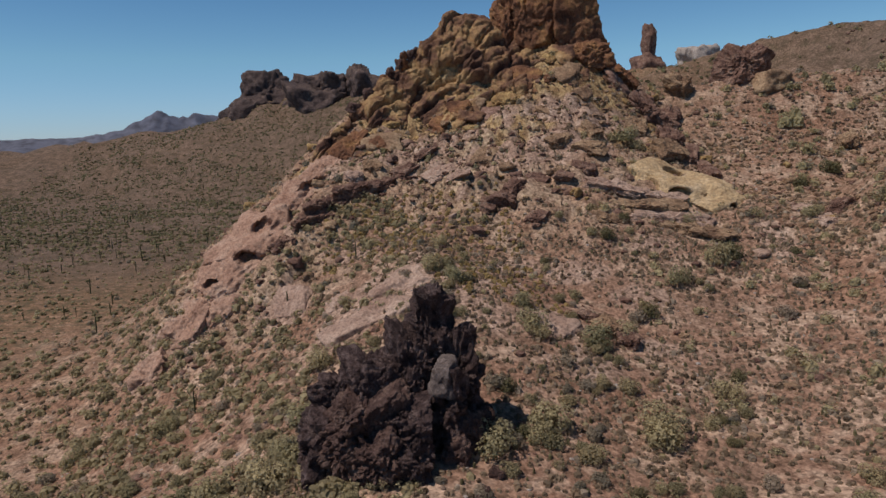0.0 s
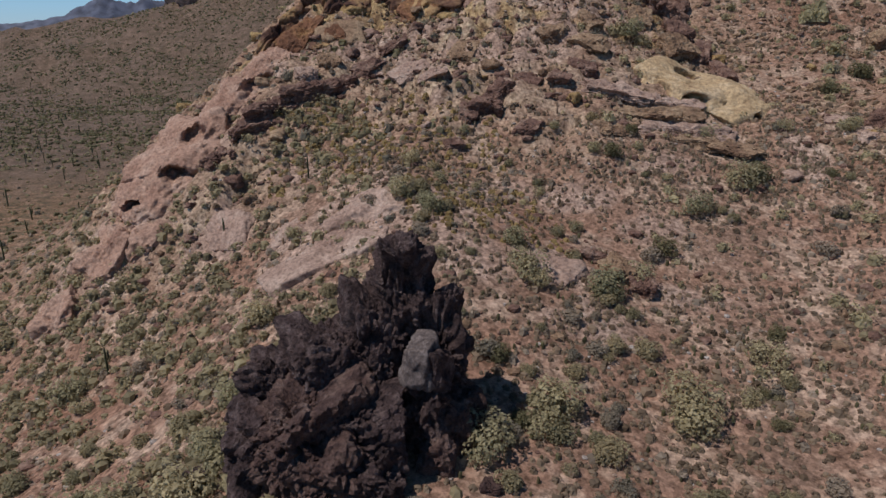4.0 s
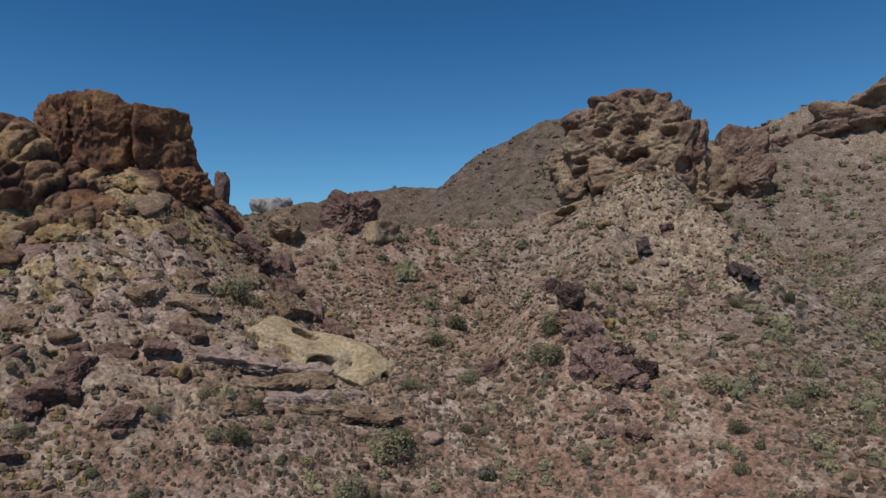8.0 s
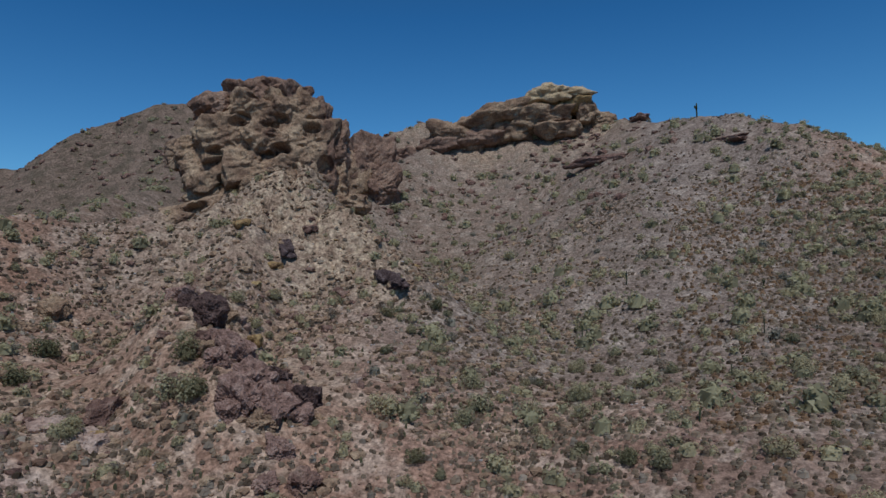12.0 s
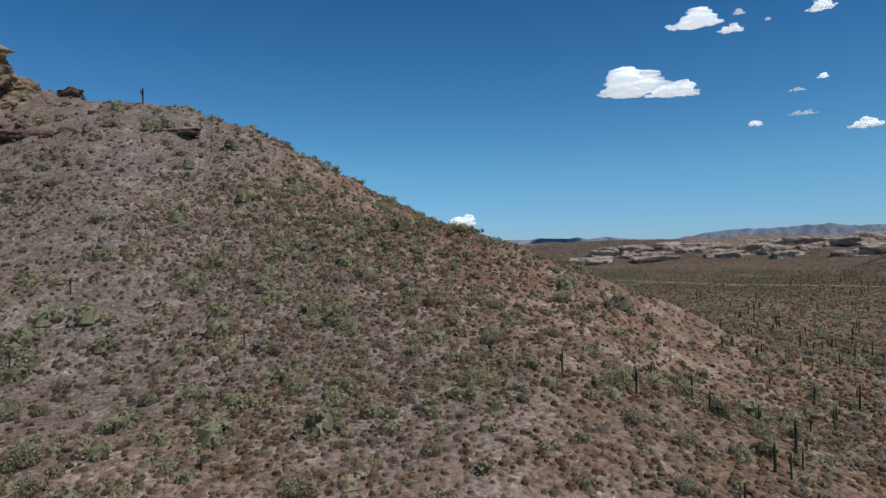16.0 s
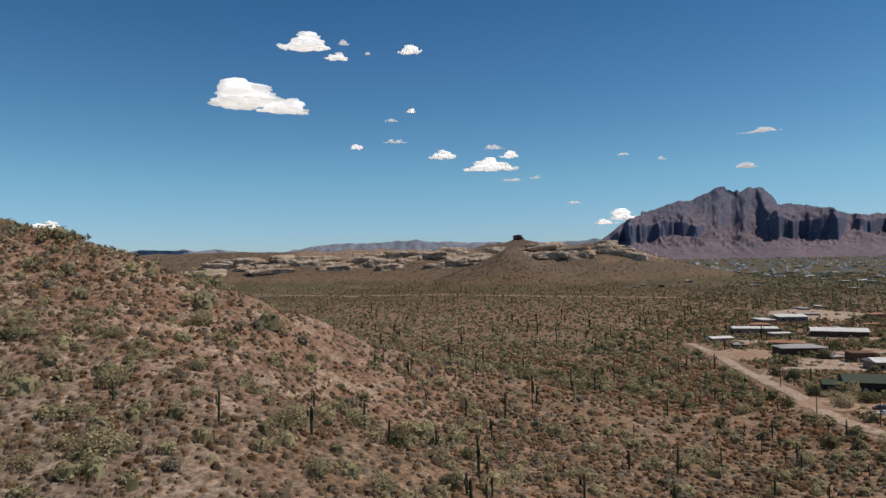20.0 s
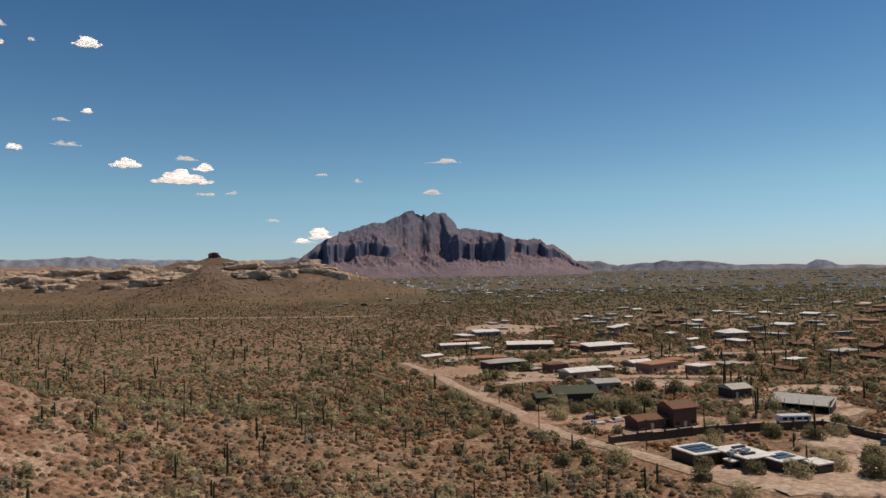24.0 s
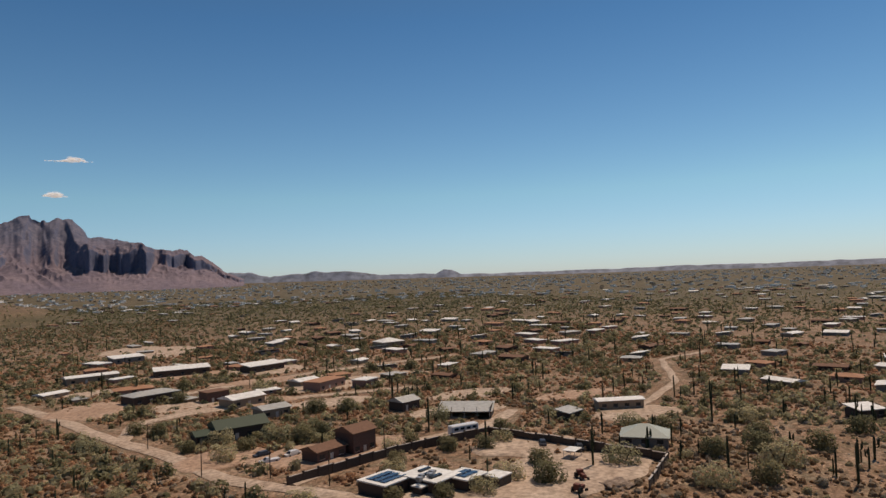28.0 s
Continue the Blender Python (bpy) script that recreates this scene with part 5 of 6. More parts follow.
def clear_of(x, y, gap=2.5):
    """True where no road, yard or house ground lies."""
    ok = np.ones(len(x), bool)
    for line in ROADS:
        for (ax, ay), (bx, by) in zip(line, line[1:]):
            dx, dy = bx - ax, by - ay
            s = np.clip(((x - ax) * dx + (y - ay) * dy) / (dx * dx + dy * dy), 0, 1)
            ok &= np.hypot(x - ax - s * dx, y - ay - s * dy) > gap + 3.5
    for cx, cy, a, b in YARDS:
        ok &= (((x - cx) / a) ** 2 + ((y - cy) / b) ** 2 > 0.9) | ((x * 7.3 + y * 3.1) % 1.0 < 0.16)
    return ok


def spread(rng, n, x0, x1, y0, y1, bare=0.6):
    x, y = rng.uniform(x0, x1, n), rng.uniform(y0, y1, n)
    keep = clear_of(x, y) & (rng.uniform(0, 1, n) > bare * rocky(x, y, None)) & (rng.uniform(-0.5, 1, n) < 0.7 + field(x, y, 26, 21))
    x, y = x[keep], y[keep]
    return np.stack([x, y, on_sheet(x, y)], -1)


rng = np.random.RandomState(5)
# small dry clumps and bursage, too many to count


def mound(sides=6):
    """A low cushion: an uneven dome of twigs and leaves."""
    w = np.linspace(0, 2 * math.pi, sides, endpoint=False) + rng.uniform(-0.25, 0.25, sides)
    base = np.stack([0.62 * np.cos(w), 0.62 * np.sin(w), np.full(sides, -0.12)], -1) * rng.uniform(0.75, 1.25, (sides, 1))
    ring = np.stack([0.48 * np.cos(w + 0.3), 0.48 * np.sin(w + 0.3), np.full(sides, 0.36)], -1) * rng.uniform(0.75, 1.25, (sides, 1))
    co = np.concatenate([base, ring, [(rng.uniform(-0.1, 0.1), rng.uniform(-0.1, 0.1), 0.56)]])
    f = []
    for k in range(sides):
        j = (k + 1) % sides
        f += [(k, j, sides + j), (k, sides + j, sides + k), (sides + k, sides + j, 2 * sides)]
    return co, np.array(f)


def heart(wide, tall):
    """The dense inside of a bush."""
    co, f = mound(7)
    return co * (wide * 0.72, wide * 0.72, tall * 1.15) + (0, 0, 0.05), f


tuft = [joined([leaf_cloud(rng, 10, 0.95, 0.75, 0.2, 2), mound(5)]), mound(7), joined([leaf_cloud(rng, 10, 0.85, 0.8, 0.2, 2), mound(5)]), mound()]
for name, n, mat, label in (("dry_tufts", 13000, M_DRY, "small dry tan brittlebush tufts dotting the stony ground"), ("grey_tufts", 6000, M_GREYB, "small grey-green bursage tufts dotting the slopes"), ("dark_tufts", 2000, M_OLIVE, "small dark olive shrubs dotting the slopes")):
    p = spread(rng, n, -115, 340, -165, 310, 0.4)
    strewn(name, tuft, p, rng.uniform(0.7, 1.7, len(p)), rng.uniform(0, 6.3, len(p)), rng.randint(0, 4, len(p)), mat, label, "scrub")
p = spread(rng, 11000, -30, 160, 60, 195, 0.4)
strewn("brown_mounds", tuft, p, rng.uniform(0.5, 1.1, len(p)), rng.uniform(0, 6.3, len(p)), rng.randint(0, 4, len(p)), M_DRY, "low brown dry mounds packed over the slope", "scrub")
p = spread(rng, 4800, 120, 430, -70, 270, 0.4)
strewn("hill_mounds", tuft, p, rng.uniform(0.6, 1.3, len(p)), rng.uniform(0, 6.3, len(p)), rng.randint(0, 4, len(p)), M_TWIG, "low dark brown dead shrubs dotting the grey hill", "scrub")
p = spread(rng, 21000, -60, 330, -230, 80, 0.4)
strewn("valley_tufts", tuft, p, rng.uniform(0.6, 1.5, len(p)), rng.uniform(0, 6.3, len(p)), rng.randint(0, 4, len(p)), M_RUST, "small brown dry shrubs dotting the flat desert floor", "scrub")
p = spread(rng, 9000, 75, 270, -75, 60, 0.0)
strewn("slope_mounds", tuft, p, rng.uniform(0.5, 1.1, len(p)), rng.uniform(0, 6.3, len(p)), rng.randint(0, 4, len(p)), M_DRY, "low dry brown mounds packed over the foot of the hill", "scrub")
p = spread(rng, 13000, -260, 150, -430, -95, 0.0)
strewn("town_brush", tuft, p, rng.uniform(0.7, 2.0, len(p)), rng.uniform(0, 6.3, len(p)), rng.randint(0, 4, len(p)), M_RUST, "dry reddish-brown brush between the houses", "scrub")
# brush on the plain and the long brown slope behind the first cliff
brush = np.random.RandomState(77)
for name, n, x0, x1, y0, y1, lo, hi, mat, label in (("plain_brush", 5500, -330, 30, 190, 520, 0.7, 2.4, M_OLIVE, "olive-green brush packed over the plain"), ("dark_brush", 2600, -330, 40, 200, 640, 0.8, 2.6, M_DARKG, "dark green bushes dotting the plain and the long slope"), ("slope_brush", 21000, -480, 260, 450, 1130, 1.0, 3.2, M_DARKG, "dark scrub dotting the long brown slope")):
    p = spread(brush, n, x0, x1, y0, y1, 0.4)
    strewn(name, [tuft[3], mound(), mound(5)], p, lo + (hi - lo) * brush.uniform(0, 1, len(p)) ** 2, brush.uniform(0, 6.3, len(p)), brush.randint(0, 3, len(p)), mat, label, "scrub")
p = spread(brush, 4200, -140, 2, 55, 215, 0.6)
strewn("foot_brush", [joined([leaf_cloud(brush, 34, 1.1, 0.85, 0.16, 3), heart(1.1, 0.8)]), joined([leaf_cloud(brush, 34, 1.2, 0.75, 0.16, 3), heart(1.1, 0.7)]), joined([leaf_cloud(brush, 30, 1.0, 0.95, 0.16, 2), heart(1.0, 0.9)])], p, 1.0 + 2.0 * brush.uniform(0, 1, len(p)) ** 2, brush.uniform(0, 6.3, len(p)), brush.randint(0, 3, len(p)), M_OLIVE, "olive-grey brush over the foot of the slope", "scrub")
for name, n, lo, hi, mat, label in (("valley_brush", 6500, 0.8, 2.6, M_DARKG, "dark green scrub over the far desert floor"), ("rusty_brush", 22000, 0.7, 2.2, M_RUST, "rusty brown scrub over the far desert floor")):
    p = spread(brush, n, 20, 620, -820, -100, 0.0)
    strewn(name, [tuft[3], mound(), mound(5)], p, lo + (hi - lo) * brush.uniform(0, 1, len(p)) ** 2, brush.uniform(0, 6.3, len(p)), brush.randint(0, 3, len(p)), mat, label, "scrub")
p = spread(brush, 1300, -240, 170, -460, -90, 0.0)
strewn("town_bushes", [leaf_cloud(brush, 70, 1.3, 1.0, 0.19, 4), leaf_cloud(brush, 70, 1.2, 1.1, 0.19, 4)], p, brush.uniform(1.5, 3.6, len(p)), brush.uniform(0, 6.3, len(p)), brush.randint(0, 2, len(p)), M_DARKG, "dark green bushes growing between the houses", "scrub")
p = spread(brush, 1000, 60, 330, -75, 290, 0.4)
strewn("slope_bushes", [joined([leaf_cloud(brush, 90, 1.25, 0.95, 0.125, 4), heart(1.2, 0.9)]), joined([leaf_cloud(brush, 90, 1.15, 1.0, 0.125, 5), heart(1.1, 0.95)]), joined([leaf_cloud(brush, 80, 1.3, 0.85, 0.125, 4), heart(1.2, 0.8)])], p, 1.2 + 2.0 * brush.uniform(0, 1, len(p)) ** 1.5, brush.uniform(0, 6.3, len(p)), brush.randint(0, 3, len(p)), M_PALO, "rounded pale green bushes over the stony slope", "scrub")
p = spread(brush, 1500, -20, 190, 95, 250, 0.0)
stub = [(co * (0.42, 0.42, 1.35), f) for co, f in (mound(6), mound(5), mound(6))]
strewn("cholla_stubs", stub, p, brush.uniform(0.7, 1.5, len(p)), brush.uniform(0, 6.3, len(p)), brush.randint(0, 3, len(p)), M_DARKG, "small upright dark cholla over the stony slope", "cactus")
p = np.concatenate([spread(brush, 2000, -40, 260, 90, 270, 0.2), spread(brush, 2600, 115, 340, 60, 260, 0.2)])
strewn("dead_brush", tuft, p, brush.uniform(0.6, 1.4, len(p)), brush.uniform(0, 6.3, len(p)), brush.randint(0, 4, len(p)), M_TWIG, "small dead brown shrubs over the hill", "scrub")
p = np.concatenate([spread(brush, 500, -22, 34, 178, 212, 0.0), spread(brush, 260, 8, 40, 148, 172, 0.0)])
strewn("ochre_tufts", tuft, p, brush.uniform(0.7, 1.5, len(p)), brush.uniform(0, 6.3, len(p)), brush.randint(0, 4, len(p)), M_STRAW, "ochre dry grass tufts on the spur", "scrub")
# stones
dirs, tris = ball(1)
grit = []
for k in range(5):
    co = np.array([list(v) for v in dirs]) * rng.uniform(0.6, 1.2, (1, 3)) * (1 + rng.uniform(-0.25, 0.25, (len(dirs), 1)))
    grit.append((co * (1, 1, 0.7), tris))
for name, n, mat, label in (("loose_stones", 9000, M_STONE, "loose brown stones scattered over the slopes"), ("dark_stones", 7000, M_ROCK_RED, "dark red-brown stones scattered over the slopes"), ("pale_stones", 4500, M_ROCK_WHITE, "pale stones scattered over the slopes")):
    p = spread(rng, n, -115, 400, -60, 320, -1)
    strewn(name, grit, p, rng.uniform(0.18, 0.45, len(p)) * (1 + (1.6 if mat is M_ROCK_RED else 0.6) * (rng.uniform(0, 1, len(p)) > 0.94)), rng.uniform(0, 6.3, len(p)), rng.randint(0, 5, len(p)), mat, label, "stones")

p = spread(rng, 2600, 330, 640, 70, 540, -1)
strewn("hill_rocks", grit, p, 0.6 + 2.6 * rng.uniform(0, 1, len(p)) ** 2, rng.uniform(0, 6.3, len(p)), rng.randint(0, 5, len(p)), M_ROCK_RED, "brown broken rocks over the high back slopes", "stones")
p = spread(rng, 9500, -70, 200, 110, 275, -1)
p = p[rng.uniform(0, 1, len(p)) < 0.12 + rocky(p[:, 0], p[:, 1], None)]
half = len(p) // 2
for name, q, mat, label in (("red_rubble", p[:half], M_ROCK_RED, "dark red broken rocks strewn over the hill"), ("tan_rubble", p[half:], M_ROCK_TAN, "tan broken rocks strewn over the hill")):
    strewn(name, grit, q, 0.35 + 1.3 * rng.uniform(0, 1, len(q)) ** 2.5, rng.uniform(0, 6.3, len(q)), rng.randint(0, 5, len(q)), mat, label, "stones")
p = spread(rng, 3600, 110, 330, 100, 260, -1)
strewn("gully_rocks", grit, p, 0.4 + 1.3 * rng.uniform(0, 1, len(p)) ** 2, rng.uniform(0, 6.3, len(p)), rng.randint(0, 5, len(p)), M_ROCK_TAN, "tan broken rocks over the spur below the tower", "stones")
# shrubs: those near the flight singly, the rest joined


def shrub_parts(seed, n, wide, tall, leaf):
    r = np.random.RandomState(seed)
    return leaf_cloud(r, n, wide, tall, leaf, 6), sticks(r, 5, 0.08, wide * 0.8, tall, 0.04)


KINDS = [("creosote_bush", M_OLIVE, "dark olive creosote bush on the stony slope", 1.9, 1.9, 0.22), ("palo_verde", M_PALO, "yellow-green palo verde bush on the slope", 2.5, 2.7, 0.24), ("grey_bush", M_GREYB, "grey-green desert bush on the slope", 1.7, 1.6, 0.2), ("mesquite", M_DARKG, "dense dark green mesquite bush", 2.3, 2.6, 0.24)]
shrubs = []
for k, (name, mat, label, wide, tall, leaf) in enumerate(KINDS):
    for j in range(2):
        (co, f), (sc, sf) = shrub_parts(40 + 7 * k + j, 1100, wide, tall, leaf * 0.56)
        shrubs.append((name, mat, label, mesh_from(name + "_crown", co, f, mat, False), mesh_from(name + "_stem", sc, sf, M_BARK)))


def lone_shrub(k, x, y, size, turn, group):
    name, mat, label, crown, stem = shrubs[k]
    z = land_at(x, y)
    ob = thing(name, pose(x, y, z - 0.1, 0, 0, turn) @ Matrix.Scale(size, 4), label, "bush", group)
    part("crown", crown, ob)
    part("stem", stem, ob)
    return ob


lone = spread(np.random.RandomState(8), 700, -30, 215, -30, 195, 0.7)[:295]
pick = np.random.RandomState(9)
for x, y, z in lone:
    u = pick.uniform()
    k = 2 * (0 if u < 0.42 else 1 if u < 0.72 else 2 if u < 0.9 else 3) + pick.randint(0, 2)
    lone_shrub(k, x, y, pick.uniform(0.75, 1.5) * (0.8 if z < 4 else 1.0), pick.uniform(0, 360), "shrubs on the near slopes")
# shrubs that stand out
for k, x, y, size in ((3, 82, 238, 2.8), (2, 86, 235, 2.0), (3, 86, 171, 2.9), (7, 89, 173, 2.4), (3, 71, 164, 2.2), (6, 141, 176, 2.4), (3, 131, 172, 2.6), (7, 133, 168, 2.0), (2, 28, 148, 1.8), (3, 29, 140, 2.4), (4, 57, 151, 2.6), (6, 59, 153, 2.0), (2, 42, 139, 2.4), (3, 48, 114, 3.0), (2, 46, 110, 2.6), (3, 14, 105, 2.6), (2, 26, 112, 2.6), (3, 23, 109, 1.8), (2, -18, 141, 2.2), (3, -19, 110, 2.4), (2, -23, 104, 2.6), (0, -22, 115, 2.0), (1, 11, 153, 1.8), (6, 163, 213, 2.6), (7, 150, 224, 2.6), (6, 134, 214, 2.0), (3, 150, 138, 2.0), (2, 161, 120, 2.0), (0, 30, 104, 2.0), (4, 36, 124, 2.0), (3, 64, 124, 2.0), (5, 92, 150, 2.4), (4, 100, 160, 2.2)):
    lone_shrub(k, x, y, size * 0.8, 37 * x, "larger shrubs of the slopes")
pick = np.random.RandomState(19)
for x, y, z in spread(np.random.RandomState(18), 260, -80, 60, 60, 165, 0.9)[:130]:
    lone_shrub((0, 1, 2, 3, 4, 5)[pick.randint(0, 6)], x, y, pick.uniform(0.8, 1.75), pick.uniform(0, 360), "shrubs below the black outcrop")

mid = [joined([leaf_cloud(np.random.RandomState(70 + k), 88, 2.1, 1.9, 0.25, 6), heart(2.1, 1.9)]) for k in range(4)]
for name, n, mat, label in (("creosote_bushes", 1000, M_OLIVE, "dark olive creosote bushes across hills and valley"), ("palo_verde_bushes", 1300, M_PALO, "yellow-green palo verde bushes across hills and valley"), ("grey_bushes", 1100, M_GREYB, "grey-green bushes across hills and valley")):
    p = spread(rng, n, -170, 520, -330, 420, 0.7)
    p = p[~((p[:, 0] > 20) & (p[:, 0] < 215) & (p[:, 1] > -30) & (p[:, 1] < 190) & (rng.uniform(0, 1, len(p)) < 0.5))]
    low_down = np.where(p[:, 2] < 4, 0.75, 1.0)
    strewn(name, mid, p, rng.uniform(0.6, 1.55, len(p)) * low_down, rng.uniform(0, 6.3, len(p)), rng.randint(0, 4, len(p)), mat, label, "bushes")
# more bushes on the grey hill
p = spread(rng, 1250, 140, 560, -50, 430, 0.7)
strewn("hill_bushes", mid, p, 1.0 + 1.9 * rng.uniform(0, 1, len(p)) ** 1.6, rng.uniform(0, 6.3, len(p)), rng.randint(0, 4, len(p)), M_PALO, "rounded pale olive bushes scattered over the grey hill", "bushes")
for name, n, mat, label in (("valley_palo_bushes", 950, M_PALO, "rounded yellow-olive bushes on the desert flat"), ("valley_creosote", 800, M_OLIVE, "rounded dark olive bushes on the desert flat")):
    p = spread(rng, n, 40, 430, -340, 45, 0.0)
    strewn(name, mid, p, rng.uniform(0.75, 1.55, len(p)), rng.uniform(0, 6.3, len(p)), rng.randint(0, 4, len(p)), mat, label, "bushes")
# scrub of the valley floor far out
low = [leaf_cloud(np.random.RandomState(90 + k), 16, 2.8, 2.4, 0.95, 3) for k in range(4)]
for name, n, mat, label in (("valley_scrub", 7500, M_OLIVE, "dark green scrub covering the valley floor"), ("valley_palo_verde", 9000, M_PALO, "yellow-green trees covering the valley floor")):
    az, dist = np.radians(rng.uniform(95, 250, n)), 200 + 1150 * rng.uniform(0, 1, n) ** 1.2
    x, y = 60 + dist * np.sin(az), 60 + dist * np.cos(az)
    keep = clear_of(x, y)
    x, y = x[keep], y[keep]
    p = np.stack([x, y, on_sheet(x, y)], -1)
    strewn(name, low, p, rng.uniform(0.45, 1.0, len(p)), rng.uniform(0, 6.3, len(p)), rng.randint(0, 4, len(p)), mat, label, "scrub")
p = spread(rng, 9500, -560, 170, -1300, -215, 0.0)
strewn("town_trees", low, p, rng.uniform(0.5, 1.15, len(p)), rng.uniform(0, 6.3, len(p)), rng.randint(0, 4, len(p)), M_DARKG, "dark olive trees standing between the houses", "trees")
p = spread(rng, 5200, -520, 700, 320, 1300, 0.3)
strewn("northern_scrub", low, p, rng.uniform(0.5, 1.2, len(p)), rng.uniform(0, 6.3, len(p)), rng.randint(0, 4, len(p)), M_OLIVE, "dark scrub on the northern plain and far slopes", "scrub")

# saguaros


def column(path, radii, sides=10):
    """A ribbed column along a path, closed at its tip."""
    cos, faces = [], []
    for k, (p, r) in enumerate(zip(path, radii)):
        for s in range(sides):
            a = 2 * math.pi * s / sides
            q = r * (1.0 if s % 2 else 0.82)
            cos.append((p[0] + q * math.cos(a), p[1] + q * math.sin(a), p[2]))
    for k in range(len(path) - 1):
        for s in range(sides):
            i, j = k * sides + s, k * sides + (s + 1) % sides
            faces.append((i, j, j + sides, i + sides))
    return np.array(cos), np.array(faces)


def saguaro_pieces(seed, sides=10):
    r = np.random.RandomState(seed)
    h = r.uniform(4.2, 7.0)
    w = r.uniform(0.22, 0.3)
    zs = [-0.4, h * 0.25, h * 0.6, h * 0.88, h * 0.97, h]
    trunk = column([(0.02 * z * math.sin(seed), 0, z) for z in zs], [w * 0.85, w, w * 1.05, w * 0.85, w * 0.5, 0.03], sides)
    arms = []
    for k in range(r.randint(0, 4) if seed % 3 else 0):
        a, z0, up = r.uniform(0, 6.3), h * r.uniform(0.38, 0.6), h * r.uniform(0.15, 0.35)
        out = r.uniform(0.55, 0.85)
        c, s = math.cos(a), math.sin(a)
        path = [(0.1 * c, 0.1 * s, z0), (out * 0.6 * c, out * 0.6 * s, z0 + 0.05), (out * c, out * s, z0 + 0.35), (out * c, out * s, z0 + up), (out * c, out * s, z0 + up + 0.3)]
        arms.append(column(path, [w * 0.55, w * 0.62, w * 0.7, w * 0.65, 0.03], sides - 2 if sides > 6 else 4))
    return trunk, arms


protos = []
for seed in range(8):
    trunk, arms = saguaro_pieces(seed + 1)
    protos.append((mesh_from("saguaro_trunk", *trunk, M_SAGUARO), [mesh_from("saguaro_arm", *a, M_SAGUARO) for a in arms]))
flat = [joined([t] + a) for t, a in (saguaro_pieces(s + 1, 6) for s in range(8))]


def saguaro(k, x, y, size, turn, group="saguaros of the slope and valley"):
    trunk, arms = protos[k]
    label = "tall dark green saguaro cactus with upright arms" if arms else "single dark green saguaro column"
    ob = thing("saguaro", pose(x, y, land_at(x, y), 0, 0, turn) @ Matrix.Scale(size, 4), label, "cactus", group)
    part("trunk", trunk, ob)
    for a in arms:
        part("arm", a, ob)


for k, (x, y, size) in enumerate([(146, -1, 0.9), (156, 9, 0.8), (174, 14, 0.75), (112, 13, 0.85), (153, 78, 0.5), (253, 94, 0.7), (227, 106, 0.7), (-12, 186, 0.8), (414, 61, 1.5), (-48, 150, 0.8), (122, -8, 0.8), (135, -22, 0.9), (98, -2, 0.6), (160, 120, 0.6), (180, 70, 0.5), (205, 60, 0.6), (240, 55, 0.6), (-30, 176, 0.7)]):
    saguaro((3 * k) % 8, x, y, size, 50 * k)
pick = np.random.RandomState(12)
near = spread(pick, 900, 15, 215, -235, 10, 0.5)
near = near[near[:, 2] < 14][:160]
for x, y, z in near:
    saguaro(pick.randint(0, 8), x, y, pick.uniform(0.4, 0.95), pick.uniform(0, 360))
az, dist = np.radians(rng.uniform(98, 245, 1700)), 150 + 850 * rng.uniform(0, 1, 1700) ** 1.3
x, y = 60 + dist * np.sin(az), 60 + dist * np.cos(az)
z = on_sheet(x, y)
keep = clear_of(x, y) & (z < 16 + 0.02 * dist) & ~((x > 15) & (x < 215) & (y > -235))
p = np.stack([x, y, z], -1)[keep]
strewn("far_saguaros", flat, p, rng.uniform(0.6, 1.25, len(p)), rng.uniform(0, 6.3, len(p)), rng.randint(0, 8, len(p)), M_SAGUARO, "dark saguaro columns standing all over the valley floor", "cacti", True)
p = spread(rng, 900, -420, 60, 150, 900, 0.5)
p = p[(p[:, 2] < 22) & ((p[:, 0] < -95) | (p[:, 1] > 330))]
strewn("northern_saguaros", flat, p, rng.uniform(0.5, 1.1, len(p)), rng.uniform(0, 6.3, len(p)), rng.randint(0, 8, len(p)), M_SAGUARO, "small dark saguaros on the northern plain", "cacti", True)
# low cholla on the spur
r = np.random.RandomState(33)
stub = [joined([column([(0, 0, -0.2), (0, 0, 0.5), (0, 0, 0.95), (0, 0, 1.15)], [0.16, 0.22, 0.2, 0.02], 6)])]
p = spread(r, 1500, -20, 110, 135, 260, 0.3)
strewn("cholla", stub, p, r.uniform(0.5, 1.3, len(p)), r.uniform(0, 6.3, len(p)), np.zeros(len(p), int), M_DRY, "short brown cholla stubs on the spur", "cacti", True)

# ---- settlement on the plain ----
M_DIRT = grained("pale_dirt", (0.40, 0.29, 0.215), (0.46, 0.345, 0.265), (0.52, 0.405, 0.32), 0.12, 0.7, relief=0.1, dist=0.1)
M_REDDIRT = grained("reddish_dirt", (0.36, 0.23, 0.16), (0.42, 0.28, 0.20), (0.47, 0.33, 0.25), 0.12, 0.7, relief=0.1, dist=0.1)
W_BROWN = plain("dark_brown_stucco", (0.085, 0.06, 0.05), 0.9)
W_RED = plain("red_brown_stucco", (0.13, 0.075, 0.062), 0.9)
W_TAN = plain("tan_stucco", (0.30, 0.23, 0.17), 0.9)
W_PINK = plain("pink_stucco", (0.34, 0.20, 0.16), 0.9)
W_GREY = plain("grey_siding", (0.20, 0.19, 0.18), 0.85)
W_DARK = plain("shaded_boards", (0.06, 0.05, 0.045), 0.9)
R_WHITE = plain("white_coated_roof", (0.73, 0.73, 0.71), 0.7, grit=0.25, scale=0.7)
R_GREY = plain("grey_sheet_roof", (0.42, 0.42, 0.40), 0.5, grit=0.25, scale=0.8)
R_GREEN = plain("dark_green_roof", (0.055, 0.075, 0.05), 0.6)
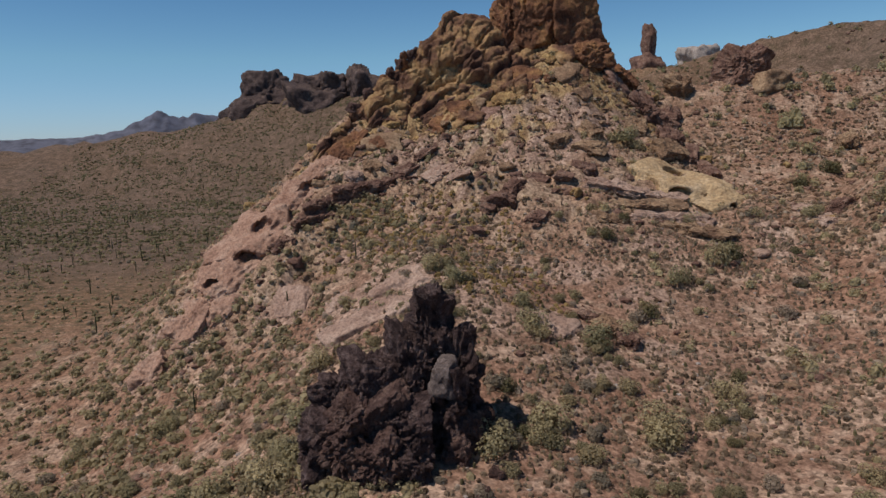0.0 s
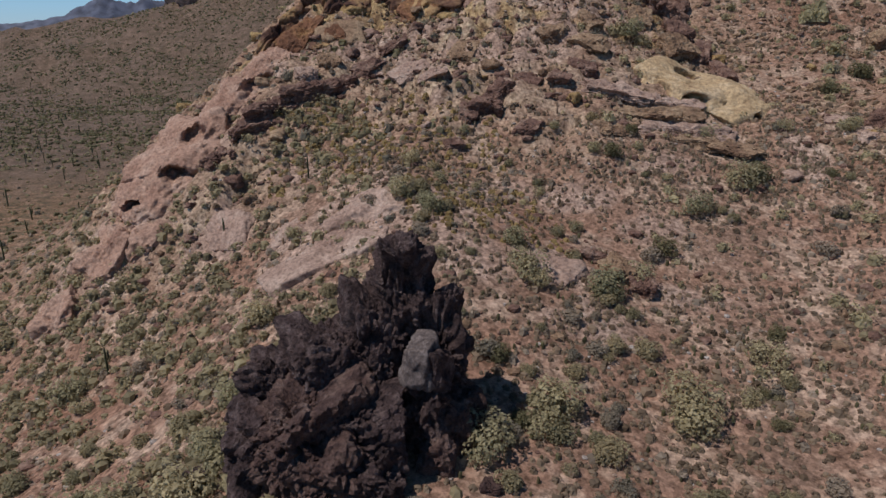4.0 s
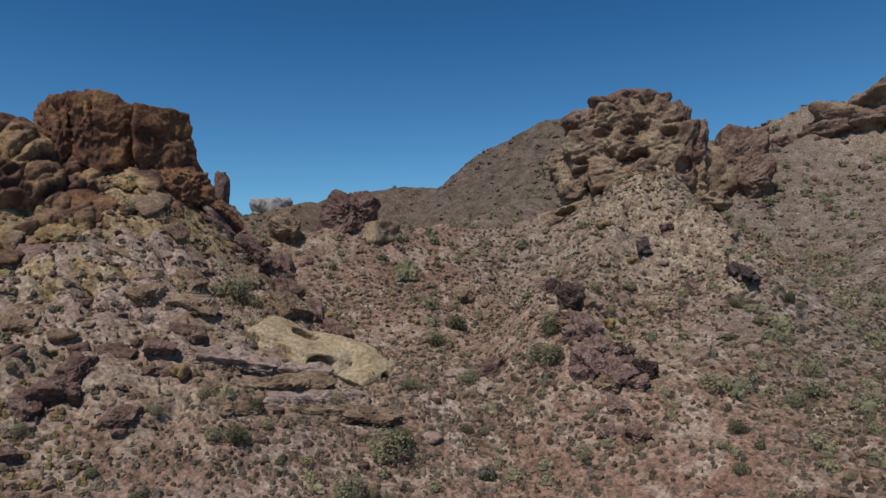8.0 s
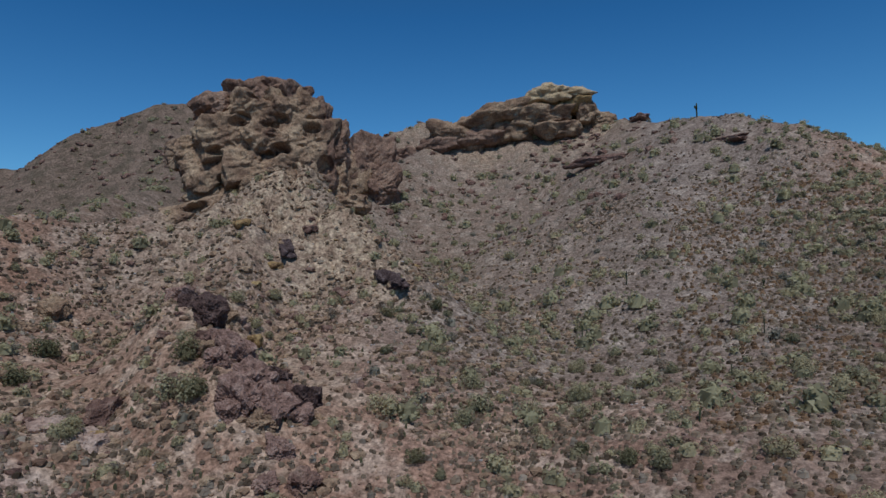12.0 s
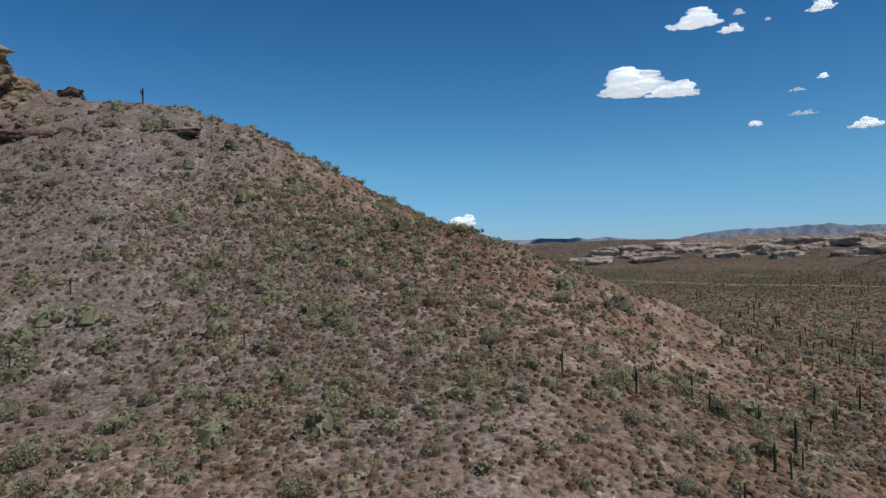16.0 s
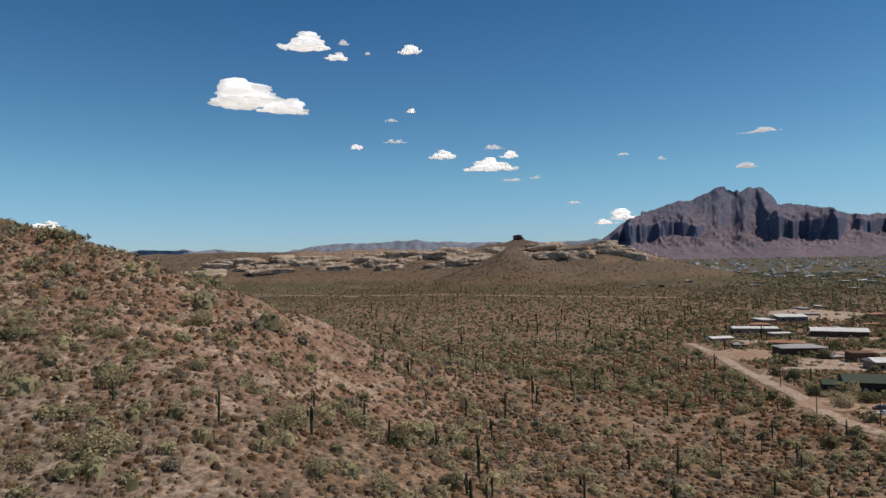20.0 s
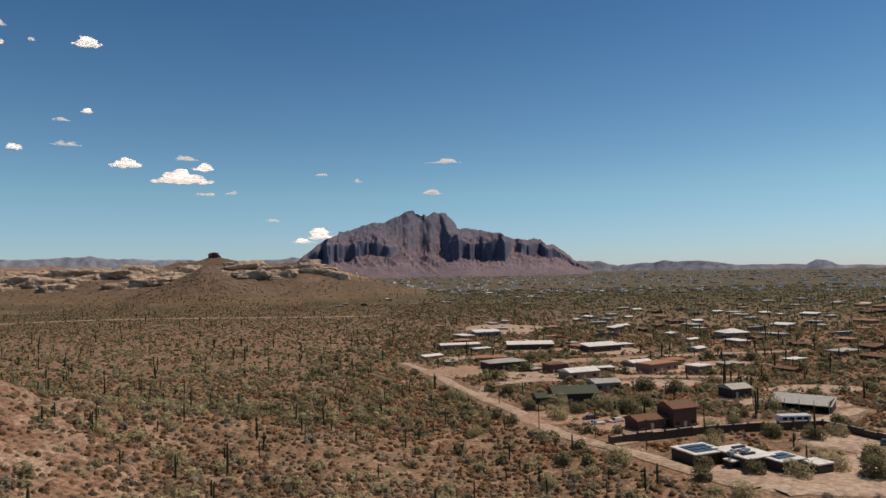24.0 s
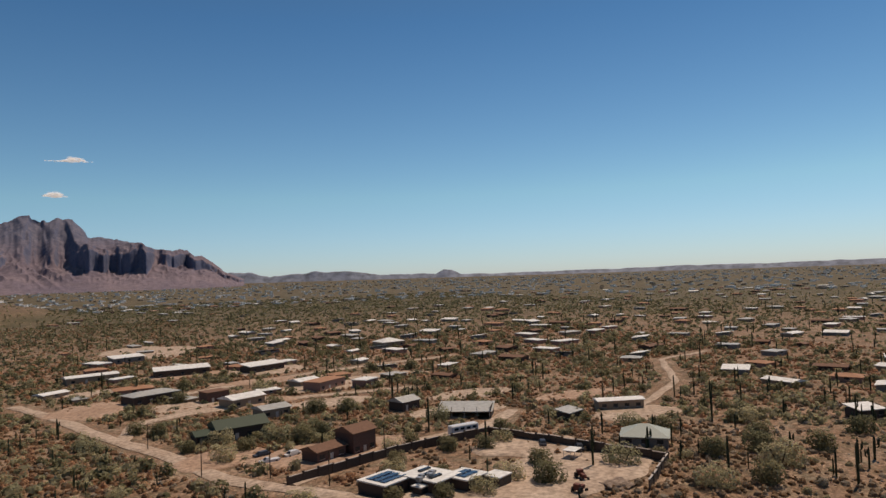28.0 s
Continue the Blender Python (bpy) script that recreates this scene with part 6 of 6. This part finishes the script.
R_SAGE = plain("pale_sage_roof", (0.38, 0.42, 0.38), 0.6)
R_RUST = plain("rust_brown_shingle", (0.20, 0.11, 0.075), 0.9, grit=0.3, scale=2.0)
R_TILE = plain("orange_tile_roof", (0.40, 0.21, 0.13), 0.9, grit=0.3, scale=2.0)
M_SOLAR = plain("dark_solar_glass", (0.02, 0.03, 0.07), 0.15)
M_WINDOW = plain("dark_window_glass", (0.03, 0.035, 0.04), 0.1)
M_FRAME = plain("pale_frame", (0.5, 0.48, 0.45), 0.7)
M_WALLB = plain("brown_block_wall", (0.10, 0.075, 0.06), 0.95, grit=0.3)
M_CAP = plain("pale_wall_cap", (0.45, 0.40, 0.36), 0.9)
M_METAL = plain("grey_metal", (0.35, 0.36, 0.38), 0.4, 0.6)
M_TYRE = plain("black_rubber", (0.02, 0.02, 0.02), 0.9)
M_CARW = plain("white_car_paint", (0.65, 0.65, 0.66), 0.3)
M_CARD = plain("dark_car_paint", (0.05, 0.055, 0.07), 0.3)
M_TRACT = plain("faded_red_machine_paint", (0.16, 0.05, 0.035), 0.6)


def ribbon(name, line, width, material, label, lift=0.4):
    pts = []
    for (ax, ay), (bx, by) in zip(line, line[1:]):
        n = max(2, int(math.hypot(bx - ax, by - ay) / 1.6))
        pts += [(ax + (bx - ax) * k / n, ay + (by - ay) * k / n) for k in range(n)]
    pts.append(line[-1])
    p = np.array(pts)
    for k in range(6):
        p[1:-1] = (p[:-2] + 2 * p[1:-1] + p[2:]) / 4
    p = p + np.stack([1.5 * field(p[:, 0], p[:, 1], 24, 33), 1.5 * field(p[:, 0], p[:, 1], 24, 34)], -1)
    t = np.gradient(p, axis=0)
    t /= np.linalg.norm(t, axis=1, keepdims=True)
    side = np.stack([-t[:, 1], t[:, 0]], -1)
    rows = []
    for s in np.linspace(-1, 1, 7):
        edge = width / 2 * s * (1 + 0.18 * field(p[:, 0], p[:, 1], 6, 31))
        q = p + side * edge[:, None]
        rows.append(np.stack([q[:, 0], q[:, 1], on_sheet(q[:, 0], q[:, 1]) + lift - 0.25 * (abs(s) > 0.9)], -1))
    co = np.stack(rows, 0)
    n = len(p)
    i = np.arange(7 * n).reshape(7, n)
    quads = np.stack([i[:-1, :-1], i[:-1, 1:], i[1:, 1:], i[1:, :-1]], -1).reshape(-1, 4)
    return tagged(new(name, mesh_from(name, co.reshape(-1, 3), quads, material)), label, "road", kind="structure")


def patch(name, cx, cy, a, b, material, label, lift=0.42):
    """Bare ground with a ragged edge."""
    rings, sides = 16, 72
    u = np.linspace(0, 1, rings)[:, None]
    w = np.linspace(0, 2 * math.pi, sides, endpoint=False)[None, :]
    edge = 1 + 0.22 * field(8 * np.cos(w) + cx, 8 * np.sin(w) + cy, 5, 41)
    x, y = cx + a * u * np.cos(w) * edge, cy + b * u * np.sin(w) * edge
    co = np.stack([x, y, on_sheet(x, y) + lift - 0.35 * (u > 0.95)], -1).reshape(-1, 3)
    i = np.arange(rings * sides).reshape(rings, sides)
    j = np.roll(i, -1, axis=1)
    quads = np.stack([i[:-1], i[1:], j[1:], j[:-1]], -1).reshape(-1, 4)
    return tagged(new(name, mesh_from(name, co, quads, material)), label, "yard", kind="structure")


for k, line in enumerate(ROADS):
    ribbon("road_%d" % (k + 1), line, 6.5 if k == 6 else 3.2 if k == 5 else 5.0, M_DIRT, "pale unpaved dirt road between the houses")
for k, (cx, cy, a, b) in enumerate(YARDS):
    patch("pavement_%d" % (k + 1), cx, cy, a, b, M_REDDIRT if k % 3 == 0 else M_DIRT, "bare packed dirt yard round the house")


def box(name, sx, sy, sz, material, bevel=0.04, base=0.0):
    bm = bmesh.new()
    bmesh.ops.create_cube(bm, size=1.0)
    for v in bm.verts:
        v.co = (v.co.x * sx, v.co.y * sy, (v.co.z + 0.5) * sz + base)
    if bevel:
        bmesh.ops.bevel(bm, geom=bm.edges[:], offset=min(bevel, sx / 4, sy / 4, sz / 4), segments=1, affect="EDGES")
    me = bpy.data.meshes.new(name)
    bm.to_mesh(me)
    bm.free()
    me.materials.append(material)
    return me


def hull(name, pts, material):
    bm = bmesh.new()
    for p in pts:
        bm.verts.new(p)
    bmesh.ops.convex_hull(bm, input=bm.verts[:])
    me = bpy.data.meshes.new(name)
    bm.to_mesh(me)
    bm.free()
    me.materials.append(material)
    return me


def roof_mesh(kind, w, d, h, rise, material, over=0.5):
    a, b = w / 2 + over, d / 2 + over
    if kind == "flat":
        return box("roof", w + 0.5, d + 0.5, 0.35, material, 0.05, h)
    if kind == "shed":
        return hull("roof", [(-a, -b, h), (a, -b, h), (-a, b, h + rise), (a, b, h + rise), (-a, -b, h + 0.2), (a, -b, h + 0.2), (-a, b, h + rise + 0.2), (a, b, h + rise + 0.2)], material)
    r = a if kind == "gable" else max(a - b, a * 0.12)
    return hull("roof", [(-a, -b, h), (a, -b, h), (-a, b, h), (a, b, h), (-a, -b, h + 0.15), (a, -b, h + 0.15), (-a, b, h + 0.15), (a, b, h + 0.15), (-r, 0, h + rise), (r, 0, h + rise)], material)


def house(name, m, w, d, h, wall, roof, kind="flat", rise=1.6, label="", group="", windows=3, door=True, open_front=False):
    top = thing(name, m, label, "house", group)
    if open_front:
        part("back_wall", box("back_wall", w, 0.2, h, wall, 0.02), top).matrix_local = pose(0, -d / 2 + 0.1, 0)
        for s in (-1, 1):
            part("side_wall", box("side_wall", 0.2, d - 0.3, h, wall, 0.02), top).matrix_local = pose(s * (w / 2 - 0.1), 0.05, 0)
        for k in range(5):
            part("post", box("post", 0.2, 0.2, h, M_FRAME, 0.02), top).matrix_local = pose(-w / 2 + 0.4 + k * (w - 0.8) / 4, d / 2 - 0.2, 0)
    else:
        part("wall", box("wall", w, d, h + 1.0, wall, 0.06, -1.0), top)
    part("roof", roof_mesh(kind, w, d, h + (0.004 if kind == "flat" else 0), rise, roof), top)
    if not open_front:
        for s, face in ((1, d / 2 + 0.02), (-1, -d / 2 - 0.02)):
            for k in range(windows):
                x = -w / 2 + w * (k + 0.5) / windows
                if door and s == 1 and k == windows // 2:
                    part("door", box("door", 1.0, 0.08, 2.05, M_FRAME, 0.02), top).matrix_local = pose(x, face, 0)
                    continue
                win = part("window", box("window", 1.5, 0.06, 1.1, M_WINDOW, 0.01), top)
                win.matrix_local = pose(x, face, 1.0)
                fr = part("frame", box("frame", 1.7, 0.05, 0.1, M_FRAME, 0.01), win)
                fr.matrix_local = pose(0, 0.01 * s, -0.1)
    return top


def at(x, y, turn=0.0, lift=0.0):
    return pose(x, y, land_at(x, y) + lift, 0, 0, turn)


# the house with solar panels
solar = thing("solar_house", pose(30, -88, -3.0, 0, 0, 24), "low dark-walled desert house with white flat roofs and solar panels", "house")


def wing(x, y, w, d, h):
    c, s = math.cos(radians(-24)), math.sin(radians(-24))
    dx, dy = x - 30, y + 88
    lx, ly = c * dx - s * dy, s * dx + c * dy
    part("wing", box("wing", w, d, h + 1, W_BROWN, 0.05, -1), solar).matrix_local = pose(lx, ly, 0)
    part("roof", box("roof", w + 0.4, d + 0.4, 0.3, R_WHITE, 0.04), solar).matrix_local = pose(lx, ly, h)
    for k in range(3):
        part("window", box("window", 1.3, 0.06, 1.2, M_WINDOW, 0.01), solar).matrix_local = pose(lx - w / 2 + w * (k + 0.5) / 3, ly + d / 2 + 0.03, 1.1)
    return lx, ly, h


for x, y, w, d, h, panels in ((40.8, -93.0, 9, 8, 2.9, (4, 3)), (32.2, -89.6, 8, 10.5, 3.1, (0, 0)), (25.6, -86.0, 7, 6.5, 2.9, (3, 2)), (19.2, -83.5, 4.4, 4.2, 2.5, (0, 0)), (35.6, -86.4, 3, 2.4, 2.2, (0, 0))):
    lx, ly, top_z = wing(x, y, w, d, h)
    for i in range(panels[0]):
        for j in range(panels[1]):
            part("solar_panel", box("solar_panel", 1.6, 1.8, 0.06, M_SOLAR, 0.01), solar).matrix_local = pose(lx + (i - (panels[0] - 1) / 2) * 1.7, ly + (j - (panels[1] - 1) / 2) * 1.9, top_z + 0.42, 4, 0, 0)
    if panels[0] == 0 and w > 7:
        for i in range(3):
            part("skylight", box("skylight", 3.4, 0.9, 0.4, M_WINDOW, 0.05), solar).matrix_local = pose(lx + (i - 1) * 1.2, ly + (i - 1) * 2.6, top_z + 0.3)
for k in range(4):
    part("roof_unit", box("roof_unit", 1.1, 1.1, 0.9, M_METAL, 0.05), solar).matrix_local = pose(1.5 + 1.7 * k, -1.6 + 0.9 * (k % 2), 3.35)

G = "houses of the settlement"
house("two_storey_house", at(35, -130, 24), 8, 7, 5.6, W_RED, R_RUST, "gable", 1.7, "red-brown two-storey house with a rust shingle roof", G, 3)
house("garage", at(44.5, -127, 24), 9.5, 6, 2.9, W_RED, R_RUST, "gable", 1.3, "low brown garage with a shingle roof beside the house", G, 3)
house("green_roof_house", at(59, -167, 8), 15, 9, 3.6, W_DARK, R_GREEN, "gable", 2.2, "dark house with a green gable roof", G, 4)
house("lean_to", at(69, -165, 8), 6, 7, 2.6, W_DARK, R_GREEN, "gable", 1.2, "small dark extension with a green roof", G, 2)
house("open_shed", at(-10, -152, 324), 17, 9, 3.6, W_DARK, R_GREY, "shed", -1.5, "large open shed with a pale sheet roof", G, 0, False, True)
house("long_trailer", at(-56, -132, 158), 15, 5.5, 3.0, W_TAN, R_WHITE, "gable", 0.6, "long low house with a white roof", G, 4)
house("sage_roof_house", at(-31, -93, 135), 11.5, 9.5, 2.5, W_GREY, R_SAGE, "hip", 2.6, "house with a pale sage hip roof", G, 3)
house("small_shed", at(-33, -128, 200), 7, 4.5, 2.5, W_BROWN, R_GREY, "shed", 0.8, "small shed with a grey sheet roof", G, 2)
house("white_roof_house", at(-102, -80, 165), 8, 6, 2.6, W_BROWN, R_WHITE, "shed", 0.8, "house with a bright white sloping roof", G, 3)
house("grey_roof_house", at(79, -252, 25), 19, 10, 3.4, W_BROWN, R_GREY, "hip", 1.4, "long dark house with a grey roof", G, 4)
house("pale_roof_house", at(49, -220, 25), 14, 9, 3.2, W_TAN, R_WHITE, "gable", 1.4, "house with a pale weathered roof", G, 3)
house("brown_cabin", at(57, -236, 20), 9, 7, 4.0, W_RED, R_RUST, "flat", 1.0, "brown flat-roofed cabin behind the pale roof", G, 2)
house("white_roof_house", at(23, -313, 205), 21, 9, 3.4, W_BROWN, R_WHITE, "shed", 1.1, "long house with a bright white roof", G, 4)
house("white_roof_house", at(61, -326, 182), 26, 9, 3.4, W_BROWN, R_WHITE, "shed", 1.1, "very long house with a white roof", G, 5)
house("white_roof_house", at(102, -330, 15), 23, 8, 3.2, W_TAN, R_WHITE, "gable", 1.0, "long tan house with a white roof", G, 4)
house("pink_house", at(12, -238, 35), 17, 9, 3.6, W_PINK, R_TILE, "flat", 1.2, "pink stucco house with a flat tiled roof", G, 4)
house("pink_annex", at(-4, -232, 35), 9, 7, 3.0, W_PINK, R_WHITE, "flat", 1.2, "pink annex with a white roof", G, 3)
house("grey_gable_house", at(2, -175, 20), 8, 7, 3.0, W_BROWN, R_GREY, "gable", 1.5, "small house with a grey gable roof", G, 2)
house("white_hip_house", at(-70, -371, 10), 16, 14, 3.4, W_TAN, R_WHITE, "hip", 2.4, "house with a white hip roof", G, 3)
house("white_roof_house", at(85, -404, 200), 18, 9, 3.2, W_GREY, R_WHITE, "shed", 1.1, "grey house with a white roof", G, 3)
house("tan_roof_house", at(44, -192, 15), 10, 8, 3.0, W_TAN, R_GREY, "gable", 1.2, "tan house with a pale roof behind the green one", G, 3)

# block wall round the plot
WALL = [(58, -109), (27, -120.5), (-3, -125.5), (-23, -77), (-5, -64)]
fence = thing("perimeter_wall", pose(0, 0, 0), "brown block wall with a pale stepped cap round the plot", "wall")
panel = box("panel", 4.0, 0.25, 2.6, M_WALLB, 0.02, -0.6)
cap = box("cap", 4.1, 0.4, 0.14, M_CAP, 0.02)
pier = box("pier", 0.5, 0.5, 3.0, M_WALLB, 0.03, -0.6)
for (ax, ay), (bx, by) in zip(WALL, WALL[1:]):
    n = max(1, round(math.hypot(bx - ax, by - ay) / 4.1))
    turn = math.degrees(math.atan2(by - ay, bx - ax))
    for k in range(n):
        x, y = ax + (bx - ax) * (k + 0.5) / n, ay + (by - ay) * (k + 0.5) / n
        z = land_at(x, y) + 0.12 * (k % 3)
        pn = part("panel", panel, fence)
        pn.matrix_local = pose(x, y, z, 0, 0, turn)
        part("cap", cap, pn).matrix_local = pose(0, 0, 2.0)
        part("pier", pier, fence).matrix_local = pose(ax + (bx - ax) * k / n, ay + (by - ay) * k / n, z, 0, 0, turn)


def wheel(r, w):
    bm = bmesh.new()
    bmesh.ops.create_cone(bm, cap_ends=True, segments=14, radius1=r, radius2=r, depth=w)
    me = bpy.data.meshes.new("wheel")
    bm.to_mesh(me)
    bm.free()
    me.materials.append(M_TYRE)
    return me


def car(name, m, paint, label, length=4.6, pickup=False):
    top = thing(name, m, label, "car", "parked vehicles")
    a = length / 2
    part("body", hull("body", [(-a, -0.85, 0.35), (a, -0.85, 0.35), (-a, 0.85, 0.35), (a, 0.85, 0.35), (-a, -0.85, 0.95), (a, -0.8, 0.85), (-a, 0.85, 0.95), (a, 0.8, 0.85)], paint), top)
    c0, c1 = (-0.1, 1.0) if pickup else (-a * 0.75, 0.9)
    part("cabin", hull("cabin", [(c0, -0.8, 0.9), (c1 + 0.5, -0.8, 0.9), (c0, 0.8, 0.9), (c1 + 0.5, 0.8, 0.9), (c0 + 0.3, -0.65, 1.5), (c1 - 0.2, -0.65, 1.5), (c0 + 0.3, 0.65, 1.5), (c1 - 0.2, 0.65, 1.5)], paint), top)
    part("windscreen", hull("windscreen", [(c1 + 0.5, -0.7, 0.97), (c1 + 0.5, 0.7, 0.97), (c1 - 0.1, -0.6, 1.46), (c1 - 0.1, 0.6, 1.46), (c1 + 0.53, 0, 0.97), (c1 - 0.06, 0, 1.46)], M_WINDOW), top)
    w = wheel(0.34, 0.22)
    for x in (-a * 0.62, a * 0.62):
        for y in (-0.8, 0.8):
            part("wheel", w, top).matrix_local = pose(x, y, 0.34, 90, 0, 0)
    return top


car("white_pickup", at(57.5, -131, 10, 0.1), M_CARW, "white pickup truck parked on the dirt yard", 5.2, True)
car("white_car", at(51, -134, 25, 0.1), M_CARW, "white car parked beside the garage", 4.6)
car("dark_car", at(58, -138, 20, 0.1), M_CARD, "dark car parked on the dirt yard", 4.5)
car("dark_car", at(-8, -106, 60, 0.1), M_CARD, "dark car parked along the wall", 4.5)
car("dark_car", at(-13, -97, 62, 0.1), M_CARD, "dark old car parked along the wall", 4.5)
rv = thing("motor_home", at(3.5, -128.5, 4, 0.1), "long white motor home parked by the wall", "vehicle", "parked vehicles")
part("body", box("body", 9.0, 2.5, 2.6, M_CARW, 0.25, 0.6), rv)
for k in range(4):
    part("window", box("window", 1.3, 0.05, 0.7, M_WINDOW, 0.02), rv).matrix_local = pose(-3 + 2 * k, 1.27, 1.9)
for x in (-2.8, 2.8):
    for y in (-1.05, 1.05):
        part("wheel", wheel(0.45, 0.28), rv).matrix_local = pose(x, y, 0.45, 90, 0, 0)
for x, y in ((2, -77), (8, -70)):
    tr = thing("tractor", at(x, y, 40 + 20 * x, 0.05), "old dark red farm machine standing in the yard", "tractor", "old machines")
    part("bonnet", box("bonnet", 1.8, 0.8, 0.8, M_TRACT, 0.06, 0.7), tr).matrix_local = pose(0.8, 0, 0)
    part("cab", box("cab", 1.1, 1.3, 1.2, M_TRACT, 0.06, 0.9), tr).matrix_local = pose(-0.7, 0, 0)
    for wx, r in ((-0.8, 0.75), (1.4, 0.45)):
        for wy in (-0.85, 0.85):
            part("wheel", wheel(r, 0.3), tr).matrix_local = pose(wx, wy, r, 90, 0, 0)
canopy = thing("shade_canopy", at(-7, -92, 30), "small white shade canopy on thin posts", "canopy")
part("sheet", box("sheet", 4.5, 3.2, 0.12, R_WHITE, 0.02, 2.2), canopy)
for sx in (-2, 2):
    for sy in (-1.4, 1.4):
        part("post", box("post", 0.1, 0.1, 2.2, M_METAL, 0), canopy).matrix_local = pose(sx, sy, 0)
tank = thing("rock_heap", at(-2, -70), "round heap of pale stones in the yard", "stones")
part("stone_mound", rock_mesh("stone_mound", (3.2, 3.2, 0.8), M_STONE, 400, 4, rough=0.5, lump=0.2, grain=0.6), tank)
for x, y in ((60, -118), (74, -128), (50, -104), (84, -165), (30, -122)):
    pole = thing("utility_pole", at(x, y, 20), "weathered wooden utility pole beside the dirt road", "pole", "utility poles")
    part("shaft", mesh_from("shaft", *column([(0, 0, -0.5), (0, 0, 4), (0, 0, 7.5)], [0.14, 0.12, 0.1], 8), M_BARK), pole)
    part("crossarm", box("crossarm", 1.8, 0.12, 0.12, M_BARK, 0.01, 7.0), pole)

# the rest of the settlement
rngh = np.random.RandomState(77)
STYLES = [(W_PINK, R_WHITE, "flat", "pinkish house with a white flat roof"), (W_TAN, R_WHITE, "gable", "tan house with a white gable roof"), (W_TAN, R_GREY, "hip", "tan house with a grey hip roof"), (W_GREY, R_WHITE, "shed", "grey house with a white sheet roof"), (W_PINK, R_TILE, "hip", "pink house with an orange tile roof"), (W_BROWN, R_RUST, "gable", "brown house with a rust-brown roof"), (W_GREY, R_GREY, "flat", "grey outbuilding with a grey flat roof")]
models = []
for k, (wall, roof, kind, label) in enumerate(STYLES):
    for j in range(2):
        ob = house("distant_house", pose(0, 0, -500), 9.5 + 4 * j, 7.5, 1.9, wall, roof, kind, 1.0, label, "distant houses of the settlement", 1, False)
        models.append(ob)
used = []
count = 0
while count < 330:
    az, dist = radians(rngh.uniform(166, 246)), 235 + 1050 * rngh.uniform() ** 1.35
    x, y = 60 + dist * math.sin(az), 60 + dist * math.cos(az)
    if any(math.hypot(x - a, y - b) < 20 for a, b in used) or (x > 112 - 0.05 * (y + 200) and y > -700) or field(np.array([x]), np.array([y]), 130, 41)[0] + 0.35 * rngh.uniform(-1, 1) < -0.15 or not clear_of(np.array([x]), np.array([y]), 8)[0] or (-130 < x < 110 and y > -225):
        continue
    used.append((x, y))
    src = models[rngh.randint(0, len(models))]
    if count < len(models):
        models[count].matrix_world = at(x, y, 20 + 90 * rngh.randint(0, 2))
    else:
        copy_thing(src, at(x, y, 20 + 90 * rngh.randint(0, 4) + rngh.uniform(-20, 20)) @ Matrix.Scale(rngh.uniform(0.7, 1.15), 4))
    count += 1
# white specks of the town towards the horizon
n = 2600
az, dist = np.radians(rngh.uniform(168, 250, n)), 1150 + 2600 * rngh.uniform(0, 1, n)
x, y = 60 + dist * np.sin(az), 60 + dist * np.cos(az)
cube = np.array([(i, j, k) for k in (0, 1) for j in (-0.5, 0.5) for i in (-0.5, 0.5)], float)
cf = np.array([(0, 2, 3, 1), (4, 5, 7, 6), (0, 1, 5, 4), (1, 3, 7, 5), (3, 2, 6, 7), (2, 0, 4, 6)])
shapes = [(cube * (9, 6, 2.6), cf), (cube * (6, 6, 2.8), cf), (cube * (12, 6, 2.4), cf)]
pos = np.stack([x, y, on_sheet(x, y)], -1)
half = rngh.uniform(0, 1, n) < 0.75
for sel, mat, lab in ((half, R_WHITE, "white-roofed buildings of the far town"), (~half, W_TAN, "tan buildings of the far town")):
    strewn("far_town", shapes, pos[sel], rngh.uniform(0.6, 1.3, sel.sum()), rngh.uniform(0, 6.3, sel.sum()), rngh.randint(0, 3, sel.sum()), mat, lab, "buildings")
# trees among the houses
pick = np.random.RandomState(55)
spots = [(60, -92, 2.4), (41.8, -85.6, 2.0), (32.7, -81.6, 2.0), (24.2, -79.6, 2.2), (9.6, -79.7, 3.2), (44.7, -147, 3.0), (68, -140, 2.6), (19.6, -183, 3.2), (19.6, -128, 2.0), (26.5, -124, 2.0), (-8.6, -129, 2.2), (13.9, -118, 2.2), (0.9, -152, 2.6), (63.8, -278, 3.0), (29, -189, 3.2), (36, -245, 3.0), (-41, -269, 3.0), (-22, -274, 3.0), (36, -103, 2.2), (26, -96, 1.8), (45, -78, 1.9), (14, -86, 2.4), (3, -92, 2.6), (6, -112, 2.4), (-1, -116, 2.0), (14, -116, 2.2), (31, -111, 2.2), (50, -154, 3.0), (44, -152, 3.0), (38, -155, 2.8), (66, -158, 2.6), (74, -156, 2.2), (60, -148, 2.4), (-14, -82, 2.8), (-35, -75, 3.0), (-48, -72, 3.2), (-42, -62, 3.2), (-58, -80, 3.0), (-62, -66, 3.0), (-20, -60, 2.8), (-30, -56, 3.0), (-45, -100, 2.6), (-40, -110, 2.4), (80, -182, 2.8), (86, -190, 2.6), (98, -172, 2.4), (70, -240, 3.0), (40, -205, 3.0), (-70, -95, 2.6), (-84, -70, 3.0)]
for k, (x, y, size) in enumerate(spots):
    ob = lone_shrub(3 if k % 3 == 0 else 6 + k % 2, x, y, size * 0.72, 61 * k, "trees among the houses")
for k in range(170):
    x, y = pick.uniform(-170, 120), pick.uniform(-330, -50)
    if clear_of(np.array([x]), np.array([y]), 1)[0]:
        lone_shrub(pick.randint(2, 8), x, y, pick.uniform(0.7, 1.4), pick.uniform(0, 360), "trees among the houses")
